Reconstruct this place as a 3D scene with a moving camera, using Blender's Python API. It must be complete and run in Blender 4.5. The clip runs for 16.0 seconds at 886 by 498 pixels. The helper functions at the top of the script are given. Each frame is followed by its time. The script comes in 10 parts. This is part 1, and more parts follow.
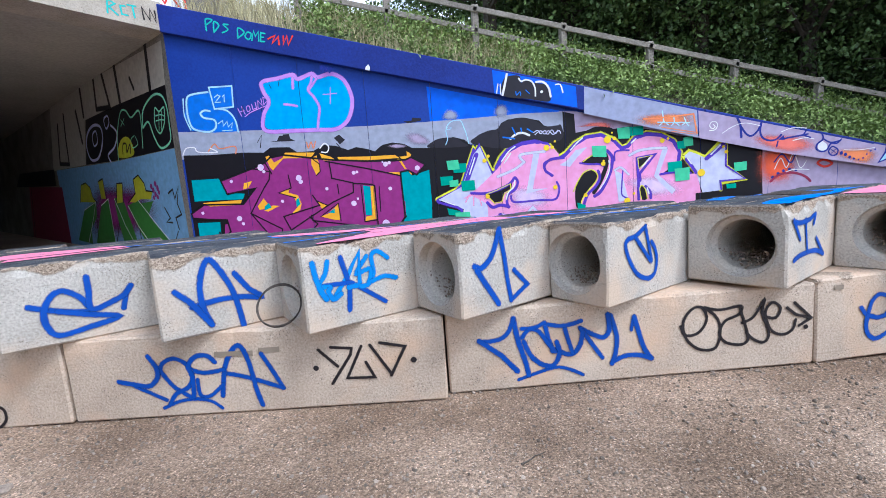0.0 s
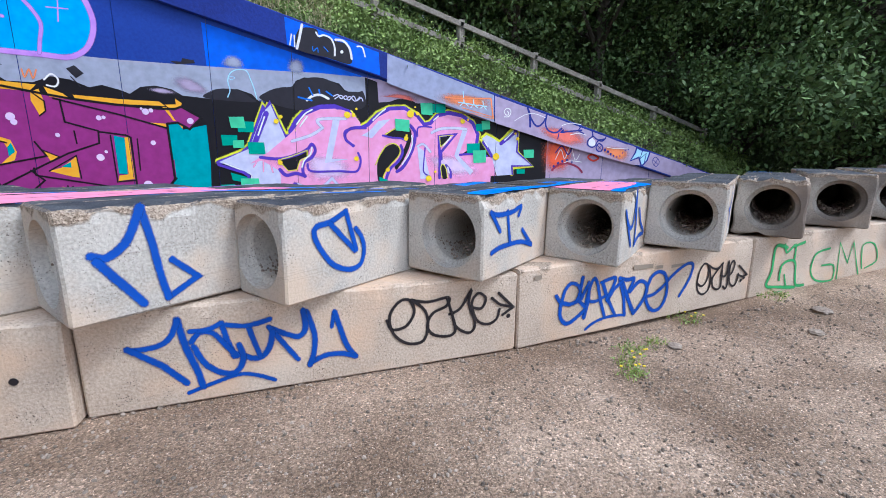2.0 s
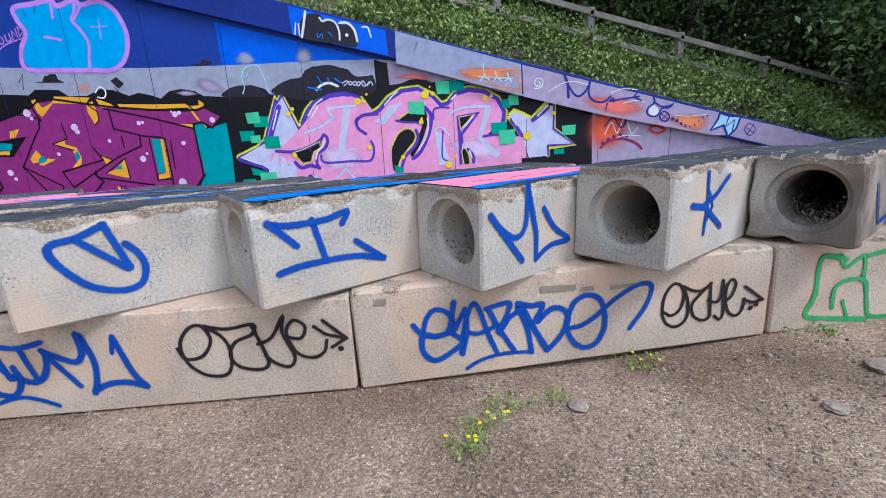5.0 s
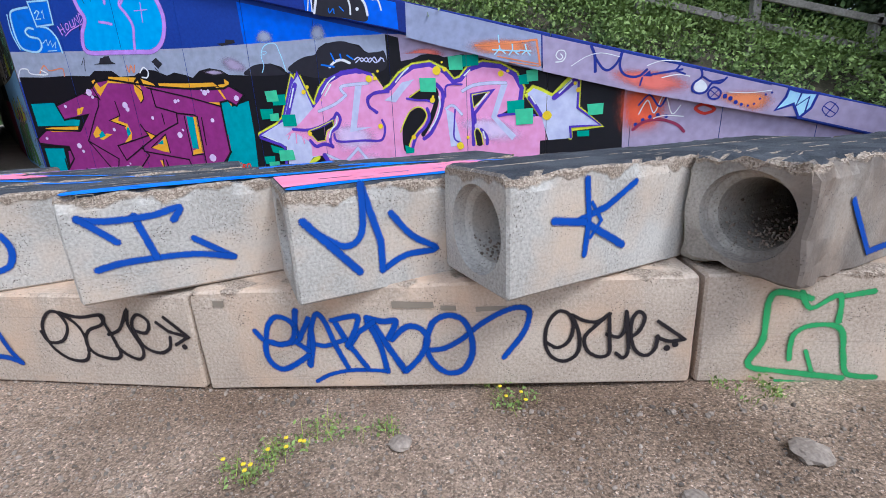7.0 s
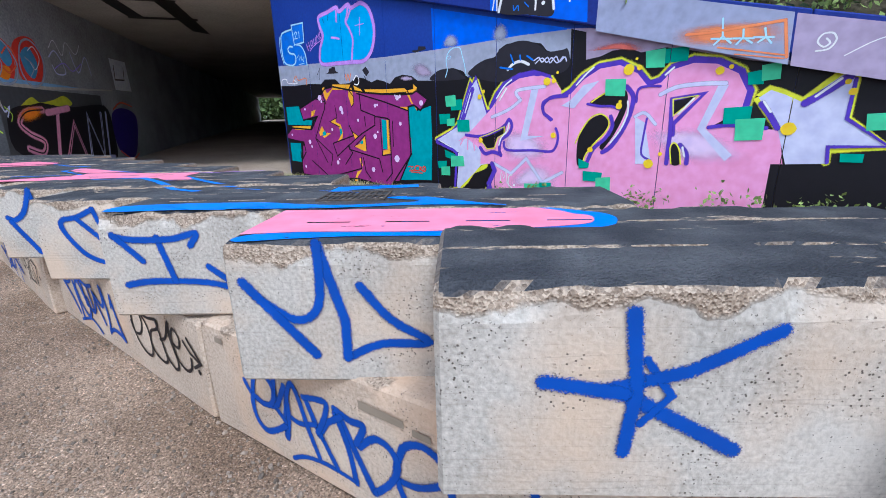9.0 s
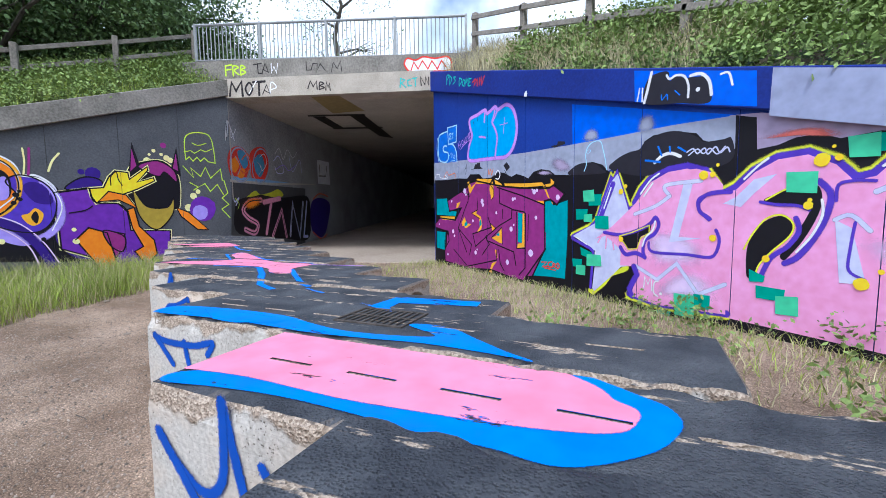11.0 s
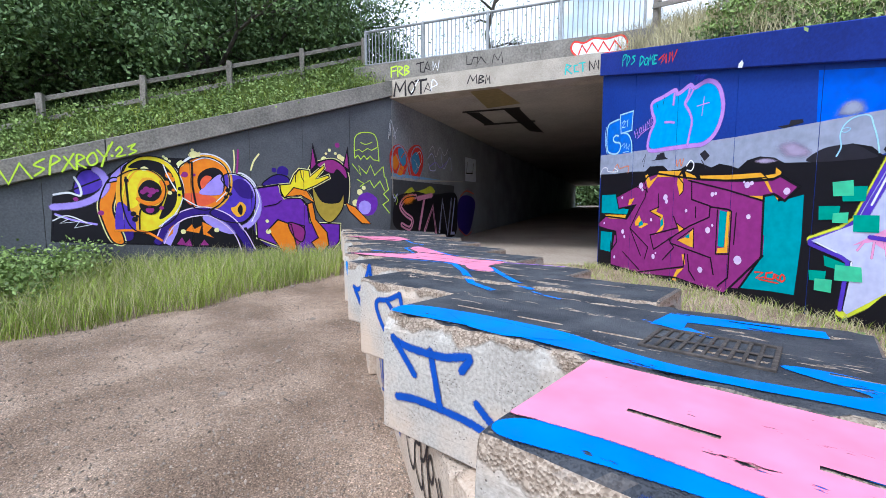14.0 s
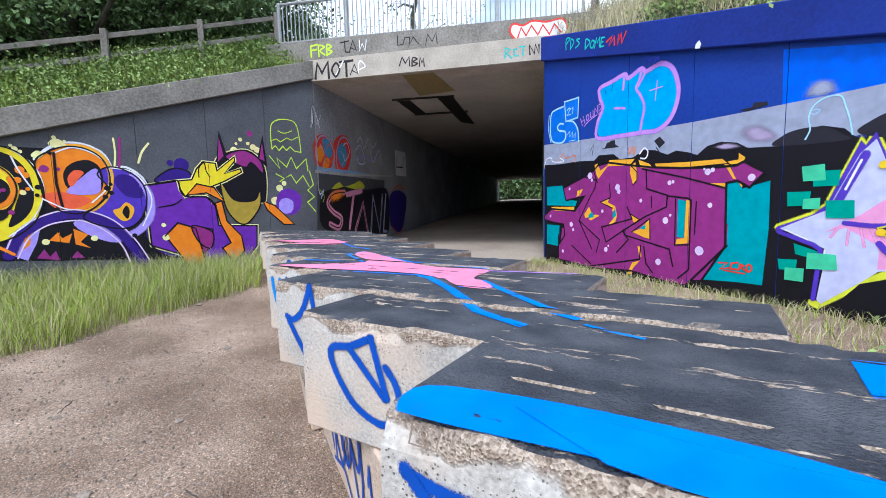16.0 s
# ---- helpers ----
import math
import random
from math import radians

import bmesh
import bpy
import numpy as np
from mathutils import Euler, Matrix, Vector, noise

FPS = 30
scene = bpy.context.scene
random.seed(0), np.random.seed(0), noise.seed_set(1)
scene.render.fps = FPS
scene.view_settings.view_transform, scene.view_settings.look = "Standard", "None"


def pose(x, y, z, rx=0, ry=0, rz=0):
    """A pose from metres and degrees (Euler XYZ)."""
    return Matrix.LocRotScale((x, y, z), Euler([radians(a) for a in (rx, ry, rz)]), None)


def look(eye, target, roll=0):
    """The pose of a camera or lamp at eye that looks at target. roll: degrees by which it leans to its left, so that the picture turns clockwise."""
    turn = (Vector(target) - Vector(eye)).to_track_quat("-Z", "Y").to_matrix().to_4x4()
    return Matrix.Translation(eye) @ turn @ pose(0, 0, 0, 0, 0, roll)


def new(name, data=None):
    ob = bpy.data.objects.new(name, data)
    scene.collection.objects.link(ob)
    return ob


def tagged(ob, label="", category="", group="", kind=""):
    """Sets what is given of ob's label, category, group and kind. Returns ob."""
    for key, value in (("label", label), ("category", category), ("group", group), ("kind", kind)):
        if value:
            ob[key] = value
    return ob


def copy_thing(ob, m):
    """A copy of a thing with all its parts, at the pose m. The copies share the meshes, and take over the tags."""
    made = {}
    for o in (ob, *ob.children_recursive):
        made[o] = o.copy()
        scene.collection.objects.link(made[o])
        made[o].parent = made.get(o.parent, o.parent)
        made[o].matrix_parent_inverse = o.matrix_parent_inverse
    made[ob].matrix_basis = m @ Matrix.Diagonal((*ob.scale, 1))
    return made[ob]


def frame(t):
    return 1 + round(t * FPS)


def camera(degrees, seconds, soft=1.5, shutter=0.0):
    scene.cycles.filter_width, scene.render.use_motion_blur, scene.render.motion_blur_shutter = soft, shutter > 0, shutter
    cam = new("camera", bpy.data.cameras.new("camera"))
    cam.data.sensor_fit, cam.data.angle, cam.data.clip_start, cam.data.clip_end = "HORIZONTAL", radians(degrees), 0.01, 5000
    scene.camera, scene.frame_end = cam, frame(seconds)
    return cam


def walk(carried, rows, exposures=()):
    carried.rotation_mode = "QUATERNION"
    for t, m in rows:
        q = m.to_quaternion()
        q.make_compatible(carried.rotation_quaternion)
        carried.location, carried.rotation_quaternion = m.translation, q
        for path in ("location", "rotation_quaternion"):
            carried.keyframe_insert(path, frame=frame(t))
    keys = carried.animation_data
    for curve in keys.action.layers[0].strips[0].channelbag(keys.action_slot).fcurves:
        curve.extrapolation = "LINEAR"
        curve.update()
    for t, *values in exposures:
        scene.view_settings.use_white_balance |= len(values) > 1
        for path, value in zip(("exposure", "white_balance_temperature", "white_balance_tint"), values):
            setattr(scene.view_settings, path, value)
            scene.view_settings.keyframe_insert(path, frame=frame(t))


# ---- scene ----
# ---------------------------------------------------------------- camera
cam = camera(91.8, 16.0, soft=0.7)
METRES, EYE = 8.0, 1.335
ROWS = [
    (0.0, 0.0, 0.0, 0.0, -0.56, -7.76, 4.12),
    (0.5, 0.0266, 0.0083, -0.0002, -8.39, -9.82, 4.14),
    (1.0, 0.0558, 0.0238, -0.0015, -16.36, -11.73, 3.35),
    (1.5, 0.0868, 0.0343, -0.0003, -19.67, -12.62, 3.5),
    (2.0, 0.126, 0.0344, -0.0002, -19.34, -12.36, -0.92),
    (2.5, 0.1625, 0.0398, 0.0003, -18.8, -11.59, -1.24),
    (3.0, 0.1987, 0.0521, 0.0015, -14.77, -11.35, -0.96),
    (3.5, 0.2361, 0.0554, 0.0009, -6.99, -11.42, 0.66),
    (4.0, 0.2757, 0.0565, 0.0041, -4.17, -12.04, 0.99),
    (4.5, 0.3117, 0.0643, 0.0008, -3.82, -13.67, 1.8),
    (5.0, 0.3524, 0.0715, 0.0029, -3.6, -14.64, 2.42),
    (7.5, 0.5269, 0.1388, 0.0074, 15.58, -18.52, 0.83),
    (8.0, 0.5437, 0.169, 0.0063, 24.83, -19.29, -0.47),
    (8.5, 0.5582, 0.205, 0.0116, 31.63, -18.64, 0.4),
    (11.0, 0.5748, 0.3382, 0.0331, 58.78, -5.3, 0.58),
    (11.5, 0.5748, 0.3346, 0.033, 66.66, -4.5, 0.54),
    (12.0, 0.574, 0.3304, 0.0325, 71.09, -4.27, -0.0),
    (12.5, 0.568, 0.3216, 0.0308, 75.25, -4.53, -0.36),
    (13.0, 0.5482, 0.3041, 0.0285, 75.9, -4.74, 0.15),
    (13.5, 0.5217, 0.2935, 0.0257, 76.18, -5.08, -0.07),
    (14.0, 0.4843, 0.2917, 0.0256, 75.93, -5.3, -0.06),
    (14.5, 0.4464, 0.2877, 0.0235, 72.83, -5.52, 1.56),
    (15.0, 0.4097, 0.2851, 0.0236, 68.27, -5.89, 1.61),
    (15.5, 0.3788, 0.2879, 0.023, 67.58, -5.92, 1.37),
    (16.0, 0.3609, 0.2885, 0.024, 65.76, -5.9, 1.29),
]
walk(cam, [(t, pose(METRES * x, METRES * y, EYE + METRES * z, 90 + pitch, roll, yaw)) for t, x, y, z, yaw, pitch, roll in ROWS],
     exposures=[(0.0, 0.85, 5480, 8), (2.5, 0.75, 5480, 8), (5.0, 0.55, 5480, 8), (8.0, 0.60, 5480, 8), (11.0, 0.76, 5480, 8), (16.0, 0.88, 5480, 8)])

# ---------------------------------------------------------------- light
world = bpy.data.worlds.new("world")
scene.world = world
world.use_nodes = True
wn, wl = world.node_tree.nodes, world.node_tree.links
wn.clear()
sky = wn.new("ShaderNodeTexSky")
sky.sky_type, sky.sun_disc = "NISHITA", False
sky.sun_elevation, sky.sun_rotation = radians(52), radians(128)
sky.dust_density = 3.0
cloud_noise = wn.new("ShaderNodeTexNoise")
cloud_noise.inputs["Scale"].default_value, cloud_noise.inputs["Detail"].default_value = 3.0, 6.0
cloud_coord = wn.new("ShaderNodeTexCoord")
cloud_ramp = wn.new("ShaderNodeValToRGB")
cloud_ramp.color_ramp.elements[0].position, cloud_ramp.color_ramp.elements[1].position = 0.38, 0.56
cloud_mix = wn.new("ShaderNodeMix")
cloud_mix.data_type = "RGBA"
cloud_mix.inputs["B"].default_value = (8.2, 8.5, 9.0, 1)
background = wn.new("ShaderNodeBackground")
background.inputs["Strength"].default_value = 0.12
world_out = wn.new("ShaderNodeOutputWorld")
wl.new(cloud_coord.outputs["Generated"], cloud_noise.inputs["Vector"])
wl.new(cloud_noise.outputs["Fac"], cloud_ramp.inputs["Fac"])
wl.new(cloud_ramp.outputs["Color"], cloud_mix.inputs["Factor"])
wl.new(sky.outputs["Color"], cloud_mix.inputs["A"])
wl.new(cloud_mix.outputs["Result"], background.inputs["Color"])
wl.new(background.outputs["Background"], world_out.inputs["Surface"])
sun = new("sun", bpy.data.lights.new("sun", "SUN"))
sun.data.energy, sun.data.angle, sun.data.color = 1.45, radians(14), (1.0, 0.97, 0.93)
sun.matrix_world = look((12, -9.5, 20), (0, 0, 0))

# ---------------------------------------------------------------- materials


def surface(name, dark, light, scale=6.0, rough=0.85, bump=0.3, grain=60.0, metal=0.0, spots=None, spot_scale=90.0, spot_cut=0.66, vary=0.0, spec=0.35, low=0.36, high=0.64):
    """Two colours mixed by a broad and a fine noise, optional specks, with a fine relief."""
    m = bpy.data.materials.new(name)
    m.use_nodes = True
    n, l = m.node_tree.nodes, m.node_tree.links
    b = n["Principled BSDF"]
    co = n.new("ShaderNodeTexCoord")
    big, fine = n.new("ShaderNodeTexNoise"), n.new("ShaderNodeTexNoise")
    big.inputs["Scale"].default_value, big.inputs["Detail"].default_value = scale, 5.0
    fine.inputs["Scale"].default_value, fine.inputs["Detail"].default_value = grain, 6.0
    for q in (big, fine):
        l.new(co.outputs["Object"], q.inputs["Vector"])
    add = n.new("ShaderNodeMath")
    add.operation = "MULTIPLY_ADD"
    add.inputs[1].default_value = 0.5
    l.new(fine.outputs["Fac"], add.inputs[0])
    half = n.new("ShaderNodeMath")
    half.operation = "MULTIPLY"
    half.inputs[1].default_value = 0.5
    l.new(big.outputs["Fac"], half.inputs[0])
    l.new(half.outputs[0], add.inputs[2])
    ramp = n.new("ShaderNodeValToRGB")
    ramp.color_ramp.elements[0].position, ramp.color_ramp.elements[1].position = low, high
    ramp.color_ramp.elements[0].color, ramp.color_ramp.elements[1].color = (*dark, 1), (*light, 1)
    l.new(add.outputs[0], ramp.inputs["Fac"])
    colour = ramp.outputs["Color"]
    if spots:
        sp = n.new("ShaderNodeTexNoise")
        sp.inputs["Scale"].default_value, sp.inputs["Detail"].default_value = spot_scale, 2.0
        l.new(co.outputs["Object"], sp.inputs["Vector"])
        cut = n.new("ShaderNodeValToRGB")
        cut.color_ramp.elements[0].position, cut.color_ramp.elements[1].position = spot_cut, spot_cut + 0.04
        l.new(sp.outputs["Fac"], cut.inputs["Fac"])
        mx = n.new("ShaderNodeMix")
        mx.data_type = "RGBA"
        mx.inputs["B"].default_value = (*spots, 1)
        l.new(cut.outputs["Color"], mx.inputs["Factor"])
        l.new(colour, mx.inputs["A"])
        colour = mx.outputs["Result"]
    if vary:
        geo = n.new("ShaderNodeNewGeometry")
        hsv = n.new("ShaderNodeHueSaturation")
        mr = n.new("ShaderNodeMapRange")
        mr.inputs["To Min"].default_value, mr.inputs["To Max"].default_value = 1 - vary, 1 + vary
        l.new(geo.outputs["Random Per Island"], mr.inputs["Value"])
        l.new(mr.outputs["Result"], hsv.inputs["Value"])
        l.new(colour, hsv.inputs["Color"])
        colour = hsv.outputs["Color"]
    l.new(colour, b.inputs["Base Color"])
    b.inputs["Roughness"].default_value, b.inputs["Metallic"].default_value = rough, metal
    b.inputs["Specular IOR Level"].default_value = spec
    if bump:
        bp = n.new("ShaderNodeBump")
        bp.inputs["Strength"].default_value, bp.inputs["Distance"].default_value = bump, 0.02
        l.new(fine.outputs["Fac"], bp.inputs["Height"])
        l.new(bp.outputs["Normal"], b.inputs["Normal"])
    return m


def spray(name, colour, thin=0.0, rough=0.6):
    """Sprayed paint: soft, speckled edges across a line (UV v runs across it), thin patches."""
    m = bpy.data.materials.new(name)
    m.use_nodes = True
    n, l = m.node_tree.nodes, m.node_tree.links
    b = n["Principled BSDF"]
    uv, co = n.new("ShaderNodeUVMap"), n.new("ShaderNodeTexCoord")
    sep = n.new("ShaderNodeSeparateXYZ")
    l.new(uv.outputs["UV"], sep.inputs["Vector"])
    fine, big = n.new("ShaderNodeTexNoise"), n.new("ShaderNodeTexNoise")
    fine.inputs["Scale"].default_value, big.inputs["Scale"].default_value = 260.0, 9.0
    l.new(co.outputs["Object"], fine.inputs["Vector"])
    l.new(co.outputs["Object"], big.inputs["Vector"])
    # cover = edge - (fine noise - 0.5) * 0.5 - thin * big
    a = n.new("ShaderNodeMath")
    a.operation = "MULTIPLY_ADD"
    a.inputs[1].default_value = 0.7
    l.new(fine.outputs["Fac"], a.inputs[0])
    l.new(sep.outputs["Y"], a.inputs[2])
    c = n.new("ShaderNodeMath")
    c.operation = "MULTIPLY_ADD"
    c.inputs[1].default_value = -thin
    l.new(big.outputs["Fac"], c.inputs[0])
    l.new(a.outputs[0], c.inputs[2])
    mr = n.new("ShaderNodeMapRange")
    mr.interpolation_type = "SMOOTHSTEP"
    mr.inputs["From Min"].default_value, mr.inputs["From Max"].default_value = 0.42, 0.78
    l.new(c.outputs[0], mr.inputs["Value"])
    l.new(mr.outputs["Result"], b.inputs["Alpha"])
    ramp = n.new("ShaderNodeValToRGB")
    ramp.color_ramp.elements[0].position, ramp.color_ramp.elements[1].position = 0.3, 0.7
    ramp.color_ramp.elements[0].color = (*[min(0.9, v * 0.96) for v in colour], 1)
    ramp.color_ramp.elements[1].color = (*[min(0.92, v * 1.2) for v in colour], 1)
    l.new(big.outputs["Fac"], ramp.inputs["Fac"])
    l.new(ramp.outputs["Color"], b.inputs["Base Color"])
    b.inputs["Roughness"].default_value = rough
    b.inputs["Specular IOR Level"].default_value = 0.3
    return m


def hexa(code):
    """Linear colour of a six-digit sRGB code."""
    out = []
    for i in (0, 2, 4):
        v = int(code[i:i + 2], 16) / 255
        out.append(v / 12.92 if v <= 0.04045 else ((v + 0.055) / 1.055) ** 2.4)
    return tuple(out)


GRAVEL = surface("gravel", (0.178, 0.128, 0.092), (0.47, 0.352, 0.262), 0.9, 0.95, 0.75, 95.0, spots=(0.56, 0.49, 0.43), spot_scale=115, spot_cut=0.645, low=0.37, high=0.62)
def stony(m, scale, dim, bright, relief):
    """Breaks a surface into small stones of uneven tone and height."""
    n, l = m.node_tree.nodes, m.node_tree.links
    b = n["Principled BSDF"]
    under, bent = b.inputs["Base Color"].links[0].from_socket, b.inputs["Normal"].links[0].from_socket
    co = n.new("ShaderNodeTexCoord")
    cells, chan = n.new("ShaderNodeTexVoronoi"), n.new("ShaderNodeSeparateColor")
    cells.inputs["Scale"].default_value = scale
    l.new(co.outputs["Object"], cells.inputs["Vector"])
    l.new(cells.outputs["Color"], chan.inputs["Color"])
    tone_of = n.new("ShaderNodeValToRGB")
    e = tone_of.color_ramp.elements
    e[0].position, e[0].color = 0.0, (dim, dim, dim, 1)
    e[1].position, e[1].color = 1.0, (bright, bright * 1.01, bright * 1.03, 1)
    mid = e.new(0.55)
    mid.color = (0.97, 0.96, 0.95, 1)
    top = e.new(0.93)
    top.color = (1.18, 1.17, 1.17, 1)
    l.new(chan.outputs["Red"], tone_of.inputs["Fac"])
    mx = n.new("ShaderNodeMix")
    mx.data_type, mx.blend_type = "RGBA", "MULTIPLY"
    mx.inputs["Factor"].default_value = 1.0
    l.new(under, mx.inputs["A"])
    l.new(tone_of.outputs["Color"], mx.inputs["B"])
    l.new(mx.outputs["Result"], b.inputs["Base Color"])
    bp = n.new("ShaderNodeBump")
    bp.inputs["Strength"].default_value, bp.inputs["Distance"].default_value = relief, 0.006
    bp.invert = True
    l.new(cells.outputs["Distance"], bp.inputs["Height"])
    l.new(bent, bp.inputs["Normal"])
    l.new(bp.outputs["Normal"], b.inputs["Normal"])


stony(GRAVEL, 110.0, 0.50, 1.9, 0.7)


def earthy(m):
    """Broad patches of brown fines trodden between the stones."""
    n, l = m.node_tree.nodes, m.node_tree.links
    b = n["Principled BSDF"]
    under = b.inputs["Base Color"].links[0].from_socket
    co, tex, ramp, mx = n.new("ShaderNodeTexCoord"), n.new("ShaderNodeTexNoise"), n.new("ShaderNodeValToRGB"), n.new("ShaderNodeMix")
    tex.inputs["Scale"].default_value, tex.inputs["Detail"].default_value, tex.inputs["Roughness"].default_value = 0.9, 8.0, 0.68
    l.new(co.outputs["Object"], tex.inputs["Vector"])
    e = ramp.color_ramp.elements
    e[0].position, e[0].color = 0.40, (0.88, 0.81, 0.75, 1)
    e[1].position, e[1].color = 0.60, (1.10, 1.07, 1.05, 1)
    l.new(tex.outputs["Fac"], ramp.inputs["Fac"])
    mx.data_type, mx.blend_type = "RGBA", "MULTIPLY"
    mx.inputs["Factor"].default_value = 1.0
    l.new(under, mx.inputs["A"])
    l.new(ramp.outputs["Color"], mx.inputs["B"])
    l.new(mx.outputs["Result"], b.inputs["Base Color"])


earthy(GRAVEL)
STONE = surface("pebble", (0.17, 0.132, 0.105), (0.36, 0.295, 0.24), 3.0, 0.9, 0.3, vary=0.5)
SOIL = surface("soil", (0.05, 0.045, 0.03), (0.12, 0.1, 0.06), 0.5, 0.95, 0.6, 30)
CONCRETE = surface("concrete", (0.36, 0.31, 0.25), (0.56, 0.50, 0.42), 2.2, 0.9, 0.35, 40, spots=(0.2, 0.17, 0.14), spot_scale=55, spot_cut=0.69)
CONCRETE_OLD = surface("weathered_concrete", (0.15, 0.14, 0.12), (0.34, 0.31, 0.27), 1.6, 0.92, 0.4, 25)
CONCRETE_SOFFIT = surface("soffit_concrete", (0.34, 0.31, 0.275), (0.50, 0.46, 0.41), 0.8, 0.9, 0.2, 20)
TUNNEL_FLOOR = surface("trodden_earth", (0.33, 0.255, 0.20), (0.52, 0.43, 0.345), 0.5, 0.95, 0.4, 20)
TUNNEL_WALL = surface("sooty_tunnel_paint", (0.23, 0.235, 0.25), (0.43, 0.435, 0.45), 0.9, 0.8, 0.2, 20)
WALL_BLACK = surface("charcoal_paint", (0.066, 0.069, 0.078), (0.118, 0.122, 0.136), 1.2, 0.7, 0.12, 30)
WALL_BLUE = surface("ultramarine_paint", (0.008, 0.036, 0.28), (0.012, 0.056, 0.38), 0.9, 0.6, 0.1, 25)
TIMBER = surface("weathered_timber", (0.19, 0.165, 0.14), (0.36, 0.325, 0.28), 3.0, 0.9, 0.5, 35)
GALV = surface("galvanised_steel", (0.26, 0.27, 0.27), (0.42, 0.43, 0.43), 4.0, 0.55, 0.05, 60, metal=0.3)
IRON = surface("rusty_iron", (0.05, 0.043, 0.04), (0.14, 0.115, 0.10), 9.0, 0.8, 0.4, 60, metal=0.4)
BARK = surface("bark", (0.05, 0.042, 0.034), (0.13, 0.11, 0.09), 4.0, 0.95, 0.7, 25)
LEAF = surface("leaf", (0.072, 0.125, 0.044), (0.155, 0.235, 0.075), 1.0, 0.6, 0.0, vary=0.5)
LEAF_LIGHT = surface("shrub_leaf", (0.15, 0.225, 0.055), (0.29, 0.38, 0.11), 0.8, 0.6, 0.0, vary=0.4)
GRASS = surface("grass_blade", (0.19, 0.265, 0.035), (0.40, 0.465, 0.085), 0.6, 0.7, 0.0, vary=0.45)
STRAW = surface("dry_grass", (0.38, 0.33, 0.17), (0.56, 0.50, 0.30), 0.8, 0.8, 0.0, vary=0.3)
PETAL = surface("yellow_petal", (0.7, 0.5, 0.02), (0.85, 0.65, 0.03), 9.0, 0.6, 0.0)


def concrete(name, dark, light, peach, high, coated, stain=0.0, bite=0.056):
    """Cast concrete: blow-holes, board marks, peach stains; coarse stone where the top edge has broken; a black coat on top."""
    m = surface(name, dark, light, 1.8, 0.78, 0.22, 70, spots=tuple(0.42 * c for c in dark), spot_scale=130, spot_cut=0.675, low=0.38, high=0.62)
    n, l = m.node_tree.nodes, m.node_tree.links
    b = n["Principled BSDF"]
    colour = b.inputs["Base Color"].links[0].from_socket
    co, geo, info = n.new("ShaderNodeTexCoord"), n.new("ShaderNodeNewGeometry"), n.new("ShaderNodeObjectInfo")
    shift = n.new("ShaderNodeVectorMath")
    shift.operation = "MULTIPLY_ADD"
    shift.inputs[1].default_value = (9.0, 5.0, 0.0)
    l.new(info.outputs["Random"], shift.inputs[0])
    l.new(co.outputs["Object"], shift.inputs[2])
    where = shift.outputs["Vector"]
    sep, nor = n.new("ShaderNodeSeparateXYZ"), n.new("ShaderNodeSeparateXYZ")
    l.new(co.outputs["Object"], sep.inputs["Vector"])
    l.new(geo.outputs["True Normal"], nor.inputs["Vector"])

    def tex(scale, detail, stretch=None):
        t = n.new("ShaderNodeTexNoise")
        t.inputs["Scale"].default_value, t.inputs["Detail"].default_value = scale, detail
        src = where
        if stretch:
            mp = n.new("ShaderNodeMapping")
            mp.inputs["Scale"].default_value = stretch
            l.new(where, mp.inputs["Vector"])
            src = mp.outputs["Vector"]
        l.new(src, t.inputs["Vector"])
        return t.outputs["Fac"]

    def span(value, a0, a1, b0=0.0, b1=1.0):
        r = n.new("ShaderNodeMapRange")
        for key, v in (("From Min", a0), ("From Max", a1), ("To Min", b0), ("To Max", b1)):
            r.inputs[key].default_value = v
        l.new(value, r.inputs["Value"])
        return r.outputs["Result"]

    def calc(op, x, y):
        q = n.new("ShaderNodeMath")
        q.operation = op
        for s, v in zip(q.inputs, (x, y)):
            if isinstance(v, (int, float)):
                s.default_value = v
            else:
                l.new(v, s)
        return q.outputs[0]

    def blend(fac, under, over):
        q = n.new("ShaderNodeMix")
        q.data_type = "RGBA"
        l.new(fac, q.inputs["Factor"])
        l.new(under, q.inputs["A"])
        if isinstance(over, tuple):
            q.inputs["B"].default_value = (*over, 1)
        else:
            l.new(over, q.inputs["B"])
        return q.outputs["Result"]

    colour = blend(span(tex(2.3, 6.0), 0.48, 0.68, 0.0, 0.8), colour, peach)
    # fine cracks and board lines
    colour = blend(span(calc("ABSOLUTE", calc("SUBTRACT", tex(3.0, 1.0, (0.12, 1.0, 4.5)), 0.5), 0), 0.005, 0.0, 0.0, 0.22), colour, (0.16, 0.13, 0.11))
    # blow-holes
    pits = n.new("ShaderNodeTexVoronoi")
    pits.inputs["Scale"].default_value = 78.0
    l.new(where, pits.inputs["Vector"])
    hole = calc("MULTIPLY", span(pits.outputs["Distance"], 0.25, 0.15), span(tex(7.0, 3.0), 0.52, 0.62))
    colour = blend(hole, colour, (0.13, 0.105, 0.088))
    if stain:
        colour = blend(span(tex(2.0, 7.0), 0.38, 0.58, 0.0, stain), colour, (0.11, 0.085, 0.07))
    # broken band along the top
    grit = n.new("ShaderNodeTexVoronoi")
    grit.inputs["Scale"].default_value = 125.0
    l.new(where, grit.inputs["Vector"])
    stones = n.new("ShaderNodeValToRGB")
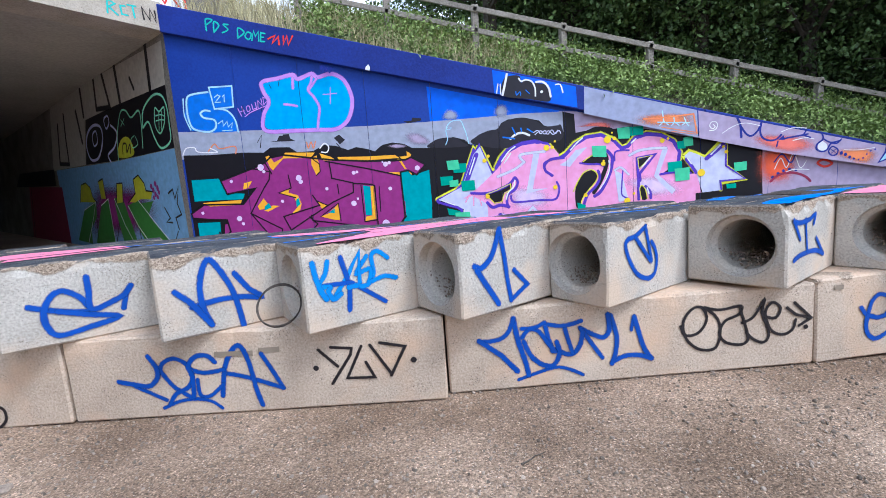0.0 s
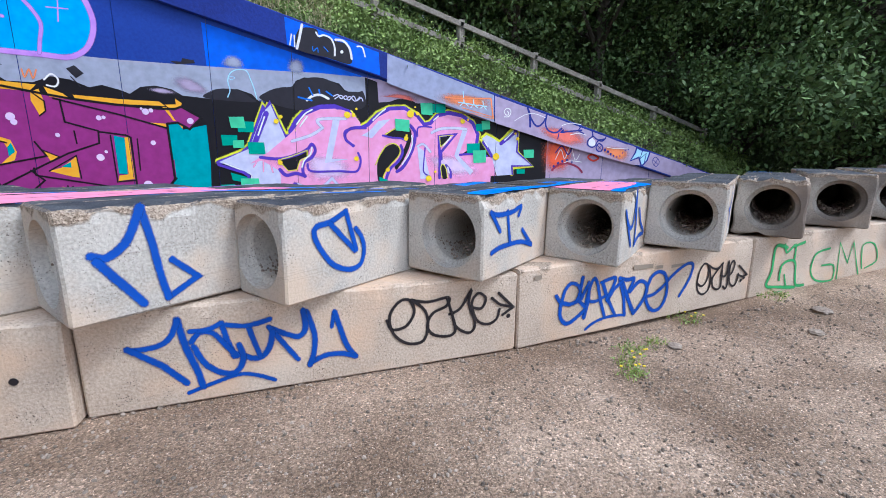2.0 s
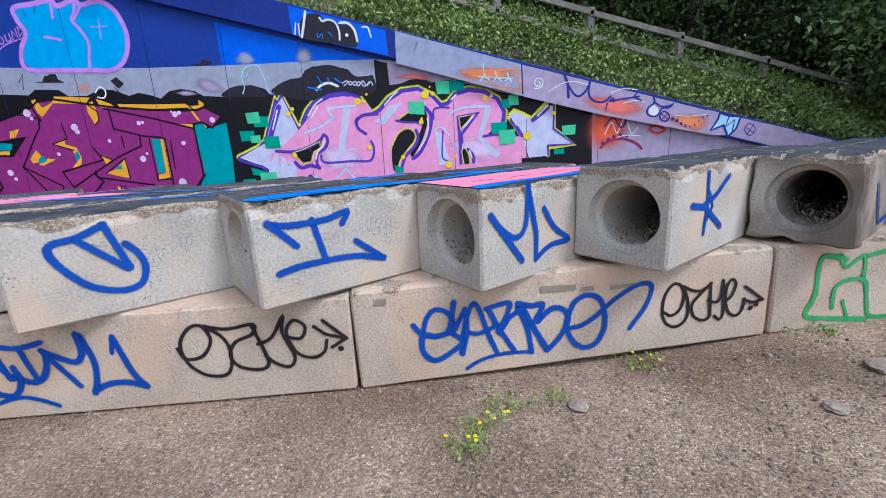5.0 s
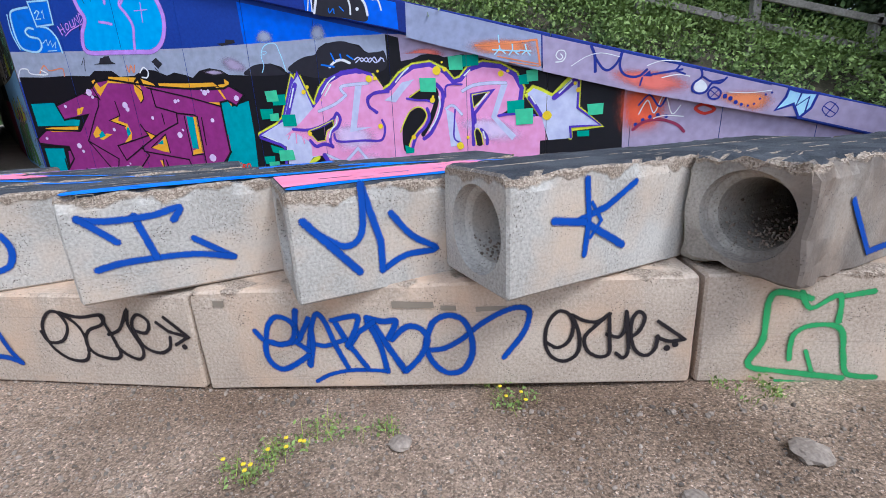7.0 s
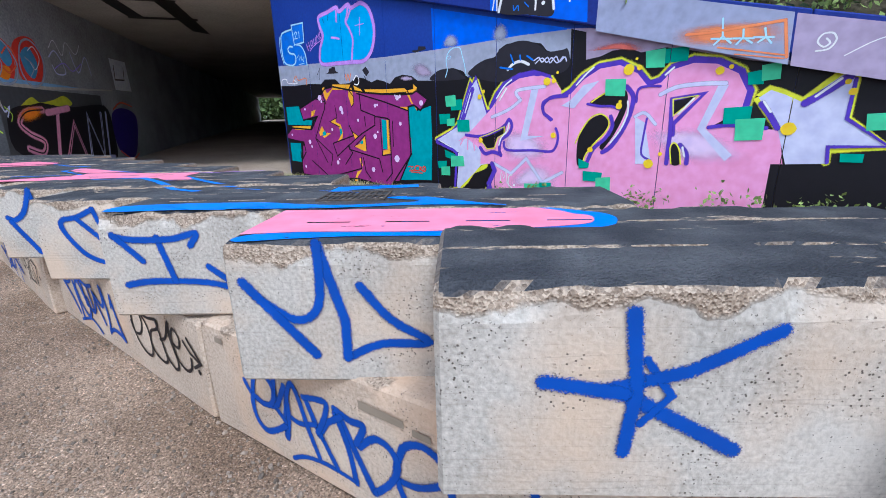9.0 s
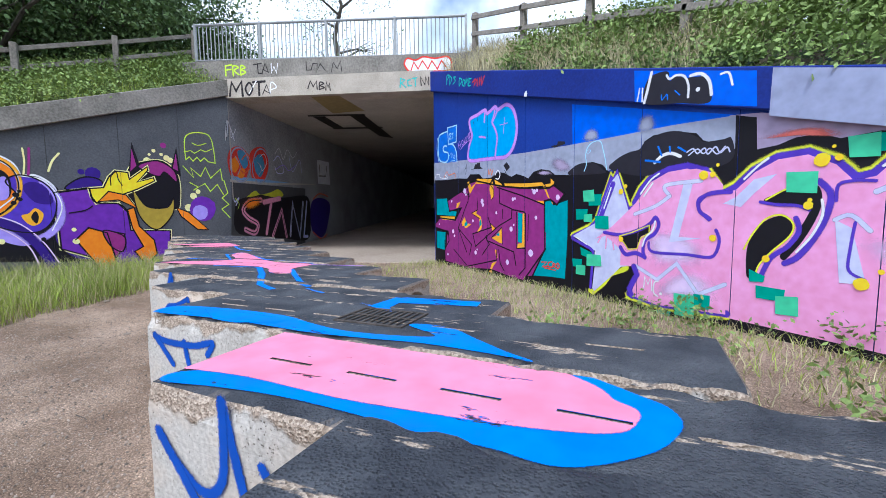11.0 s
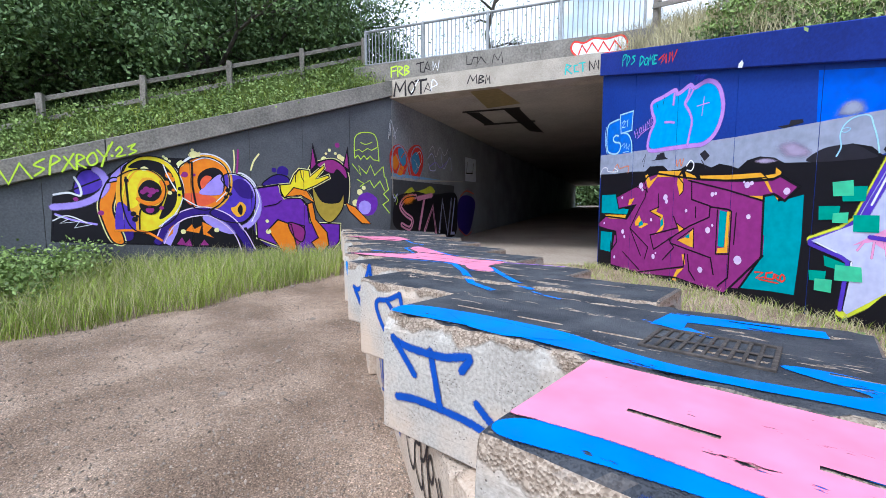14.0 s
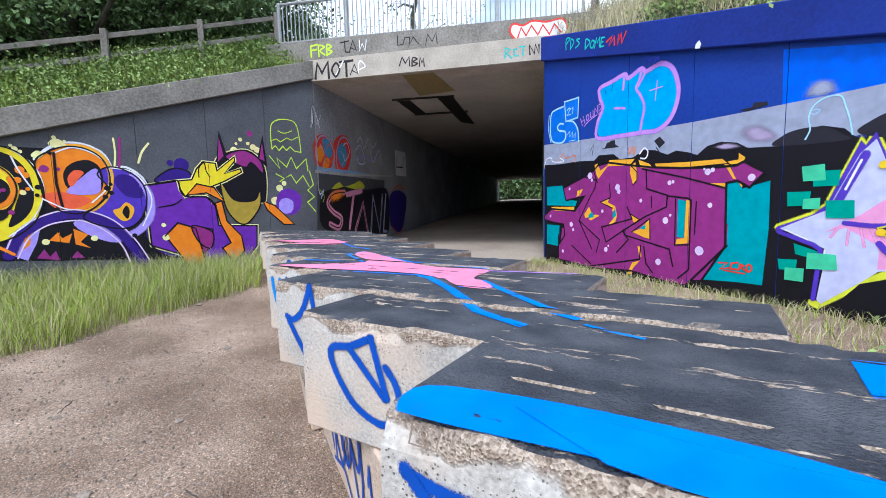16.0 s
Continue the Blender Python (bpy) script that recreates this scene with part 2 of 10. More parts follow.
    stones.color_ramp.elements[0].color, stones.color_ramp.elements[1].color = (0.22, 0.16, 0.115, 1), (0.54, 0.435, 0.34, 1)
    chan = n.new("ShaderNodeSeparateColor")
    l.new(grit.outputs["Color"], chan.inputs["Color"])
    l.new(chan.outputs["Red"], stones.inputs["Fac"])
    level = calc("ADD", sep.outputs["Z"], calc("MULTIPLY", tex(5.0, 7.0, (1.0, 1.0, 0.4)), 0.22))
    broken = span(level, high + bite, high + bite + 0.014)
    colour = blend(broken, colour, stones.outputs["Color"])
    rough_top = calc("MULTIPLY", broken, span(grit.outputs["Distance"], 0.0, 0.6))
    if coated:
        wear = calc("ADD", calc("MULTIPLY", tex(4.0, 9.0, (0.4, 2.4, 1.0)), 0.7), calc("MULTIPLY", tex(38.0, 5.0, (0.5, 1.6, 1.0)), 0.3))
        off = calc("ABSOLUTE", calc("SUBTRACT", sep.outputs["Y"], 0.285), 0)
        wear = calc("ADD", wear, span(off, 0.235, 0.285, 0.0, 0.15))
        wear = calc("ADD", wear, span(off, 0.020, 0.012, 0.0, 0.05))
        keep = span(wear, 0.632, 0.605)
        coat = calc("MULTIPLY", calc("MULTIPLY", keep, span(nor.outputs["Z"], 0.60, 0.80)), span(sep.outputs["Z"], high - 0.045, high - 0.03))
        # black coat with its blue-grey sheen mixed into the colour, patchy by noise
        coat_sheen = n.new("ShaderNodeValToRGB")
        coat_sheen.color_ramp.elements[0].position, coat_sheen.color_ramp.elements[1].position = 0.40, 0.75
        coat_sheen.color_ramp.elements[0].color, coat_sheen.color_ramp.elements[1].color = (0.034, 0.037, 0.047, 1), (0.115, 0.119, 0.132, 1)
        l.new(calc("ADD", calc("MULTIPLY", tex(5.0, 9.0), 0.8), calc("MULTIPLY", tex(120.0, 3.0), 0.2)), coat_sheen.inputs["Fac"])
        colour = blend(coat, colour, coat_sheen.outputs["Color"])
    l.new(colour, b.inputs["Base Color"])
    old = b.inputs["Normal"].links[0].from_node
    more = n.new("ShaderNodeBump")
    more.inputs["Strength"].default_value, more.inputs["Distance"].default_value = 0.7, 0.008
    l.new(calc("SUBTRACT", rough_top, hole), more.inputs["Height"])
    l.new(old.outputs["Normal"], more.inputs["Normal"])
    l.new(more.outputs["Normal"], b.inputs["Normal"])
    return m


BLOCK = concrete("drain_block_concrete", (0.345, 0.313, 0.275), (0.60, 0.555, 0.50), (0.62, 0.47, 0.345), 0.52, True)
BLOCK_WORN = concrete("stained_block_concrete", (0.27, 0.24, 0.205), (0.52, 0.47, 0.41), (0.46, 0.34, 0.25), 0.52, True, 0.75)
CONCRETE_LOW = concrete("bedding_block_concrete", (0.40, 0.305, 0.23), (0.63, 0.515, 0.41), (0.66, 0.45, 0.305), 0.575, False, 0.0, 0.112)


# ---------------------------------------------------------------- builders


def part(name, bm, material, parent=None, label="", m=None):
    """Link a bmesh as one mesh object under a thing or a part."""
    me = bpy.data.meshes.new(name)
    bmesh.ops.recalc_face_normals(bm, faces=bm.faces)
    bm.to_mesh(me)
    bm.free()
    me.materials.append(material)
    ob = new(name, me)
    if parent:
        ob.parent = parent
    if m:
        ob.matrix_basis = m
    return tagged(ob, label)


def cloud(name, verts, quads, material, parent=None, label="", kind="", category=""):
    """One mesh object out of arrays of corners and four-sided faces."""
    me = bpy.data.meshes.new(name)
    me.vertices.add(len(verts))
    me.vertices.foreach_set("co", np.asarray(verts, np.float32).ravel())
    k = len(quads)
    me.loops.add(k * 4)
    me.loops.foreach_set("vertex_index", np.asarray(quads, np.int32).ravel())
    me.polygons.add(k)
    me.polygons.foreach_set("loop_start", np.arange(0, k * 4, 4, dtype=np.int32))
    me.polygons.foreach_set("loop_total", np.full(k, 4, np.int32))
    me.update(calc_edges=True)
    me.materials.append(material)
    ob = new(name, me)
    if parent:
        ob.parent = parent
    return tagged(ob, label, category, "", kind)


def add_box(bm, x0, y0, z0, x1, y1, z1, bevel=0.0, m=None):
    r = bmesh.ops.create_cube(bm, size=1.0)
    for v in r["verts"]:
        v.co = Vector((x0 + (v.co.x + 0.5) * (x1 - x0), y0 + (v.co.y + 0.5) * (y1 - y0), z0 + (v.co.z + 0.5) * (z1 - z0)))
    vs = r["verts"]
    if bevel:
        es = list({e for v in vs for e in v.link_edges})
        made = bmesh.ops.bevel(bm, geom=es, offset=bevel, segments=1, affect="EDGES")
        vs = list({v for f in made["faces"] for v in f.verts} | {v for v in vs if v.is_valid})
    if m:
        for v in vs:
            v.co = m @ v.co
    return vs


def box(x0, y0, z0, x1, y1, z1, bevel=0.0):
    bm = bmesh.new()
    add_box(bm, x0, y0, z0, x1, y1, z1, bevel)
    return bm


def tube(bm, a, b, r0, r1, sides=8):
    a, b = Vector(a), Vector(b)
    q = (b - a).to_track_quat("Z", "Y").to_matrix().to_4x4()
    bmesh.ops.create_cone(bm, cap_ends=True, segments=sides, radius1=r0, radius2=r1, depth=(b - a).length,
                          matrix=Matrix.Translation((a + b) / 2) @ q)


def plate(F, outline, w0, w1):
    """A slab with an outline in (u, z) of the wall frame F, between the outward distances w0 and w1."""
    bm = bmesh.new()
    low = [bm.verts.new(F @ Vector((u, -w0, z))) for u, z in outline]
    top = [bm.verts.new(F @ Vector((u, -w1, z))) for u, z in outline]
    bm.faces.new(low)
    bm.faces.new(top)
    for i in range(len(low)):
        j = (i + 1) % len(low)
        bm.faces.new((low[i], low[j], top[j], top[i]))
    return bm


# wall frames: x along the wall, y into it, z up
RIGHT = Matrix.Translation((-4.66, 8.08, 0)) @ Matrix.Rotation(math.atan2(-0.05, 0.99875), 4, "Z")
PORTAL = Matrix.Translation((-7.85, 3.85, 0)) @ Matrix.Rotation(math.atan2(0.798, 0.602), 4, "Z")
LEFT = Matrix.Translation((-7.85, 3.85, 0)) @ Matrix.Rotation(math.atan2(-0.9474, 0.32) + math.pi, 4, "Z")  # x runs towards the portal


def ease(a, b, v):
    v = min(1.0, max(0.0, (v - a) / (b - a)))
    return v * v * (3 - 2 * v)


def ground_z(x, y):
    """Height of the ground: trodden gravel, rising behind the blocks and towards the walls."""
    z = 0.27 * ease(3.6, 6.2, y) * ease(12, 6, x) + 0.055 * max(0.0, min(x, 14) - 3.8) * ease(-1.0, 1.5, y)
    z += 0.30 * ease(-2.5, -6.5, x) * ease(6.0, 3.0, y)
    z += 0.012 * noise.noise((x * 0.9, y * 0.9, 0.3)) + 0.006 * noise.noise((x * 4, y * 4, 2.0))
    return z


# ---------------------------------------------------------------- ground
def ground():
    xs = sorted(set([-900, -300, -100, -50, -30, -20] + [-14 + 0.25 * i for i in range(113)] + [16, 20, 30, 50, 100, 300, 900]))
    ys = sorted(set([-900, -300, -100, -50, -30, -20, -14, -10, -8] + [-6 + 0.25 * i for i in range(57)] + [9, 12, 20, 50, 150, 400, 900]))
    verts = [(x, y, ground_z(x, y) if abs(x) < 20 and -12 < y < 9 else ground_z(max(-14, min(14, x)), max(-6, min(8, y)))) for y in ys for x in xs]
    w = len(xs)
    quads = [(j * w + i, j * w + i + 1, (j + 1) * w + i + 1, (j + 1) * w + i) for j in range(len(ys) - 1) for i in range(w - 1)]
    g = cloud("ground", verts, quads, GRAVEL, None, "trodden pinkish-grey gravel path with loose pebbles", "structure", "ground")
    for p in g.data.polygons:
        p.use_smooth = True
    return g


ground_ob = ground()

# ---------------------------------------------------------------- wing walls, portal, tunnel


def wing_top(u):
    return 4.90 - 0.27 * u


def wing_low(u):
    return 4.43 - 0.262 * u


def left_top(u):
    return 4.92 - 0.335 * u


def left_low(u):
    return 4.52 - 0.34 * u


def wall_with_joints(name, F, low, length, sign, pitch, material, label, end_cut):
    """Wing wall of cast panels with open upright joints between them."""
    holder = tagged(new(name), label, "wall", "", "structure")
    k = 0
    u = 0.0
    while u < length:
        v = min(u + pitch, length)
        a, b = u + (0.004 if k else 0.0), v - 0.004
        zb = -0.3
        if low(b) - zb < 0.1:
            break
        part("panel", plate(F, [(sign * a, zb), (sign * b, zb), (sign * b, low(b) + 0.02), (sign * a, low(a) + 0.02)], -0.35, 0.0), material, holder)
        u = v
        k += 1
    bm = plate(F, [(sign * 0.02, -0.3), (sign * (u - 0.02), -0.3), (sign * (u - 0.02), max(low(u), -0.2)), (sign * 0.02, low(0.02) - 0.01)], -0.40, -0.02)
    part("joint_filler", bm, SOIL, holder)
    return holder


wall_right = wall_with_joints("wall_right", RIGHT, wing_low, 16.0, 1, 1.16, WALL_BLUE,
                              "sloping concrete wing wall covered with bright painted graffiti", 0)
wall_left = wall_with_joints("wall_left", LEFT, left_low, 12.4, -1, 1.18, WALL_BLACK,
                             "sloping concrete wing wall painted charcoal with a mural", 0)


def coping(name, F, top, low, length, sign, material, label, breaks):
    holder = tagged(new(name), label, "coping", "", "structure")
    edges = [0.0] + breaks + [length]
    for a, b in zip(edges, edges[1:]):
        a, b = a + 0.004, b - 0.004
        bm = plate(F, [(sign * a, low(a)), (sign * b, low(b)), (sign * b, top(b)), (sign * a, top(a))], -0.45, 0.09)
        bmesh.ops.bevel(bm, geom=list(bm.edges), offset=0.012, segments=1, affect="EDGES")
        part("coping_stone", bm, material, holder)
    return holder


COPING_BLUE = surface("coping_paint", (0.006, 0.02, 0.20), (0.01, 0.035, 0.30), 1.0, 0.65, 0.2, 25)
COPING_GREY = surface("coping_grey_paint", (0.22, 0.25, 0.34), (0.36, 0.38, 0.46), 1.0, 0.7, 0.2, 25)
coping_right = coping("coping_right", RIGHT, wing_top, wing_low, 16.0, 1, COPING_BLUE, "sloping concrete coping painted blue and lilac", [9.3])
coping_left = coping("coping_left", LEFT, left_top, left_low, 12.4, -1, CONCRETE_OLD, "sloping weathered concrete coping on the dark wing wall", [6.1])

SPAN = 5.30


def portal():
    beam = part("fascia", plate(PORTAL, [(-0.0, 4.46), (SPAN, 4.46), (SPAN, 4.93), (-0.0, 4.93)], -0.6, 0.05), CONCRETE, None)
    tagged(beam, "pale concrete beam over the tunnel mouth, tagged with paint", "beam", "", "structure")
    upper = part("bridge_parapet_wall", plate(PORTAL, [(-1.15, 4.934), (SPAN + 1.3, 4.934), (SPAN + 1.3, 5.31), (-1.15, 5.40)], -0.55, 0.0), CONCRETE_OLD, None)
    tagged(upper, "weathered concrete string course under the steel railing", "beam", "", "structure")
    return beam, upper


fascia, string_course = portal()
TUNNEL = 46.0


def tunnel_floor_z(d):
    return 0.28 + 0.034 * d


def tunnel():
    sides = []
    for name, u0, u1, label in (("tunnel_wall_left", -0.5, 0.0, "dark tunnel side wall with graffiti"), ("tunnel_wall_right", SPAN, SPAN + 0.5, "tunnel side wall painted white and blue with graffiti")):
        bm = bmesh.new()
        add_box(bm, u0, 0.002, -0.3, u1, TUNNEL, 4.46, 0, PORTAL)
        sides.append(tagged(part(name, bm, TUNNEL_WALL if u0 < 0 else CONCRETE_OLD), label, "wall", "", "structure"))
    bm = bmesh.new()
    add_box(bm, -0.5, 0.05, 4.462, SPAN + 0.5, TUNNEL, 5.2, 0, PORTAL)
    sides.append(part("ceiling", bm, CONCRETE_SOFFIT))
    tagged(sides[-1], "stained concrete tunnel soffit", "ceiling", "", "structure")
    bm = bmesh.new()
    vs = [bm.verts.new(PORTAL @ Vector((u, d, tunnel_floor_z(max(d, 0)) - (0.25 if d < 0 else 0)))) for d in (-0.5, 0.0, TUNNEL, TUNNEL + 25) for u in (-0.01, SPAN + 0.01)]
    for i in range(3):
        bm.faces.new((vs[2 * i], vs[2 * i + 1], vs[2 * i + 3], vs[2 * i + 2]))
    tagged(part("floor", bm, TUNNEL_FLOOR), "trodden earth floor inside the tunnel", "floor", "", "structure")
    return sides


tunnel_left, tunnel_right, soffit = tunnel()

# ---------------------------------------------------------------- concrete drain blocks
TURN = 34.8          # degrees by which the upper blocks lie across the row
LONG, HIGH = 2.5, 0.52
SLOT = 0.285         # line of the drain slots, from the front face


def profile(n_top, wide, high, chamfer, mid):
    """Outline of a block's section, (y, z), starting at the lower front edge."""
    c = chamfer
    ys = [c + (wide - 2 * c) * i / n_top for i in range(n_top + 1)]
    top = sorted([y for y in ys if abs(y - mid) > 0.02] + [mid - 0.009, mid - 0.005, mid + 0.005, mid + 0.009])
    zs = [c + (high - 2 * c) * i / 8 for i in range(9)]
    front = [(0.0, z) for z in zs]
    back = [(wide, z) for z in reversed(zs)]
    low = [(y, 0.0) for y in reversed([c + (wide - 2 * c) * i / 8 for i in range(9)])]
    return front + [(y, high) for y in top] + back + low


def in_slot(x):
    """True where a slot is open along a block's top."""
    return 0.12 < x < LONG - 0.12 and (x - 0.2) % 0.31 < 0.17


def drain_block(seed, bore=True, long=LONG, wide=0.5, high=HIGH, chips=1.0, slots=True, broken=0.0):
    """A hollow slot-drain block: socketed bore, slotted top, edges broken to the aggregate."""
    out = profile(14, wide, high, 0.012, min(SLOT, wide - 0.2))
    k = len(out)
    steps = 110 if bore else 64
    bm = bmesh.new()
    cy, cz = 0.25, high * 0.49
    rnd = random.Random(seed)
    ox = rnd.uniform(0, 90)
    rings = []
    xs = [0.0, 0.012] + [0.03 + (long - 0.06) * i / steps for i in range(steps + 1)] + [long - 0.012, long]
    for n, x in enumerate(xs):
        ring = []
        endcap = n in (0, len(xs) - 1)
        for y, z in out:
            if endcap:
                y, z = wide / 2 + (y - wide / 2) * 0.955, cz + (z - cz) * 0.955
            d = 0.004 * noise.noise((x * 2 + ox, y * 5, z * 5))
            if z > high - 0.09 and (y < 0.05 or y > wide - 0.05):
                chip = max(0.0, noise.noise((x * 3.1 + ox, 7.0 if y < 0.2 else 3.0, 0.0)) * 0.6 + noise.noise((x * 13 + ox, y * 9, z * 9)) * 0.5 + 0.18)
                close = 1.0 - min(1.0, (high - z) / 0.09) if y in (0.0, wide) else 1.0 - min(1.0, min(y, wide - y) / 0.05)
                drop = chips * 0.030 * chip * close
                y += drop if y < cy else -drop
                z -= drop * 0.9
            y += d if y < cy else -d
            if broken and x < 0.5:
                f = broken * (0.5 - x) / 0.5
                crush = 0.08 * f * (0.4 + noise.noise((x * 6 + ox, y * 7, z * 7)) + 0.6 * noise.noise((x * 21, y * 21, z * 21 + ox)))
                y, z = cy + (y - cy) * (1 - crush), cz + (z - cz) * (1 - crush * 1.6)
            if slots and z > high - 0.01 and abs(y - SLOT) < 0.007 and in_slot(x + 0.012 * noise.noise((x * 30 + ox, y * 40, 0))):
                z -= 0.012 + 0.008 * noise.noise((x * 22 + ox, y * 30, 0))
            ring.append(bm.verts.new((x, y, z)))
        rings.append(ring)

    def circle(r, x):
        ring = []
        for y, z in out:
            a = math.atan2(z - cz, y - cy)
            ring.append(bm.verts.new((x, cy + r * math.cos(a), cz + r * math.sin(a))))
        return ring

    chain = list(rings)
    if bore:
        chain = [circle(0.160, long - 0.09), circle(0.165, 0.085), circle(0.172, 0.075), circle(0.196, 0.06), circle(0.203, 0.0)] + chain + [circle(0.203, long), circle(0.196, long - 0.06)]
        chain.append(chain[0])
    for a, b in zip(chain, chain[1:]):
        for i in range(k):
            j = (i + 1) % k
            bm.faces.new((a[i], a[j], b[j], b[i]))
    if not bore:
        bm.faces.new(rings[0])
        bm.faces.new(rings[-1])
    return bm


def rubble(seed, x0, x1, r, n):
    """Loose grit lying in the bottom of a bore."""
    rnd = random.Random(seed)
    bm = bmesh.new()
    for _ in range(n):
        x = rnd.uniform(x0, x1)
        a = rnd.gauss(0, 0.55)
        s = rnd.uniform(0.004, 0.010)
        y, z = 0.25 + (r - s * 0.6) * math.sin(a) * 0.95, HIGH * 0.49 - (r - s * 0.6) * math.cos(a) + rnd.random() * 0.07
        bmesh.ops.create_icosphere(bm, subdivisions=1, radius=s, matrix=pose(x, y, z, rnd.uniform(0, 90), rnd.uniform(0, 90), 0) @ Matrix.Diagonal((1, rnd.uniform(0.6, 1), rnd.uniform(0.5, 0.9), 1)))
    return bm


BED = 0.585          # underside of the upper blocks
UPPER = {}           # corner number -> object
GRIT = surface("damp_grit", (0.16, 0.12, 0.095), (0.34, 0.265, 0.215), 9.0, 0.9, 0.5, vary=0.4)


CORNERS = {-3: (-1.70, 2.46), -2: (-0.815, 2.41), -1: (0.085, 2.42), 0: (0.957, 2.48), 1: (2.05, 2.518), 2: (3.11, 2.582), 3: (4.035, 2.555), 4: (5.19, 2.70)}


def upper_corner(k):
    """Place of the foremost lower corner of upper block k; the block marked with a C is 0."""
    if k in CORNERS:
        return CORNERS[k]
    return (5.19 + 1.04 * (k - 4), 2.76) if k > 4 else (-1.70 + 0.955 * (k + 3), 2.45 + 0.02 * (k % 2))


def upper_lift(k):
    """How far upper block k lies above the first ones, as the row climbs."""
    if k < 1:
        return {0: -0.028, -1: -0.02}.get(k, -0.034)
    return 0.0 if k < 3 else 0.057 if k == 3 else 0.075 + 0.035 * (k - 4)


def upper_wide(k):
    """Width of upper block k: up to the face of the block before it."""
    (x0, y0), (x1, y1) = upper_corner(k - 1), upper_corner(k)
    a = radians(TURN)
    return min(0.575, (x1 - x0) * math.sin(a) - (y1 - y0) * math.cos(a) - 0.008)


def lower_place(k):
    """Corner, turn and climb of lower block k."""
    if k < 0:
        return -0.02 + 2.455 * k, 2.675 + 0.02 * k, 0.005, -1.2 if k == -1 else 0.3, 0.0
    if k < 3:
        return ((-0.02, 2.675, 0.005, 1.2, -0.2), (2.44, 2.735, 0.005, 4.2, -1.5), (4.965, 2.925, 0.068, 1.8, -1.8))[k]
    return 4.93 + 2.46 * (k - 2), 2.96, 0.065 + 0.075 * (k - 2), 0.6, -1.7


def upper_row():
    for k in range(-8, 11):
        x, y = upper_corner(k)
        rnd = random.Random(50 + k)
        ob = part("drain_block", drain_block(k * 7 + 3, chips=3.4 if k in (4, 6) else 1.5, slots=True, wide=upper_wide(k), broken=1.0 if k in (4, 6) else 0.0), BLOCK_WORN if k in (4, 5, 6) else BLOCK)
        tip = rnd.uniform(-0.4, 0.4)
        ob.matrix_basis = pose(x, y, BED + upper_lift(k) + 0.004, 0, tip * 0.4, TURN + rnd.uniform(-0.35, 0.35))
        label = "hollow concrete drain block, black-painted top, blue sprayed letter" if k < 4 else "hollow concrete drain block with a broken, crumbling end"
        tagged(ob, label, "concrete block", "upper row of drain blocks")
        if k > -5:
            grit = part("grit", rubble(k, 0.05, 1.0, 0.163, 420), GRIT, ob, "reddish grit washed into the bore")
            grit["kind"] = "stuff"
        bm = bmesh.new()
        bmesh.ops.create_cone(bm, cap_ends=True, segments=14, radius1=0.158, radius2=0.150, depth=0.12, matrix=pose(1.55, 0.25, HIGH * 0.49, 0, 90, 0))
        part("silt_plug", bm, GRIT, ob, "packed dark silt deep in the bore")
        UPPER[k] = ob


upper_row()
LOWER = {}


def lower_row():
    for k in range(-3, 5):
        x0, y0, z0, lean, climb = lower_place(k)
        for row in (0, 1):
            ob = part("concrete_block", drain_block(300 + k * 3 + row, bore=False, long=2.505 if k == 1 else 2.44, wide=0.5, high=0.575 if k > 0 else 0.55, chips=0.9, slots=False), CONCRETE_LOW)
            ob.matrix_basis = pose(x0, y0 + 0.84 * row, z0, 0, climb, lean)
            tagged(ob, "long buff concrete block bedded on gravel under the upper row" if row else "long buff concrete block with sprayed tags on its face", "concrete block", "lower row of concrete blocks")
            LOWER[k, row] = ob


lower_row()

# ---------------------------------------------------------------- railings and fences


def railing():
    """Steel bridge railing: posts, two rails and close upright bars."""
    rail = tagged(new("bridge_railing"), "grey galvanised steel railing of upright bars on the bridge", "railing")
    rail.matrix_basis = PORTAL @ pose(0, 0.28, 0)
    u0, u1 = -0.95, 6.08

    def base(u):
        return 5.42 - 0.018 * (u - u0)

    posts = 5
    step = (u1 - u0) / (posts - 1)
    for i in range(posts):
        u = u0 + step * i
        part("post", box(u - 0.03, -0.03, base(u) - 0.03, u + 0.03, 0.03, base(u) + 1.02, 0.006), GALV, rail)
    for h, t in ((0.10, 0.02), (0.98, 0.035)):
        bm = bmesh.new()
        tube(bm, (u0, 0, base(u0) + h), (u1, 0, base(u1) + h), t, t, 8)
        part("rail", bm, GALV, rail)
    n = 66
    bm = bmesh.new()
    bmesh.ops.create_cone(bm, cap_ends=True, segments=6, radius1=0.013, radius2=0.013, depth=0.88)
    first = part("bar", bm, GALV, rail)
    for i in range(1, n):
        u = u0 + (u1 - u0) * i / n
        ob = first if i == 1 else new("bar", first.data)
        ob.parent = rail
        ob.matrix_basis = pose(u, 0, base(u) + 0.54)


railing()


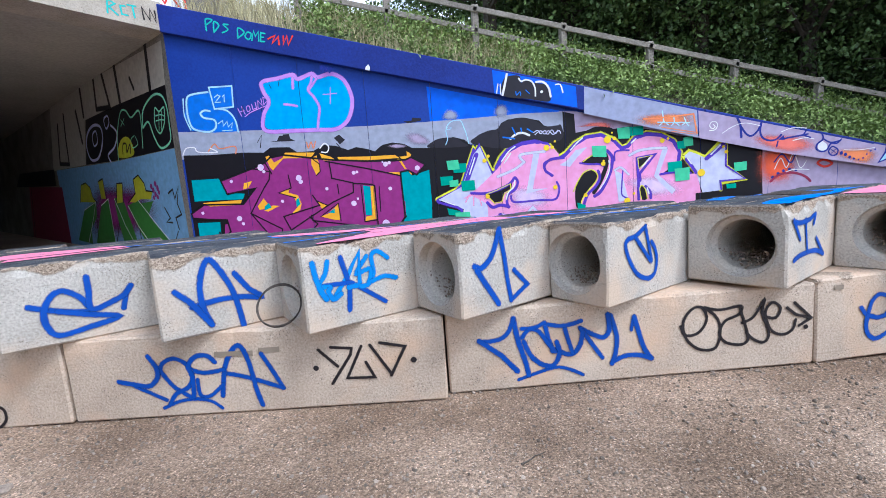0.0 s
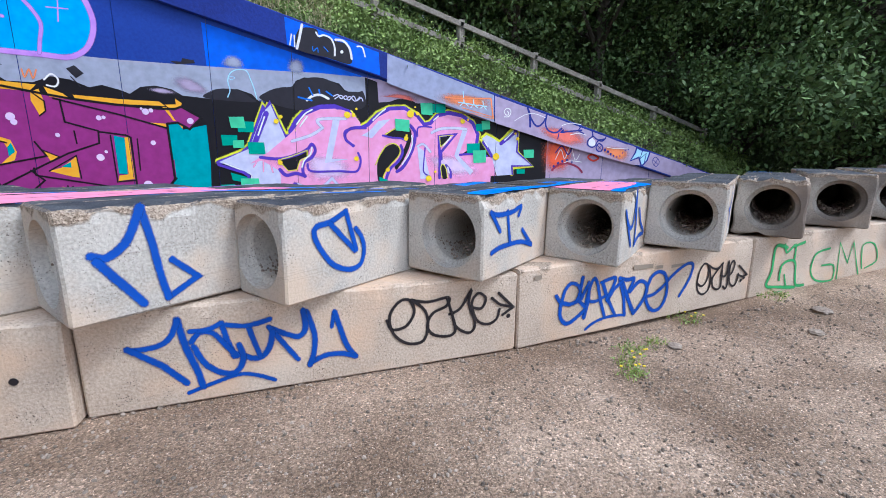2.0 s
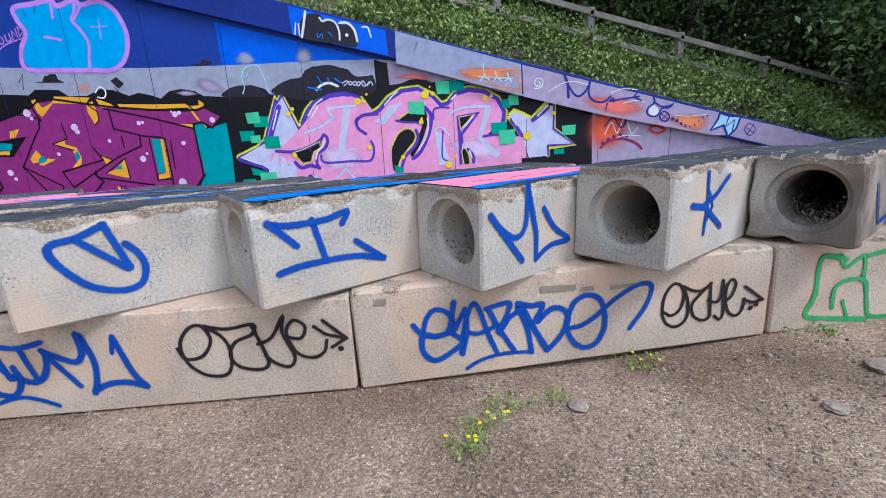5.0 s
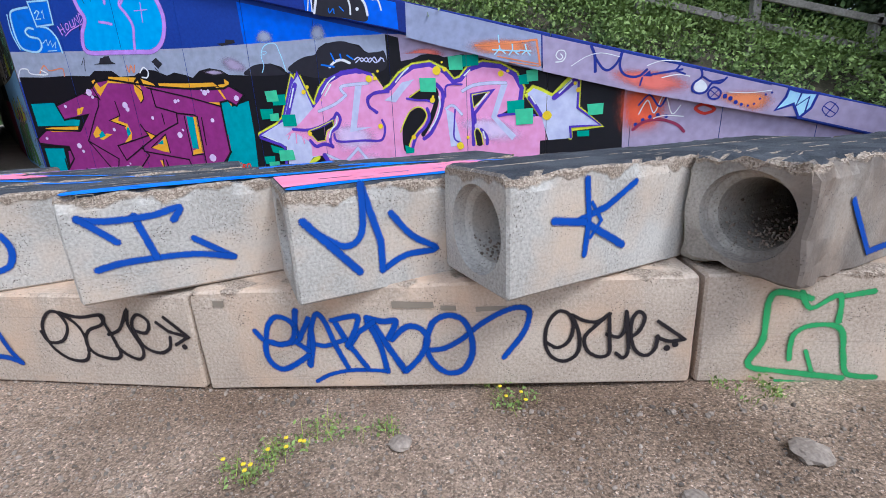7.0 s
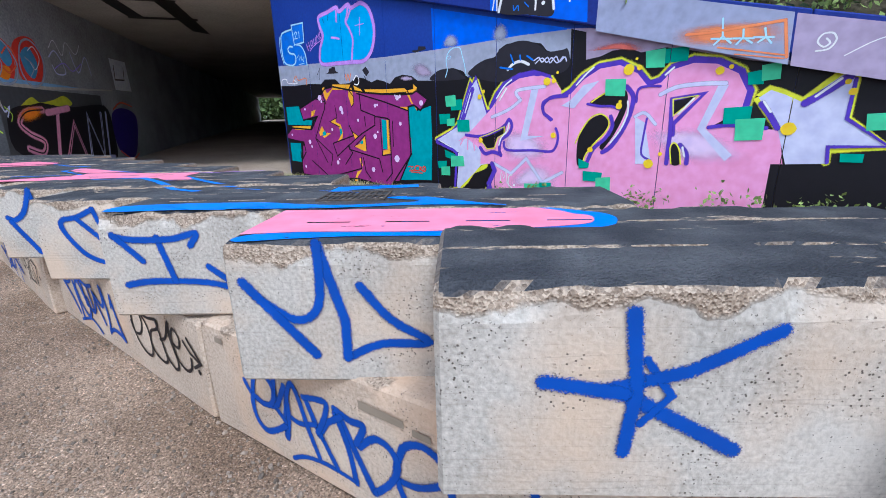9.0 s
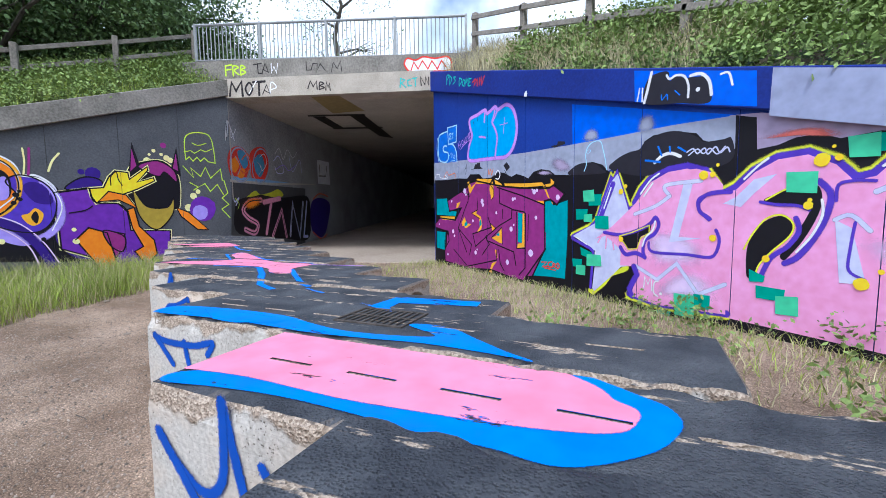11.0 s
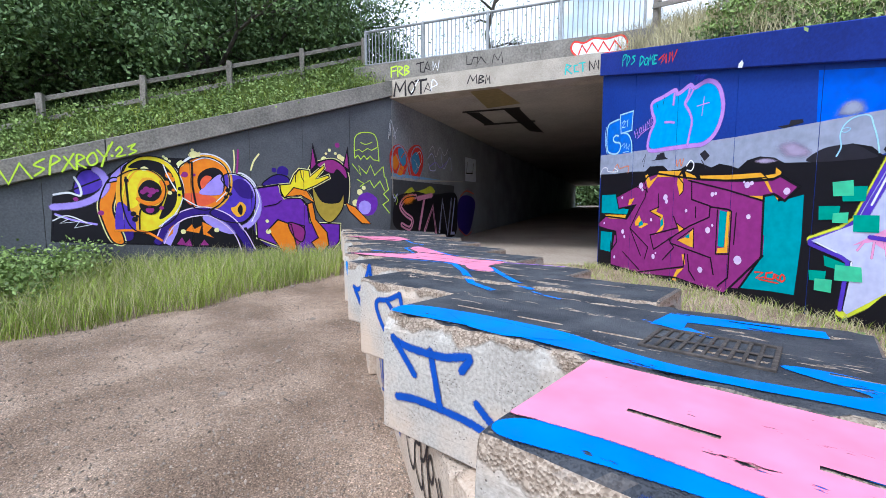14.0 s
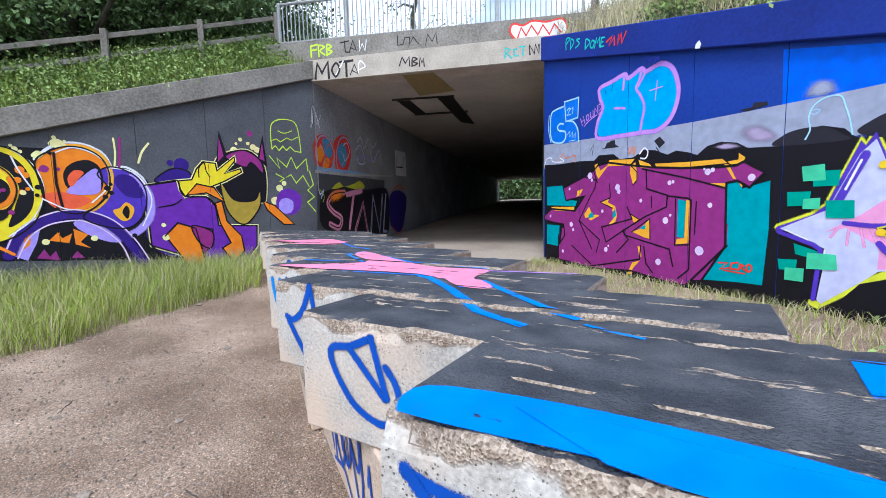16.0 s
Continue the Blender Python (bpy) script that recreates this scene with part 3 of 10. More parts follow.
def fence(points, label, rails, post_high, group):
    """Post-and-rail timber fence along places (x, y, z of the post tops)."""
    f = tagged(new("timber_fence"), label, "fence")
    rnd = random.Random(len(points))
    for x, y, z in points:
        a = rnd.uniform(0, 15)
        part("post", box(-0.065, -0.06, -post_high, 0.065, 0.06, 0.0, 0.012), TIMBER, f, m=pose(x, y, z, rnd.uniform(-1.5, 1.5), rnd.uniform(-1.5, 1.5), a))
    for (a, b) in zip(points, points[1:]):
        A, B = Vector(a), Vector(b)
        for drop in rails:
            p, q = A - Vector((0, 0, drop + rnd.uniform(-0.015, 0.015))), B - Vector((0, 0, drop + rnd.uniform(-0.015, 0.015)))
            d = q - p
            yaw = math.degrees(math.atan2(d.y, d.x))
            tilt = -math.degrees(math.atan2(d.z, math.hypot(d.x, d.y)))
            part("rail", box(-0.04, -0.02, -0.05, d.length + 0.04, 0.02, 0.05, 0.008), TIMBER, f,
                 m=pose(p.x, p.y, p.z, 0, tilt, yaw) @ pose(0, -0.075, 0))


fence([(-4.2 + 1.72 * i, 9.0, 6.28 - 0.462 * i) for i in range(0, 10)], "weathered grey timber post-and-rail fence along the bank", (0.10, 0.50), 1.35, "r")
fence([(-9.35 + 0.58 * i, 3.25 - 1.70 * i, 6.50 - 0.645 * i) for i in range(0, 7)], "weathered grey timber post-and-rail fence above the dark wall", (0.12, 0.52), 1.35, "l")

# ---------------------------------------------------------------- banks


def bank(name, F, top, sign, length, back, label):
    """Earth bank behind a wing wall."""
    verts, us = [], [i * 0.4 for i in range(int(length / 0.4) + 1)]
    ws = [0.10, 0.4, 0.8, 1.2, 1.7, 2.4, 3.5, 6.0, 12.0, 40.0]
    for u in us:
        for w in ws:
            z = top(u) - 0.06 + 0.42 * min(w, 2.4) * ease(0.0, 1.0, w) * back
            z = min(z, 5.45)
            z = max(z, -0.2) + 0.05 * noise.noise((u * 1.3, w * 1.3, 5.0))
            verts.append(F @ Vector((sign * u, w, z)))
    k = len(ws)
    quads = [(i * k + j, i * k + j + 1, (i + 1) * k + j + 1, (i + 1) * k + j) for i in range(len(us) - 1) for j in range(k - 1)]
    return cloud(name, verts, quads, SOIL, None, label, "structure", "bank")


def bank_z(top, u, w, back=1.0):
    return max(min(top(u) - 0.06 + 0.42 * min(w, 2.4) * ease(0.0, 1.0, w) * back, 5.45), -0.2)


bank("bank_right", RIGHT, wing_top, 1, 24.0, 1.0, "earth bank behind the painted wing wall")
bank("bank_left", LEFT, left_top, -1, 20.0, 0.9, "earth bank behind the dark wing wall")
bm = plate(PORTAL, [(-3.0, 4.9), (SPAN + 3.5, 4.9), (SPAN + 3.5, 5.3), (-3.0, 5.38)], -40.0, -0.56)
tagged(part("bridge_deck", bm, SOIL), "earth and verge on top of the bridge", "ground", "", "structure")

# ---------------------------------------------------------------- plants


def leaves(rng, centres, per, spread, size, flat=0.5):
    """Arrays of small folded leaves scattered round centres."""
    n = len(centres) * per
    c = np.repeat(np.asarray(centres, float), per, axis=0) + rng.normal(0, 1, (n, 3)) * np.asarray(spread)
    a = rng.normal(0, 1, (n, 3))
    a /= np.linalg.norm(a, axis=1)[:, None]
    b = rng.normal(0, 1, (n, 3))
    b[:, 2] *= flat
    b -= (b * a).sum(1)[:, None] * a
    b /= np.linalg.norm(b, axis=1)[:, None]
    s = size * rng.uniform(0.55, 1.25, (n, 1))
    nrm = np.cross(a, b)
    tip, root = c + a * s, c - a * s
    left, right = c + b * s * 0.55 + nrm * s * 0.15, c - b * s * 0.55 + nrm * s * 0.15
    verts = np.stack([root, left, tip, right], 1).reshape(-1, 3)
    quads = np.arange(n * 4).reshape(-1, 4)
    return verts, quads


def blades(rng, places, high, lean, wide):
    """Arrays of narrow, bent grass blades standing at places."""
    p = np.asarray(places, float)
    n = len(p)
    h = high * rng.uniform(0.45, 1.15, (n, 1))
    d = rng.normal(0, 1, (n, 3)) * lean
    d[:, 2] = 0
    side = rng.normal(0, 1, (n, 3))
    side[:, 2] = 0
    side /= np.linalg.norm(side, axis=1)[:, None]
    up = np.array([0, 0, 1.0])
    mid = p + up * h * 0.6 + d * h * 0.35
    tip = p + up * h * 0.95 + d * h
    v = np.stack([p - side * wide, p + side * wide, mid + side * wide * 0.7, mid - side * wide * 0.7, tip + side * wide * 0.15, tip - side * wide * 0.15], 1).reshape(-1, 3)
    q = np.arange(n)[:, None] * 6
    quads = np.concatenate([q + np.array([0, 1, 2, 3]), q + np.array([3, 2, 4, 5])], 0)
    return v, quads


def tree(seed, high, spread, n_clumps, per, size, low=0.25, bare=False):
    """Tapered trunk, forking limbs, and a crown of leaf clumps with gaps."""
    rng = np.random.default_rng(seed)
    rnd = random.Random(seed)
    t = new("tree")
    bm = bmesh.new()
    pts = [Vector((0, 0, -0.4))]
    for i in range(6):
        pts.append(Vector((rnd.uniform(-0.12, 0.12) * i, rnd.uniform(-0.12, 0.12) * i, high * 0.82 * (i + 1) / 6)))
    r = high * 0.020
    for i in range(6):
        tube(bm, pts[i], pts[i + 1], r * (1 - i / 6.6), r * (1 - (i + 1) / 6.6), 9)
    part("trunk", bm, BARK, t)
    tips = []
    for i in range(16):
        f = rnd.uniform(low, 0.97)
        j = min(5, int(f * 6))
        root = pts[j].lerp(pts[j + 1], f * 6 - j)
        a = i * 2.4 + rnd.uniform(-0.4, 0.4)
        reach = spread * (1.05 - 0.55 * f) * rnd.uniform(0.7, 1.1)
        end = root + Vector((math.cos(a) * reach, math.sin(a) * reach, rnd.uniform(0.1, 0.5) * reach))
        bm = bmesh.new()
        mid = root.lerp(end, 0.5) + Vector((0, 0, 0.12 * reach))
        tube(bm, root, mid, r * 0.34, r * 0.22, 6)
        tube(bm, mid, end, r * 0.22, r * 0.05, 6)
        for _ in range(4 if bare else 2):
            e = mid.lerp(end, rnd.random()) + Vector((rnd.uniform(-1, 1), rnd.uniform(-1, 1), rnd.uniform(0, 0.9))) * reach * 0.4
            tube(bm, mid, e, r * 0.12, r * 0.03, 5)
            tips.append(e)
        part("limb", bm, BARK, t)
        tips += [mid, end, mid.lerp(end, 0.5)]
    if n_clumps:
        centres = []
        for i in range(n_clumps):
            e = tips[i % len(tips)]
            centres.append((e.x + rnd.gauss(0, 0.30 * spread * 0.6), e.y + rnd.gauss(0, 0.30 * spread * 0.6), max(0.3, e.z + rnd.gauss(0, 0.5))))
        v, q = leaves(rng, centres, per, (0.30, 0.30, 0.24), size)
        cloud("crown", v, q, LEAF, t)
    return t


TREES = [tree(11, 9.5, 3.4, 230, 125, 0.066, 0.12), tree(12, 11.0, 3.8, 250, 125, 0.07, 0.10), tree(13, 8.0, 3.0, 210, 125, 0.064, 0.10)]
BARE = tree(21, 8.0, 2.3, 170, 20, 0.045, 0.2, True)
TREE_LABEL = "broadleaved tree in full dark green leaf behind the fence"


def plant_trees():
    rnd = random.Random(5)
    spots = []
    for i in range(13):
        spots.append((1.5 + 1.9 * i + rnd.uniform(-0.5, 0.5), 11.2 + rnd.uniform(-0.6, 0.8) - 0.02 * i * i * 0.6, max(0.2, 4.7 - 0.33 * i)))
    for i in range(8):
        spots.append((4.0 + 3.4 * i, 15.5 + rnd.uniform(-1, 1), max(0.5, 4.6 - 0.45 * i)))
    # set close on the right to block some sky light; the last stand unseen
    for i in range(5):
        spots.append((12.8 + 1.0 * i, 9.2 - 2.0 * i, 0.3))
    for i in range(8):
        spots.append((-12.2 + 0.62 * i + rnd.uniform(-0.5, 0.5), 2.0 - 1.9 * i + rnd.uniform(-0.4, 0.4), max(0.5, 4.9 - 0.55 * i)))
    for i in range(5):
        spots.append((-16.5 + 0.5 * i, 1.0 - 3.0 * i, 4.0))
    used = [0, 0, 0]
    for i, (x, y, z) in enumerate(spots):
        j = i % 3
        s = rnd.uniform(0.85, 1.15)
        src = TREES[j]
        m = pose(x, y, z - 0.15, 0, 0, rnd.uniform(0, 360))
        if not used[j]:
            src.matrix_basis = m
            tagged(src, TREE_LABEL, "tree", "wood behind the fence")
            used[j] = 1
        else:
            copy_thing(src, m)
    BARE.matrix_basis = PORTAL @ pose(0.7, 6.5, 5.2)
    tagged(BARE, "thin, nearly bare tree on the bridge verge", "tree")


plant_trees()


def undergrowth():
    rng = np.random.default_rng(8)
    rnd = random.Random(8)
    # shrubs over the two banks
    for name, F, top, sign, length, u0, wmax, back, label in (
            ("bank_shrubs", RIGHT, wing_top, 1, 17.0, 2.2, 3.2, 1.0, "dense light green shrubs and bindweed on the bank"),
            ("bank_shrubs", LEFT, left_top, -1, 13.5, 0.2, 2.6, 0.9, "tangled green shrubs and nettles on the bank")):
        centres = []
        for _ in range(1300 if sign > 0 else 900):
            u, w = rnd.uniform(u0, length), rnd.uniform(0.14, wmax)
            h = rnd.random() ** 0.8 * (0.55 if sign > 0 else 0.42) * (0.45 + 0.55 * min(1, w))
            centres.append(F @ Vector((sign * u, w, bank_z(top, u, w, back) + h)))
        v, q = leaves(rng, centres, 60, (0.13, 0.11, 0.09), 0.038)
        cloud(name, v, q, LEAF_LIGHT, None, label, "stuff", "shrubs")
    # dry grass on the banks
    for F, top, sign, n, u0, u1, hi in ((RIGHT, wing_top, 1, 5200, -0.3, 6.5, 0.55), (LEFT, left_top, -1, 3800, 0.0, 7.5, 0.40)):
        places = []
        for _ in range(n):
            u, w = u0 + (u1 - u0) * rnd.random() ** 1.3, rnd.uniform(0.12, 2.2)
            places.append(F @ Vector((sign * u, w, bank_z(top, max(u, 0), w) - 0.02)))
        v, q = blades(rng, places, hi, 0.35, 0.006)
        cloud("bank_grass", v, q, STRAW if sign > 0 else GRASS, None, "long dry grass on the bank", "stuff", "grass")
    places = []
    for _ in range(2500):
        u, d = rnd.uniform(-1.2, SPAN + 1.6), rnd.uniform(0.5, 2.5)
        places.append(PORTAL @ Vector((u, d, 5.34)))
    v, q = blades(rng, places, 0.32, 0.35, 0.006)
    cloud("verge_grass", v, q, STRAW, None, "dry verge grass behind the bridge railing", "stuff", "grass")
    # understorey of the woods
    centres = []
    for _ in range(1000):
        x = rnd.uniform(2.0, 24.0)
        centres.append((x, 10.3 + rnd.uniform(0, 5.0), max(0.2, 4.4 - 0.27 * max(0, x - 1)) + rnd.random() ** 1.5 * 2.6))
    for _ in range(260):
        centres.append((13.6 + rnd.uniform(0, 7), rnd.uniform(-3.0, 9), 0.2 + rnd.random() * 3.4))
    for _ in range(520):
        s = rnd.random()
        centres.append((-10.6 - rnd.uniform(0, 4) + 4.0 * s, 3.0 - 13.5 * s, 4.6 - 3.9 * s + rnd.random() ** 1.4 * 3.2))
    v, q = leaves(rng, centres, 70, (0.32, 0.32, 0.26), 0.07)
    cloud("understorey", v, q, LEAF, None, "dark green understorey of the wood", "stuff", "shrubs")


undergrowth()


def far_wood():
    """Dense far foliage that closes the wood."""
    rng = np.random.default_rng(31)
    rnd = random.Random(31)
    centres = []
    for _ in range(1100):
        x = rnd.uniform(-2.0, 44.0)
        centres.append((x, 22.0 + rnd.uniform(0, 3) - 0.008 * max(0, x - 20) ** 2 * 1.4, rnd.uniform(0.3, 15.0) * (0.55 if x < 2 else 1.0)))
    for _ in range(700):
        centres.append((-24.0 + rnd.uniform(0, 3), rnd.uniform(-26.0, 3.0), rnd.uniform(2.0, 15.0)))
    for _ in range(420):
        centres.append(PORTAL @ Vector((rnd.uniform(-5, 11), TUNNEL + rnd.uniform(5, 10), 1.8 + rnd.random() * 5.5)))
    v, q = leaves(rng, centres, 60, (0.9, 0.5, 0.7), 0.26)
    cloud("far_wood", v, q, LEAF, None, "dark mass of far woodland leaves", "stuff", "wood")


far_wood()


def meadow():
    rng = np.random.default_rng(17)
    rnd = random.Random(17)
    green, dry, weeds = [], [], []

    n = 0
    while n < 62000:
        x, y = rnd.uniform(-9.5, 1.5), rnd.uniform(-7.0, 3.2)
        wall_x = -7.85 + 0.338 * (3.85 - y)
        lim = -4.9 + max(0.0, 2.25 - y) * 0.80 + 0.25 * noise.noise((y * 1.7, 0, 0))
        if x < wall_x + 0.05 or x > lim or (y > 2.4 and x > -6.3):
            n += 0.3
            continue
        n += 1
        (green if rnd.random() < 0.76 else dry).append((x, y, ground_z(x, y) - 0.02))
        if y < -1.9 and rnd.random() < 0.04 and x < lim - 1.2:
            weeds.append((x, y, ground_z(x, y) + rnd.random() ** 0.9 * min(0.55, 0.2 + (lim - x) * 0.14)))
    v, q = blades(rng, green, 0.43, 0.42, 0.0045)
    cloud("long_grass", v, q, GRASS, None, "long green grass at the foot of the mural wall", "stuff", "grass")
    v, q = blades(rng, dry, 0.52, 0.32, 0.0035)
    cloud("seeding_grass", v, q, STRAW, None, "pale seeding grass stems at the foot of the wall", "stuff", "grass")
    v, q = leaves(rng, weeds, 42, (0.12, 0.12, 0.12), 0.04)
    cloud("brambles", v, q, LEAF_LIGHT, None, "low bramble and nettle thicket in the grass", "stuff", "shrubs")
    # strip between the blocks and the painted wall
    strip, herbs = [], []
    for _ in range(8000):
        u, w = rnd.uniform(-0.1, 13.0), rnd.random() ** 1.5 * 2.6
        if w > 2.2 - 0.1 * u and rnd.random() < 0.6:
            continue
        p = RIGHT @ Vector((u, -0.03 - w, 0))
        strip.append((p.x, p.y, ground_z(p.x, p.y) - 0.02))
        if u > 6 and rnd.random() < 0.02:
            herbs.append((p.x, p.y, ground_z(p.x, p.y) + 0.05 + rnd.random() * 0.28))
    v, q = blades(rng, strip, 0.15, 0.55, 0.004)
    cloud("strip_grass", v, q, STRAW, None, "bleached grass along the foot of the painted wall", "stuff", "grass")
    v, q = blades(rng, [strip[i] for i in range(0, len(strip), 2)], 0.15, 0.45, 0.0045)
    cloud("strip_grass", v, q, GRASS, None, "green grass along the foot of the painted wall", "stuff", "grass")
    v, q = leaves(rng, herbs, 34, (0.09, 0.09, 0.07), 0.032)
    cloud("wall_foot_weeds", v, q, LEAF_LIGHT, None, "leafy weeds at the foot of the painted wall", "stuff", "weeds")


meadow()


def pebbles():
    rnd = random.Random(3)
    base = bmesh.new()
    bmesh.ops.create_icosphere(base, subdivisions=1, radius=1.0)
    bv = np.array([v.co[:] for v in base.verts])
    bf = np.array([[v.index for v in f.verts] for f in base.faces])
    base.free()
    V, Q = [], []
    for i in range(44000):
        x, y = rnd.uniform(-5.5, 7.5), rnd.uniform(-1.2, 2.75)
        s = 0.003 + 0.011 * rnd.random() ** 3.6
        if y > 2.66:
            s *= 1.4
        m = np.array(Euler((rnd.random() * 6, rnd.random() * 6, rnd.random() * 6)).to_matrix())
        p = (bv * np.array([1, rnd.uniform(0.6, 1), rnd.uniform(0.45, 0.8)]) * s) @ m.T + np.array([x, y, ground_z(x, y) + s * 0.2])
        Q.append(np.column_stack([bf, bf[:, 2]]) + len(V) * len(bv))
        V.append(p)
    me = bpy.data.meshes.new("pebbles")
    me.from_pydata(np.concatenate(V).tolist(), [], np.concatenate(Q)[:, :3].tolist())
    me.materials.append(STONE)
    tagged(new("pebbles", me), "loose pebbles scattered on the gravel", "pebbles", "", "stuff")


pebbles()

# ---------------------------------------------------------------- sprayed paint
TUNNEL_L = Matrix.Translation((-7.85, 3.85, 0)) @ Matrix(((-0.798, -0.602, 0, 0), (0.602, -0.798, 0, 0), (0, 0, 1, 0), (0, 0, 0, 1)))
TUNNEL_R = Matrix.Translation((-7.85 + 0.602 * SPAN, 3.85 + 0.798 * SPAN, 0)) @ Matrix(((-0.798, 0.602, 0, 0), (0.602, 0.798, 0, 0), (0, 0, 1, 0), (0, 0, 0, 1)))
SOFFIT = PORTAL @ Matrix(((1, 0, 0, 0), (0, 0, 1, 0), (0, 1, 0, 4.458), (0, 0, 0, 1)))
FACE = Matrix.Identity(4)
CUTS_R = [1.16 * i for i in range(15)]
CUTS_L = [-1.18 * i for i in range(12, -1, -1)]
GAP = 0.004


def tone(name, code, thin=0.0, rough=0.6):
    return spray(name, hexa(code), thin, rough)


BRIGHT_BLUE, PALE_GREY, DUSTY_LILAC = tone("bright_blue_paint", "0E5FE6"), tone("pale_grey_paint", "9CA2B8"), tone("dusty_lilac_paint", "A99AB8")
SOOT, SLATE, AZURE, ICE = tone("black_paint", "100D16"), tone("slate_paint", "26242E"), tone("azure_paint", "1E70DC"), tone("ice_paint", "A8D4F8")
SKY_CYAN, ORCHID, CHALK, ORANGE = tone("cyan_paint", "1FA4F2"), tone("orchid_paint", "C08CE8"), tone("chalk_paint", "E2E2EC"), tone("orange_paint", "EE8A58")
TEAL, MAGENTA, AMBER, PALE_MAUVE = tone("teal_paint", "069AA6"), tone("plum_paint", "8E2C7C"), tone("amber_paint", "F6AC28"), tone("mauve_paint", "DCC4F0")
RED, LIME, VIOLET, PALE_LILAC = tone("red_paint", "D83A2C"), tone("lime_edge_paint", "DCE030"), tone("violet_paint", "5236B4"), tone("pale_lilac_paint", "C6C8EC")
PINK, MINT, JADE, SUN_YELLOW = tone("pink_paint", "F09CCC"), tone("mint_paint", "54C898"), tone("jade_paint", "0E9C88"), tone("sun_yellow_paint", "F8CC1C")
CORAL, ORANGE_RED, MAROON, NAVY = tone("coral_paint", "F0786C"), tone("orange_red_paint", "F0603C"), tone("maroon_paint", "8A2A4C"), tone("navy_paint", "1C2C8C")
LILAC_GREY, PERIWINKLE, TANGERINE, YELLOW = tone("lilac_grey_paint", "9AA0BE"), tone("periwinkle_paint", "A692EE"), tone("tangerine_paint", "F48414"), tone("yellow_paint", "F8D81E")
PALE_YELLOW, NAVY_VIOLET, CREAM, PURPLE = tone("pale_yellow_paint", "F4E070"), tone("deep_violet_paint", "32187C"), tone("cream_paint", "F2E4A0"), tone("purple_paint", "6A2CA6")
OLIVE, LIME_PAINT, MID_GREY, ROSE = tone("olive_paint", "AC9434"), tone("lime_paint", "BEDC3C"), tone("mid_grey_paint", "4A4B4E"), tone("rose_paint", "D08CAC")
YELLOW_GREEN, CYAN_BLUE, DIRTY_WHITE, PALE_BLUE = tone("yellow_green_paint", "B8BC2C"), tone("dull_blue_paint", "4C8CB4"), tone("dirty_white_paint", "B4AEA4"), tone("pale_blue_paint", "7CAAD4")
PALE_GREEN, FOREST, TAG_BLUE, WASH_BLUE = tone("pale_green_paint", "8CD8B4"), tone("forest_paint", "3C7C34"), tone("tag_blue_paint", "0A44A0", 0.25), tone("wash_blue_paint", "1A78C8", 0.3)
TAG_BLACK, TAG_GREEN, TAG_TEAL, STAMP = tone("tag_black_paint", "241F22", 0.25), tone("tag_green_paint", "3C9C5C", 0.5), tone("tag_teal_paint", "3AB8B4", 0.2), tone("stamp_shadow", "8C7F70", 0.75)
STAIN_YELLOW, FRAME_AND_PIT_BLACK, TOP_BLUE, TOP_PINK = tone("yellowed_paint", "8A7A50", 0.3), tone("frame_and_pit_black", "1C1A18"), tone("top_blue_paint", "0A74E6", 0.12), tone("top_pink_paint", "EE84A2", 0.10)


def worn_edges(m):
    """Lets the paint on the block tops wear away along the edges of each block."""
    n, l = m.node_tree.nodes, m.node_tree.links
    b = n["Principled BSDF"]
    co, mp, sep = n.new("ShaderNodeTexCoord"), n.new("ShaderNodeMapping"), n.new("ShaderNodeSeparateXYZ")
    mp.inputs["Scale"].default_value = (0.6, 2.0, 1.0)
    broad, fine = n.new("ShaderNodeTexNoise"), n.new("ShaderNodeTexNoise")
    broad.inputs["Scale"].default_value, broad.inputs["Detail"].default_value = 6.0, 9.0
    fine.inputs["Scale"].default_value, fine.inputs["Detail"].default_value = 60.0, 4.0
    l.new(co.outputs["Object"], mp.inputs["Vector"])
    l.new(co.outputs["Object"], sep.inputs["Vector"])
    for q in (broad, fine):
        l.new(mp.outputs["Vector"], q.inputs["Vector"])
    values = [broad.outputs["Fac"], fine.outputs["Fac"], sep.outputs["Y"]]
    chain = None
    for op, x, y in (("SUBTRACT", values[2], 0.283), ("ABSOLUTE", None, 0.0), ("SUBTRACT", None, 0.235), ("MAXIMUM", None, 0.0), ("MULTIPLY", None, 2.4)):
        q = n.new("ShaderNodeMath")
        q.operation = op
        l.new(x if x else chain, q.inputs[0])
        q.inputs[1].default_value = y
        chain = q.outputs[0]
    for v, k in ((values[0], 0.75), (values[1], 0.25)):
        q = n.new("ShaderNodeMath")
        q.operation = "MULTIPLY_ADD"
        l.new(v, q.inputs[0])
        q.inputs[1].default_value = k
        l.new(chain, q.inputs[2])
        chain = q.outputs[0]
    r = n.new("ShaderNodeMapRange")
    r.inputs["From Min"].default_value, r.inputs["From Max"].default_value = 0.665, 0.635
    l.new(chain, r.inputs["Value"])
    both = n.new("ShaderNodeMath")
    both.operation = "MULTIPLY"
    l.new(b.inputs["Alpha"].links[0].from_socket, both.inputs[0])
    l.new(r.outputs["Result"], both.inputs[1])
    l.new(both.outputs[0], b.inputs["Alpha"])


worn_edges(TOP_BLUE)
worn_edges(TOP_PINK)


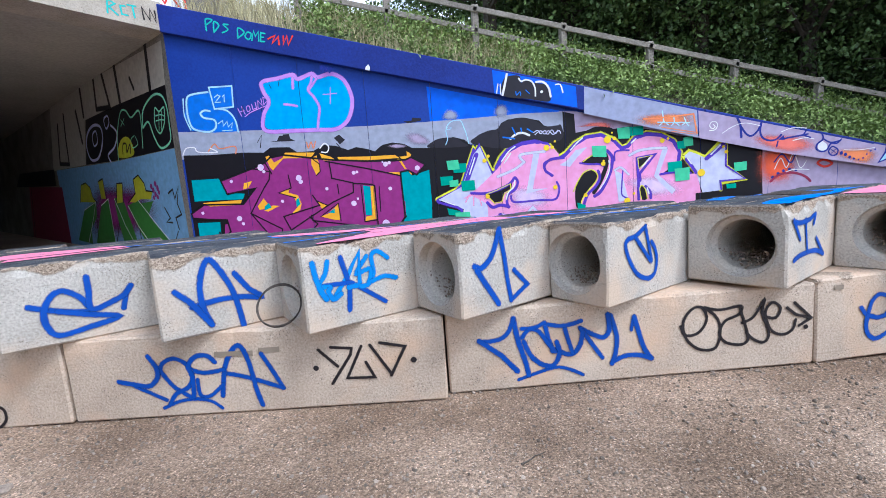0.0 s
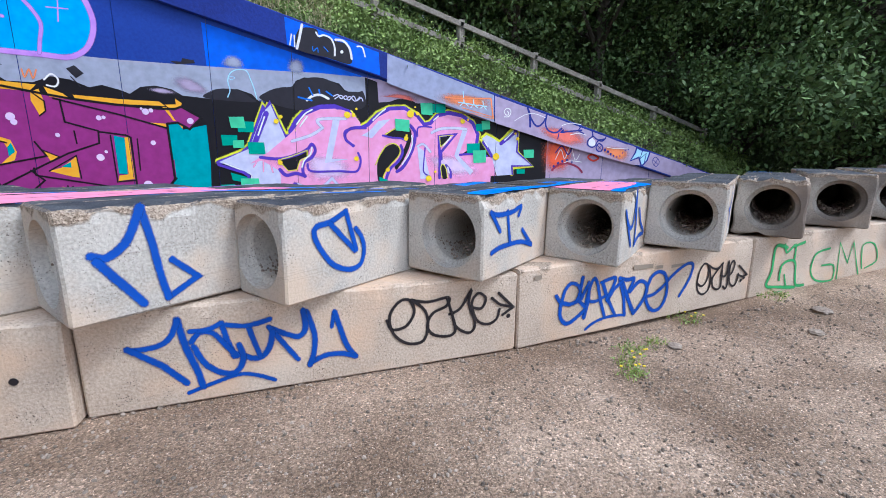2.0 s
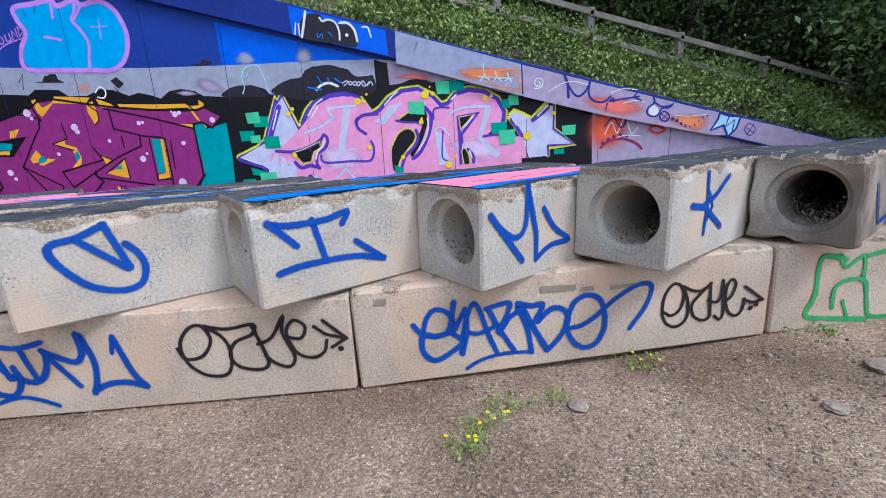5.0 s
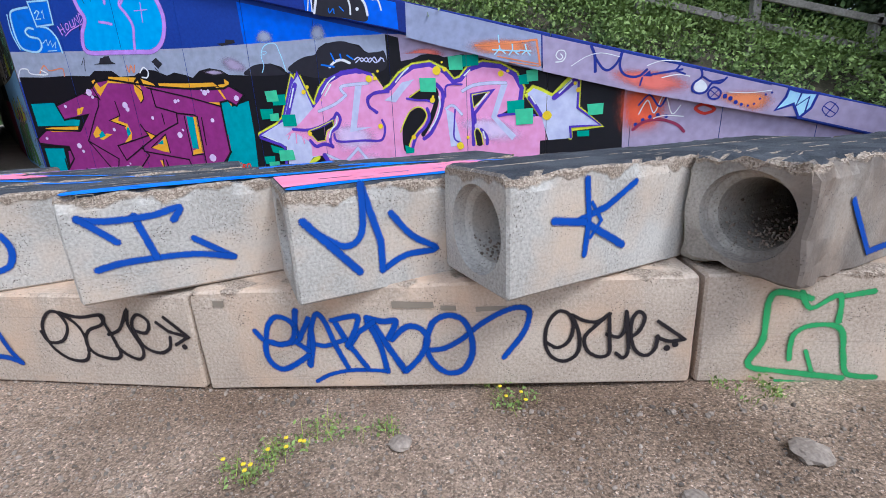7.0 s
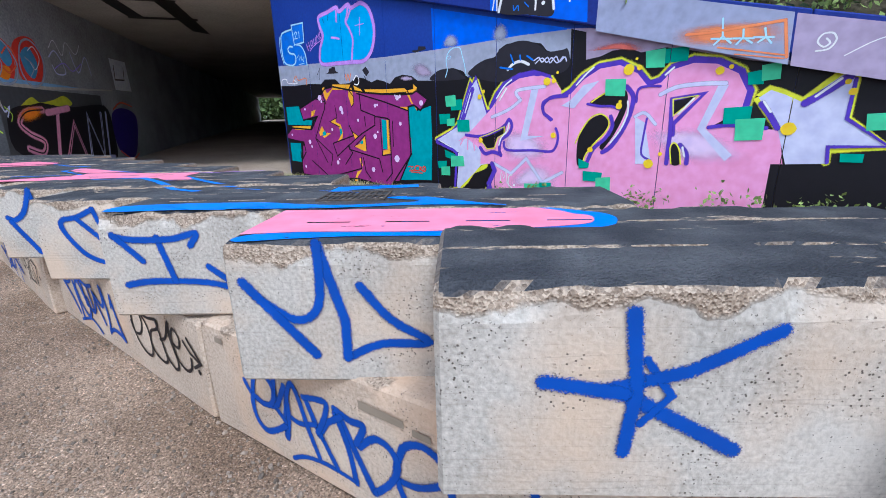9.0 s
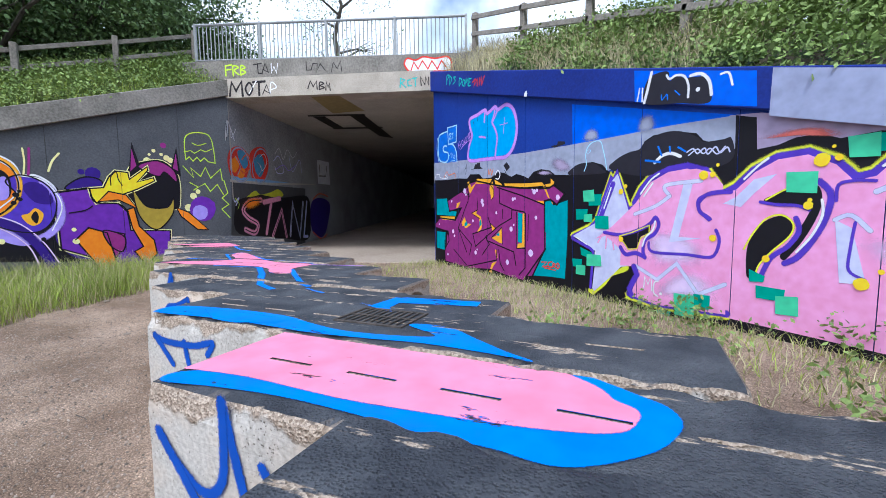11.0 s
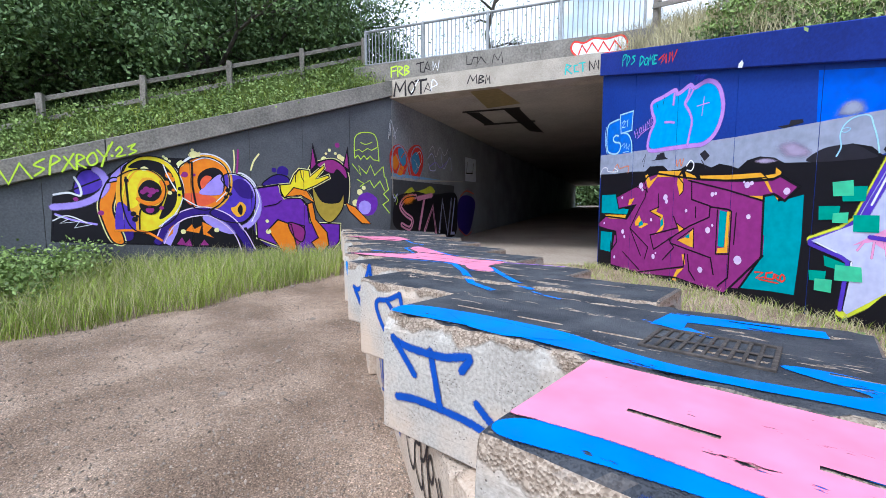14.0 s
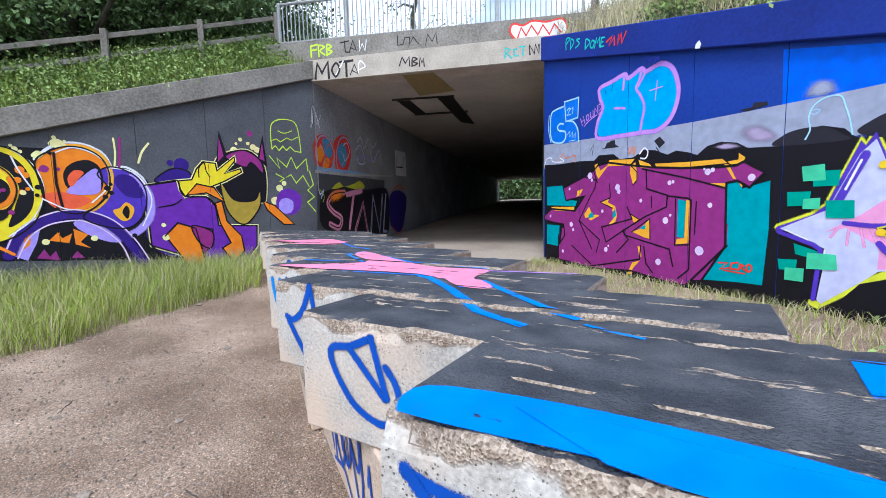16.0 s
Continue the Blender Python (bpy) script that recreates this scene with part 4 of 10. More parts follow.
def rounded(pts, closed, steps=5):
    """Points of a smooth curve through pts."""
    p = [np.array(q, float) for q in pts]
    n = len(p)
    if n < 3:
        return p
    out = []
    for i in range(n if closed else n - 1):
        a, b = (p[i - 1] if closed or i else p[i]), p[i]
        c, d = p[(i + 1) % n], (p[(i + 2) % n] if closed or i + 2 < n else p[(i + 1) % n])
        for s in range(steps):
            t = s / steps
            out.append(0.5 * (2 * b + (c - a) * t + (2 * a - 5 * b + 4 * c - d) * t * t + (3 * b - a - 3 * c + d) * t ** 3))
    if not closed:
        out.append(p[-1])
    return out


def clip(poly, axis, limit, keep_above):
    """Part of a polygon on one side of a line along an axis."""
    out = []
    for i in range(len(poly)):
        a, b = poly[i - 1], poly[i]
        ina, inb = (a[axis] >= limit) == keep_above, (b[axis] >= limit) == keep_above
        if ina != inb:
            t = (limit - a[axis]) / (b[axis] - a[axis])
            out.append((a[0] + (b[0] - a[0]) * t, a[1] + (b[1] - a[1]) * t))
        if inb:
            out.append((b[0], b[1]))
    return out


class Paint:
    """One painted shape on a wall or block: lines, fills, hazes and dots of one colour."""
    made = 0

    def __init__(self, name, parent, F, material, off=0.0, cuts=None):
        self.name, self.parent, self.F, self.material, self.off, self.cuts = name, parent, F, material, off, cuts
        self.bm = bmesh.new()
        self.uv = self.bm.loops.layers.uv.new("UVMap")
        Paint.made += 1
        self.extra = 0.000003 * (Paint.made % 160)

    def face(self, pts, w, vs):
        if len(pts) < 3:
            return
        ws = w if isinstance(w, list) else [w] * len(pts)
        try:
            f = self.bm.faces.new([self.bm.verts.new(self.F @ Vector((p[0], -h, p[1]))) for p, h in zip(pts, ws)])
        except ValueError:
            return
        for lp, v in zip(f.loops, vs):
            lp[self.uv].uv = (0.5, v)

    def level(self, layer):
        self.extra += 0.00002
        return self.off + 0.0006 + 0.0013 * layer + self.extra

    def fill(self, layer, pts, smooth=False):
        if smooth:
            pts = rounded(pts, True)
        w = self.level(layer)
        pieces = [pts]
        if self.cuts:
            pieces = []
            for a, b in zip(self.cuts, self.cuts[1:]):
                q = clip(clip(pts, 0, a + GAP, True), 0, b - GAP, False)
                if len(q) > 2:
                    pieces.append(q)
        for q in pieces:
            self.face(q, w, [1.0] * len(q))

    def haze(self, layer, pts):
        pts = rounded(pts, True)
        w = self.level(layer)
        c = sum(pts) / len(pts)
        for i in range(len(pts)):
            self.face([pts[i - 1], pts[i], c], w, [0.0, 0.0, 0.62])

    def dots(self, layer, spots):
        for x, z, r in spots:
            w = self.level(layer)
            ring = [(x + r * math.cos(i * 0.5236) * (1 + 0.06 * math.sin(i * 2.1 + x * 9)), z + r * math.sin(i * 0.5236)) for i in range(12)]
            self.face(ring, w, [1.0] * 12)

    def line(self, width, layer, pts, smooth=False, closed=False):
        p = rounded(pts, closed) if smooth else [np.array(q, float) for q in pts]
        w = self.level(layer)
        half = width * 0.51
        n = len(p)
        sides = []
        for i in range(n):
            a = p[i - 1] if closed or i else p[i]
            b = p[(i + 1) % n] if closed or i < n - 1 else p[i]
            d1, d2 = p[i] - a, b - p[i]
            l1, l2 = np.linalg.norm(d1), np.linalg.norm(d2)
            d1 = d1 / l1 if l1 > 1e-6 else d2 / max(l2, 1e-6)
            d2 = d2 / l2 if l2 > 1e-6 else d1
            m = d1 + d2
            lm = np.linalg.norm(m)
            m = m / lm if lm > 0.2 else d1
            k = min(1.7, 1.0 / max(0.4, m @ d1))
            sides.append(np.array([-m[1], m[0]]) * half * k)
        last = n if closed else n - 1
        for i in range(last):
            j = (i + 1) % n
            ra, rb = w + 0.0004 * i / max(1, last), w + 0.0004 * (i + 1) / max(1, last)
            self.face([p[i] + sides[i], p[j] + sides[j], p[j], p[i]], [ra, rb, rb, ra], [0, 0, 1, 1])
            self.face([p[i], p[j], p[j] - sides[j], p[i] - sides[i]], [ra, rb, rb, ra], [1, 1, 0, 0])
        if not closed:
            for i, j, rise in ((0, 1, w), (n - 1, n - 2, w + 0.0004)):
                d = p[i] - p[j]
                d = d / max(np.linalg.norm(d), 1e-6) * half
                s = sides[i]
                arc = [p[i] + s * math.cos(t) + d * math.sin(t) for t in (0.0, 0.63, 1.26, 1.88, 2.51, 3.1416)]
                for a, b in zip(arc, arc[1:]):
                    self.face([p[i], a, b], rise, [1, 0, 0])

    def done(self):
        bmesh.ops.remove_doubles(self.bm, verts=self.bm.verts, dist=0.000004)
        me = bpy.data.meshes.new(self.name)
        self.bm.to_mesh(me)
        self.bm.free()
        me.materials.append(self.material)
        ob = new(self.name, me)
        ob.parent = self.parent
        return ob


def bays(k):
    """Stretches of a block's top that take paint: whole, or in two halves beside an open slot."""
    far = upper_wide(k) - 0.012
    out, x = [], 0.016
    for i in range(8):
        a, b = 0.2 + 0.31 * i, min(0.37 + 0.31 * i, LONG - 0.12)
        if a >= b:
            break
        out += [(x, a, 0.012, far), (a, b, 0.012, SLOT - 0.008), (a, b, SLOT + 0.008, far)]
        x = b
    return out + [(x, LONG - 0.016, 0.012, far)]


def soft_outline(pts, feather):
    """A filled shape as pieces of (x, y, cover): a full core and a rim that fades out."""
    n = len(pts)
    p = [np.array(q, float) for q in pts]
    area = sum(p[i - 1][0] * p[i][1] - p[i][0] * p[i - 1][1] for i in range(n))
    inner, outer = [], []
    for i in range(n):
        d = p[(i + 1) % n] - p[i - 1]
        d = d / max(np.linalg.norm(d), 1e-6)
        nrm = np.array([d[1], -d[0]]) * (1 if area > 0 else -1)
        inner.append((*(p[i] - nrm * feather), 1.0))
        outer.append((*(p[i] + nrm * feather), 0.0))
    return [inner] + [[inner[i - 1], inner[i], outer[i], outer[i - 1]] for i in range(n)]


def cut(poly, axis, limit, keep_above):
    """Part of a piece of (x, y, cover) on one side of a line along an axis."""
    out = []
    for i in range(len(poly)):
        a, b = poly[i - 1], poly[i]
        ina, inb = (a[axis] >= limit) == keep_above, (b[axis] >= limit) == keep_above
        if ina != inb:
            t = (limit - a[axis]) / (b[axis] - a[axis])
            out.append(tuple(a[c] + (b[c] - a[c]) * t for c in range(3)))
        if inb:
            out.append(tuple(b))
    return out


def top_paint(name, material, layer, width, pts, only=(), feather=0.008):
    """Paint across the tops of the upper blocks, cut at each block and at its slots."""
    pieces = []
    if width:
        p = [np.array(q, float) for q in pts]
        left, right = [], []
        for i in range(len(p)):
            d = p[min(i + 1, len(p) - 1)] - p[max(i - 1, 0)]
            d = d / max(np.linalg.norm(d), 1e-6)
            sd = np.array([-d[1], d[0]]) * width / 2
            left.append(p[i] + sd)
            right.append(p[i] - sd)
        for i in range(len(p) - 1):
            for side in (left, right):
                pieces.append([(*p[i], 1.4), (*p[i + 1], 1.4), (*side[i + 1], 0.0), (*side[i], 0.0)])
    else:
        pieces = soft_outline(rounded(pts, True, 4) if len(pts) > 11 else pts, feather)
    for k, ob in UPPER.items():
        if only and k not in only:
            continue
        inv = ob.matrix_basis.inverted()
        z = ob.matrix_basis.translation.z + HIGH
        made = None
        for i, piece in enumerate(pieces):
            loc = [inv @ Vector((q[0], q[1], z)) for q in piece]
            loc = [(v.x, v.y, q[2]) for v, q in zip(loc, piece)]
            for x0, x1, y0, y1 in bays(k):
                q = cut(cut(cut(cut(loc, 0, x0, True), 0, x1, False), 1, y0, True), 1, y1, False)
                if len(q) > 2:
                    if not made:
                        made = Paint(name, ob, Matrix(((1, 0, 0, 0), (0, 0, 1, 0), (0, -1, 0, HIGH), (0, 0, 0, 1))), material, 0.003)
                    made.face(q, 0.0015 + 0.0018 * layer + 0.000004 * i, [min(1.0, c[2]) for c in q])
        if made:
            made.done()


paint = Paint("mural_black_field", wall_left, LEFT, SOOT, 0, CUTS_L)
paint.fill(1, [(-6.93, 1.75), (-6.17, 2.14), (-5.59, 2.57), (-4.8, 2.58), (-3.95, 2.33), (-3.43, 2.1), (-3.29, 1.68), (-2.33, 0.67), (-2.34, 0.54), (-7, 0.94)])
paint.done()
paint = Paint("bright_blue_field", wall_right, RIGHT, BRIGHT_BLUE, 0, CUTS_R)
paint.fill(1, [(4.58, 3.16), (6.98, 2.54), (6.2, 2.57), (5.32, 2.56), (4.6, 2.56)])
paint.done()
paint = Paint("grey_field", wall_right, RIGHT, PALE_GREY, 0, CUTS_R)
paint.fill(1, [(0, 2.73), (2.05, 2.62), (3.51, 2.57), (4.61, 2.56), (4.64, 2.06), (3.53, 2.07), (2.06, 2.14), (0, 2.24)])
paint.fill(1, [(4.6, 2.56), (5.32, 2.56), (6.2, 2.57), (6.92, 2.55), (6.94, 2.15), (6.58, 2.25), (5.83, 2.25), (5.25, 2.1), (4.61, 2.12)])
paint.done()
paint = Paint("lilac_field", wall_right, RIGHT, DUSTY_LILAC, 0, CUTS_R)
paint.fill(1, [(6.86, 2.56), (7.16, 2.53), (8.11, 2.29), (9.1, 1.99), (10.33, 1.65), (10.34, 1.52), (9.1, 1.85), (8.12, 1.99), (7.1, 2.09), (6.84, 2.14)])
paint.fill(1, [(10.33, 1.71), (10.51, 1.64), (10.6, 1.9), (15.5, 0.45), (15.5, -0.2), (10.2, -0.2)])
paint.done()
paint = Paint("black_field", wall_right, RIGHT, SOOT, 0, CUTS_R)
paint.fill(2, [(0.04, 2.31), (0.54, 2.28), (1.15, 2.28), (1.54, 2.25), (1.67, 2.33), (2.02, 2.31), (2.16, 2.21), (2.45, 2.21), (2.66, 2.3), (2.87, 2.27), (3.09, 2.18), (3.24, 2.22), (3.44, 2.17), (3.57, 2.12), (3.71, 2.22), (3.9, 2.25), (4.11, 2.21), (4.24, 2.13), (4.62, 2.1), (4.58, -0.2), (0.03, -0.2)])
paint.fill(2, [(4.68, 2.18), (4.81, 2.25), (5, 2.26), (5.19, 2.2), (5.29, 2.1), (5.38, 2.08), (5.75, -0.2), (4.62, -0.2)])
paint.fill(2, [(5.37, 2.12), (5.45, 2.25), (5.81, 2.32), (5.84, 2.43), (5.97, 2.49), (6.3, 2.48), (6.51, 2.43), (6.59, 2.34), (6.93, 2.2), (6.92, 2.55), (7.12, 2.49), (7.14, 2.17), (7.32, 2.19), (7.46, 2.24), (7.65, 2.25), (7.83, 2.17), (8.06, 2.12), (8.05, -0.2), (5.7, -0.2)])
paint.fill(2, [(7.63, 2.17), (8.06, 2.21), (8.36, 2.14), (8.9, 1.99), (9.2, 1.93), (9.61, 1.84), (10.33, 1.64), (10.34, 1.11), (10.4, -0.2), (8, -0.2)])
paint.done()
paint = Paint("signature_zero", wall_right, RIGHT, RED, 0, CUTS_R)
paint.line(0.03, 5, [(3.94, 0.69), (4.06, 0.7), (3.96, 0.61), (4.08, 0.64)])
paint.line(0.03, 5, [(4.19, 0.72), (4.11, 0.7), (4.1, 0.63), (4.19, 0.63)])
paint.line(0.03, 5, [(4.21, 0.63), (4.22, 0.7), (4.27, 0.69), (4.23, 0.66), (4.29, 0.63)])
paint.line(0.03, 5, [(4.32, 0.71), (4.3, 0.67), (4.32, 0.62), (4.36, 0.65), (4.35, 0.7), (4.32, 0.71)], smooth=True)
paint.line(0.025, 5, [(4.01, 0.6), (4.28, 0.59)])
paint.done()
paint = Paint("letter_rays", wall_right, RIGHT, PINK, 0, CUTS_R)
paint.line(0.03, 6, [(5.2, 1.2), (5.14, 1.1)])
paint.line(0.03, 6, [(5.29, 1.21), (5.28, 1.03)])
paint.line(0.03, 6, [(5.38, 1.21), (5.42, 1.02)])
paint.line(0.03, 6, [(5.46, 1.2), (5.54, 1)])
paint.line(0.03, 6, [(5.5, 1.18), (5.63, 1.03)])
paint.done()
paint = Paint("green_tile", wall_right, RIGHT, MINT, 0, CUTS_R)
paint.fill(12, [(4.84, 1.85), (5.05, 1.86), (5.07, 1.69), (4.86, 1.69)])
paint.fill(12, [(4.87, 1.5), (5.03, 1.51), (5.03, 1.39), (4.87, 1.39)])
paint.fill(12, [(4.94, 0.92), (5.2, 0.92), (5.22, 0.76), (4.94, 0.74)])
paint.fill(12, [(4.73, 0.73), (4.92, 0.74), (4.92, 0.59), (4.73, 0.59)])
paint.fill(12, [(6.32, 0.56), (6.57, 0.57), (6.58, 0.3), (6.34, 0.3)])
paint.fill(12, [(7.38, 0.71), (7.57, 0.73), (7.58, 0.54), (7.39, 0.53)])
paint.fill(12, [(7.41, 1.92), (7.66, 1.91), (7.66, 1.71), (7.42, 1.73)])
paint.fill(12, [(7.85, 2.19), (8.06, 2.2), (8.07, 2), (7.87, 2.01)])
paint.fill(12, [(8.98, 1.94), (9.14, 1.96), (9.15, 1.8), (9, 1.79)])
paint.fill(12, [(8.83, 1.42), (9.09, 1.43), (9.09, 1.21), (8.85, 1.2)])
paint.fill(12, [(9.84, 1.45), (10.06, 1.46), (10.06, 1.31), (9.86, 1.3)])
paint.done()
paint = Paint("green_tile", wall_right, RIGHT, JADE, 0, CUTS_R)
paint.fill(11, [(4.94, 1.79), (5.19, 1.79), (5.18, 1.63), (4.96, 1.63)])
paint.fill(11, [(4.71, 1.58), (4.94, 1.58), (4.93, 1.43), (4.72, 1.42)])
paint.fill(12, [(5.08, 1.48), (5.32, 1.48), (5.33, 1.3), (5.09, 1.3)])
paint.fill(3, [(4.8, 1.01), (5.06, 0.93), (5.03, 0.85), (4.82, 0.89)])
paint.fill(11, [(4.65, 0.82), (4.85, 0.83), (4.84, 0.71), (4.67, 0.7)])
paint.fill(11, [(6.56, 0.59), (6.75, 0.6), (6.75, 0.44), (6.57, 0.41)])
paint.fill(11, [(7.2, 0.79), (7.46, 0.78), (7.45, 0.66), (7.21, 0.66)])
paint.fill(11, [(7.13, 0.95), (7.28, 0.89), (7.27, 0.83), (7.14, 0.82)])
paint.fill(3, [(6.09, 0.31), (6.29, 0.33), (6.26, 0.23), (6.11, 0.22)])
paint.fill(11, [(8.06, 2.19), (8.3, 2.2), (8.3, 2.05), (8.06, 2.04)])
paint.fill(11, [(8.87, 1.88), (9.02, 1.9), (9.02, 1.76), (8.89, 1.76)])
paint.fill(11, [(8.71, 1.54), (8.96, 1.55), (8.96, 1.38), (8.72, 1.37)])
paint.fill(11, [(9.72, 1.09), (9.89, 1.09), (9.89, 1.01), (9.73, 1.01)])
paint.done()
paint = Paint("yellow_dots", wall_right, RIGHT, SUN_YELLOW, 0, CUTS_R)
paint.dots(13, [(7.68, 2.01, 0.063), (7.8, 2.02, 0.031), (6.62, 1.95, 0.052), (6.72, 1.95, 0.031), (6.75, 1.25, 0.039), (8.01, 0.92, 0.055), (8.13, 1.04, 0.023), (7.28, 1.07, 0.036), (7.6, 1.6, 0.04), (5.52, 1.81, 0.038), (5.54, 1.17, 0.038), (5.59, 1.88, 0.028), (7.61, 1.65, 0.02), (6.77, 2.05, 0.019), (7.76, 2.12, 0.016)])
paint.dots(13, [(8.62, 1.92, 0.042), (9.29, 1.32, 0.064), (9.71, 1.65, 0.033), (8.72, 1.95, 0.023), (9.66, 1.74, 0.024)])
paint.done()
paint = Paint("red_haze", wall_right, RIGHT, CORAL, 0, CUTS_R)
paint.haze(3, [(7.1, 2.27), (7.43, 2.34), (7.75, 2.3), (7.85, 2.19), (7.46, 2.25)])
paint.done()
paint = Paint("orange_haze", wall_right, RIGHT, ORANGE_RED, 0, CUTS_R)
paint.haze(3, [(10.2, 1.64), (10.64, 1.73), (11, 1.54), (10.84, 1.01), (10.28, 1.02)])
paint.done()
paint = Paint("crown_arc", wall_right, RIGHT, MAROON, 0, CUTS_R)
paint.line(0.05, 4, [(10.48, 1.08), (10.61, 1.18), (10.82, 1.21), (11.04, 1.14), (11.15, 1.04)], smooth=True)
paint.done()
paint = Paint("crown_arc", wall_right, RIGHT, NAVY, 0, CUTS_R)
paint.dots(4, [(10.51, 1.15, 0.027), (10.6, 1.21, 0.026), (10.69, 1.25, 0.027), (10.79, 1.27, 0.026), (10.9, 1.25, 0.027)])
paint.line(0.03, 4, [(10.53, 1.41), (10.66, 1.54), (10.81, 1.38), (10.93, 1.6), (11.04, 1.47)], smooth=True)
paint.done()
paint = Paint("crown_arc", wall_right, RIGHT, RED, 0, CUTS_R)
paint.line(0.05, 4, [(11.26, 1.34), (11.36, 1.39), (11.5, 1.32), (11.38, 1.27)], smooth=True, closed=True)
paint.done()
paint = Paint("coping_bright", coping_right, RIGHT, BRIGHT_BLUE, 0.09)
paint.fill(1, [(5.73, 3.32), (7.14, 2.93), (7.16, 2.58), (5.75, 2.93)])
paint.done()
paint = Paint("coping_grey", coping_right, RIGHT, LILAC_GREY, 0.09)
paint.fill(1, [(7.28, 2.92), (9.17, 2.38), (9.19, 1.92), (7.27, 2.47)])
paint.done()
paint = Paint("coping_lilac", coping_right, RIGHT, DUSTY_LILAC, 0.09)
paint.fill(1, [(9.19, 2.37), (10.58, 2), (12.13, 1.58), (13.54, 1.23), (13.33, 1.17), (12.25, 1.2), (10.48, 1.58), (9.21, 1.91)])
paint.done()
paint = Paint("coping_orange", coping_right, RIGHT, ORANGE, 0.09)
paint.haze(2, [(8.11, 2.36), (8.59, 2.39), (9.14, 2.31), (9.14, 2.11), (8.21, 2.18)])
paint.haze(2, [(11.3, 1.53), (11.99, 1.56), (12.22, 1.39), (11.96, 1.23)])
paint.done()
paint = Paint("coping_orange", coping_right, RIGHT, CORAL, 0.09)
paint.haze(2, [(10.05, 1.92), (10.86, 1.85), (11.29, 1.6), (10.75, 1.5), (10.06, 1.76)])
paint.done()
paint = Paint("coping_mark", coping_right, RIGHT, CHALK, 0.09)
paint.fill(3, [(3.56, 3.55), (3.61, 3.59), (3.64, 3.53), (3.62, 3.48), (3.55, 3.5)])
paint.done()
paint = Paint("mural_violet_disc", wall_left, LEFT, VIOLET, 0, CUTS_L)
paint.fill(1, [(-6.54, 2.21), (-6.35, 2.29), (-6.21, 2.21), (-6.16, 2.04), (-6.31, 1.86), (-6.54, 1.79), (-6.64, 1.89)], smooth=True)
paint.done()
paint = Paint("mural_lilac_arc", wall_left, LEFT, PERIWINKLE, 0, CUTS_L)
paint.line(0.16, 2, [(-6.94, 1.57), (-6.62, 1.61), (-6.36, 1.72), (-6.18, 1.89), (-6.14, 2.06), (-6.2, 2.21), (-6.29, 2.29)], smooth=True)
paint.done()
paint = Paint("mural_lilac_arc", wall_left, LEFT, CHALK, 0, CUTS_L)
paint.line(0.05, 3, [(-6.92, 1.8), (-6.71, 1.84), (-6.54, 1.79), (-6.54, 1.96), (-6.61, 2.13)], smooth=True)
paint.done()
paint = Paint("mural_orange_stem", wall_left, LEFT, TANGERINE, 0, CUTS_L)
paint.fill(2, [(-6.11, 2.09), (-5.94, 2.12), (-6.01, 1.78), (-6.06, 1.48), (-5.91, 0.89), (-6.1, 0.9), (-6.24, 1.33), (-6.27, 1.66)], smooth=True)
paint.done()
paint = Paint("mural_lilac_stem", wall_left, LEFT, PERIWINKLE, 0, CUTS_L)
paint.fill(2, [(-6.07, 2.19), (-5.94, 2.34), (-5.75, 2.5), (-5.87, 2.27), (-5.95, 2.09), (-6.11, 2.04)])
paint.done()
paint = Paint("mural_left_smears", wall_left, LEFT, CHALK, 0, CUTS_L)
paint.line(0.03, 2, [(-6.96, 1.32), (-6.75, 1.41), (-6.47, 1.27)], smooth=True)
paint.done()
paint = Paint("mural_left_smears", wall_left, LEFT, PERIWINKLE, 0, CUTS_L)
paint.line(0.05, 2, [(-6.92, 1.44), (-6.68, 1.33), (-6.33, 1.24)], smooth=True)
paint.done()
paint = Paint("mural_left_smears", wall_left, LEFT, MAGENTA, 0, CUTS_L)
paint.dots(3, [(-6.25, 1.46, 0.05)])
paint.done()
paint = Paint("figure_dark_ball", wall_left, LEFT, NAVY_VIOLET, 0, CUTS_L)
paint.fill(2, [(-3.28, 2.07), (-3.18, 2.23), (-2.96, 2.34), (-2.72, 2.28), (-2.72, 2.08)], smooth=True)
paint.dots(2, [(-2.84, 2.41, 0.135), (-3.03, 2.44, 0.057)])
paint.done()
paint = Paint("figure_body", wall_left, LEFT, PURPLE, 0, CUTS_L)
paint.fill(3, [(-3.47, 2), (-2.92, 2.1), (-2.79, 1.81), (-2.44, 1.79), (-2.29, 1.61), (-2.25, 1.2), (-1.65, 1.17), (-1.48, 1.16), (-1.51, 0.72), (-1.86, 0.32), (-2.54, 0.34), (-2.88, 0.63), (-3.44, 0.88), (-3.45, 1.35), (-3.49, 1.72)])
paint.done()
paint = Paint("figure_side", wall_left, LEFT, MAGENTA, 0, CUTS_L)
paint.fill(4, [(-2.68, 1.22), (-2.37, 1.13), (-2.44, 0.8), (-2.57, 0.6)])
paint.done()
paint = Paint("figure_panel", wall_left, LEFT, TANGERINE, 0, CUTS_L)
paint.fill(4, [(-3.21, 1.05), (-2.98, 1.29), (-2.67, 1.17), (-2.52, 0.34), (-2.82, 0.38)])
paint.done()
paint = Paint("figure_hood", wall_left, LEFT, SOOT, 0, CUTS_L)
paint.fill(4, [(-2.26, 2.17), (-2.2, 2.55), (-1.95, 2.71), (-1.55, 2.76), (-1.25, 2.44), (-1.25, 1.81), (-1.36, 1.67), (-1.87, 1.68), (-2.18, 1.79)], smooth=True)
paint.done()
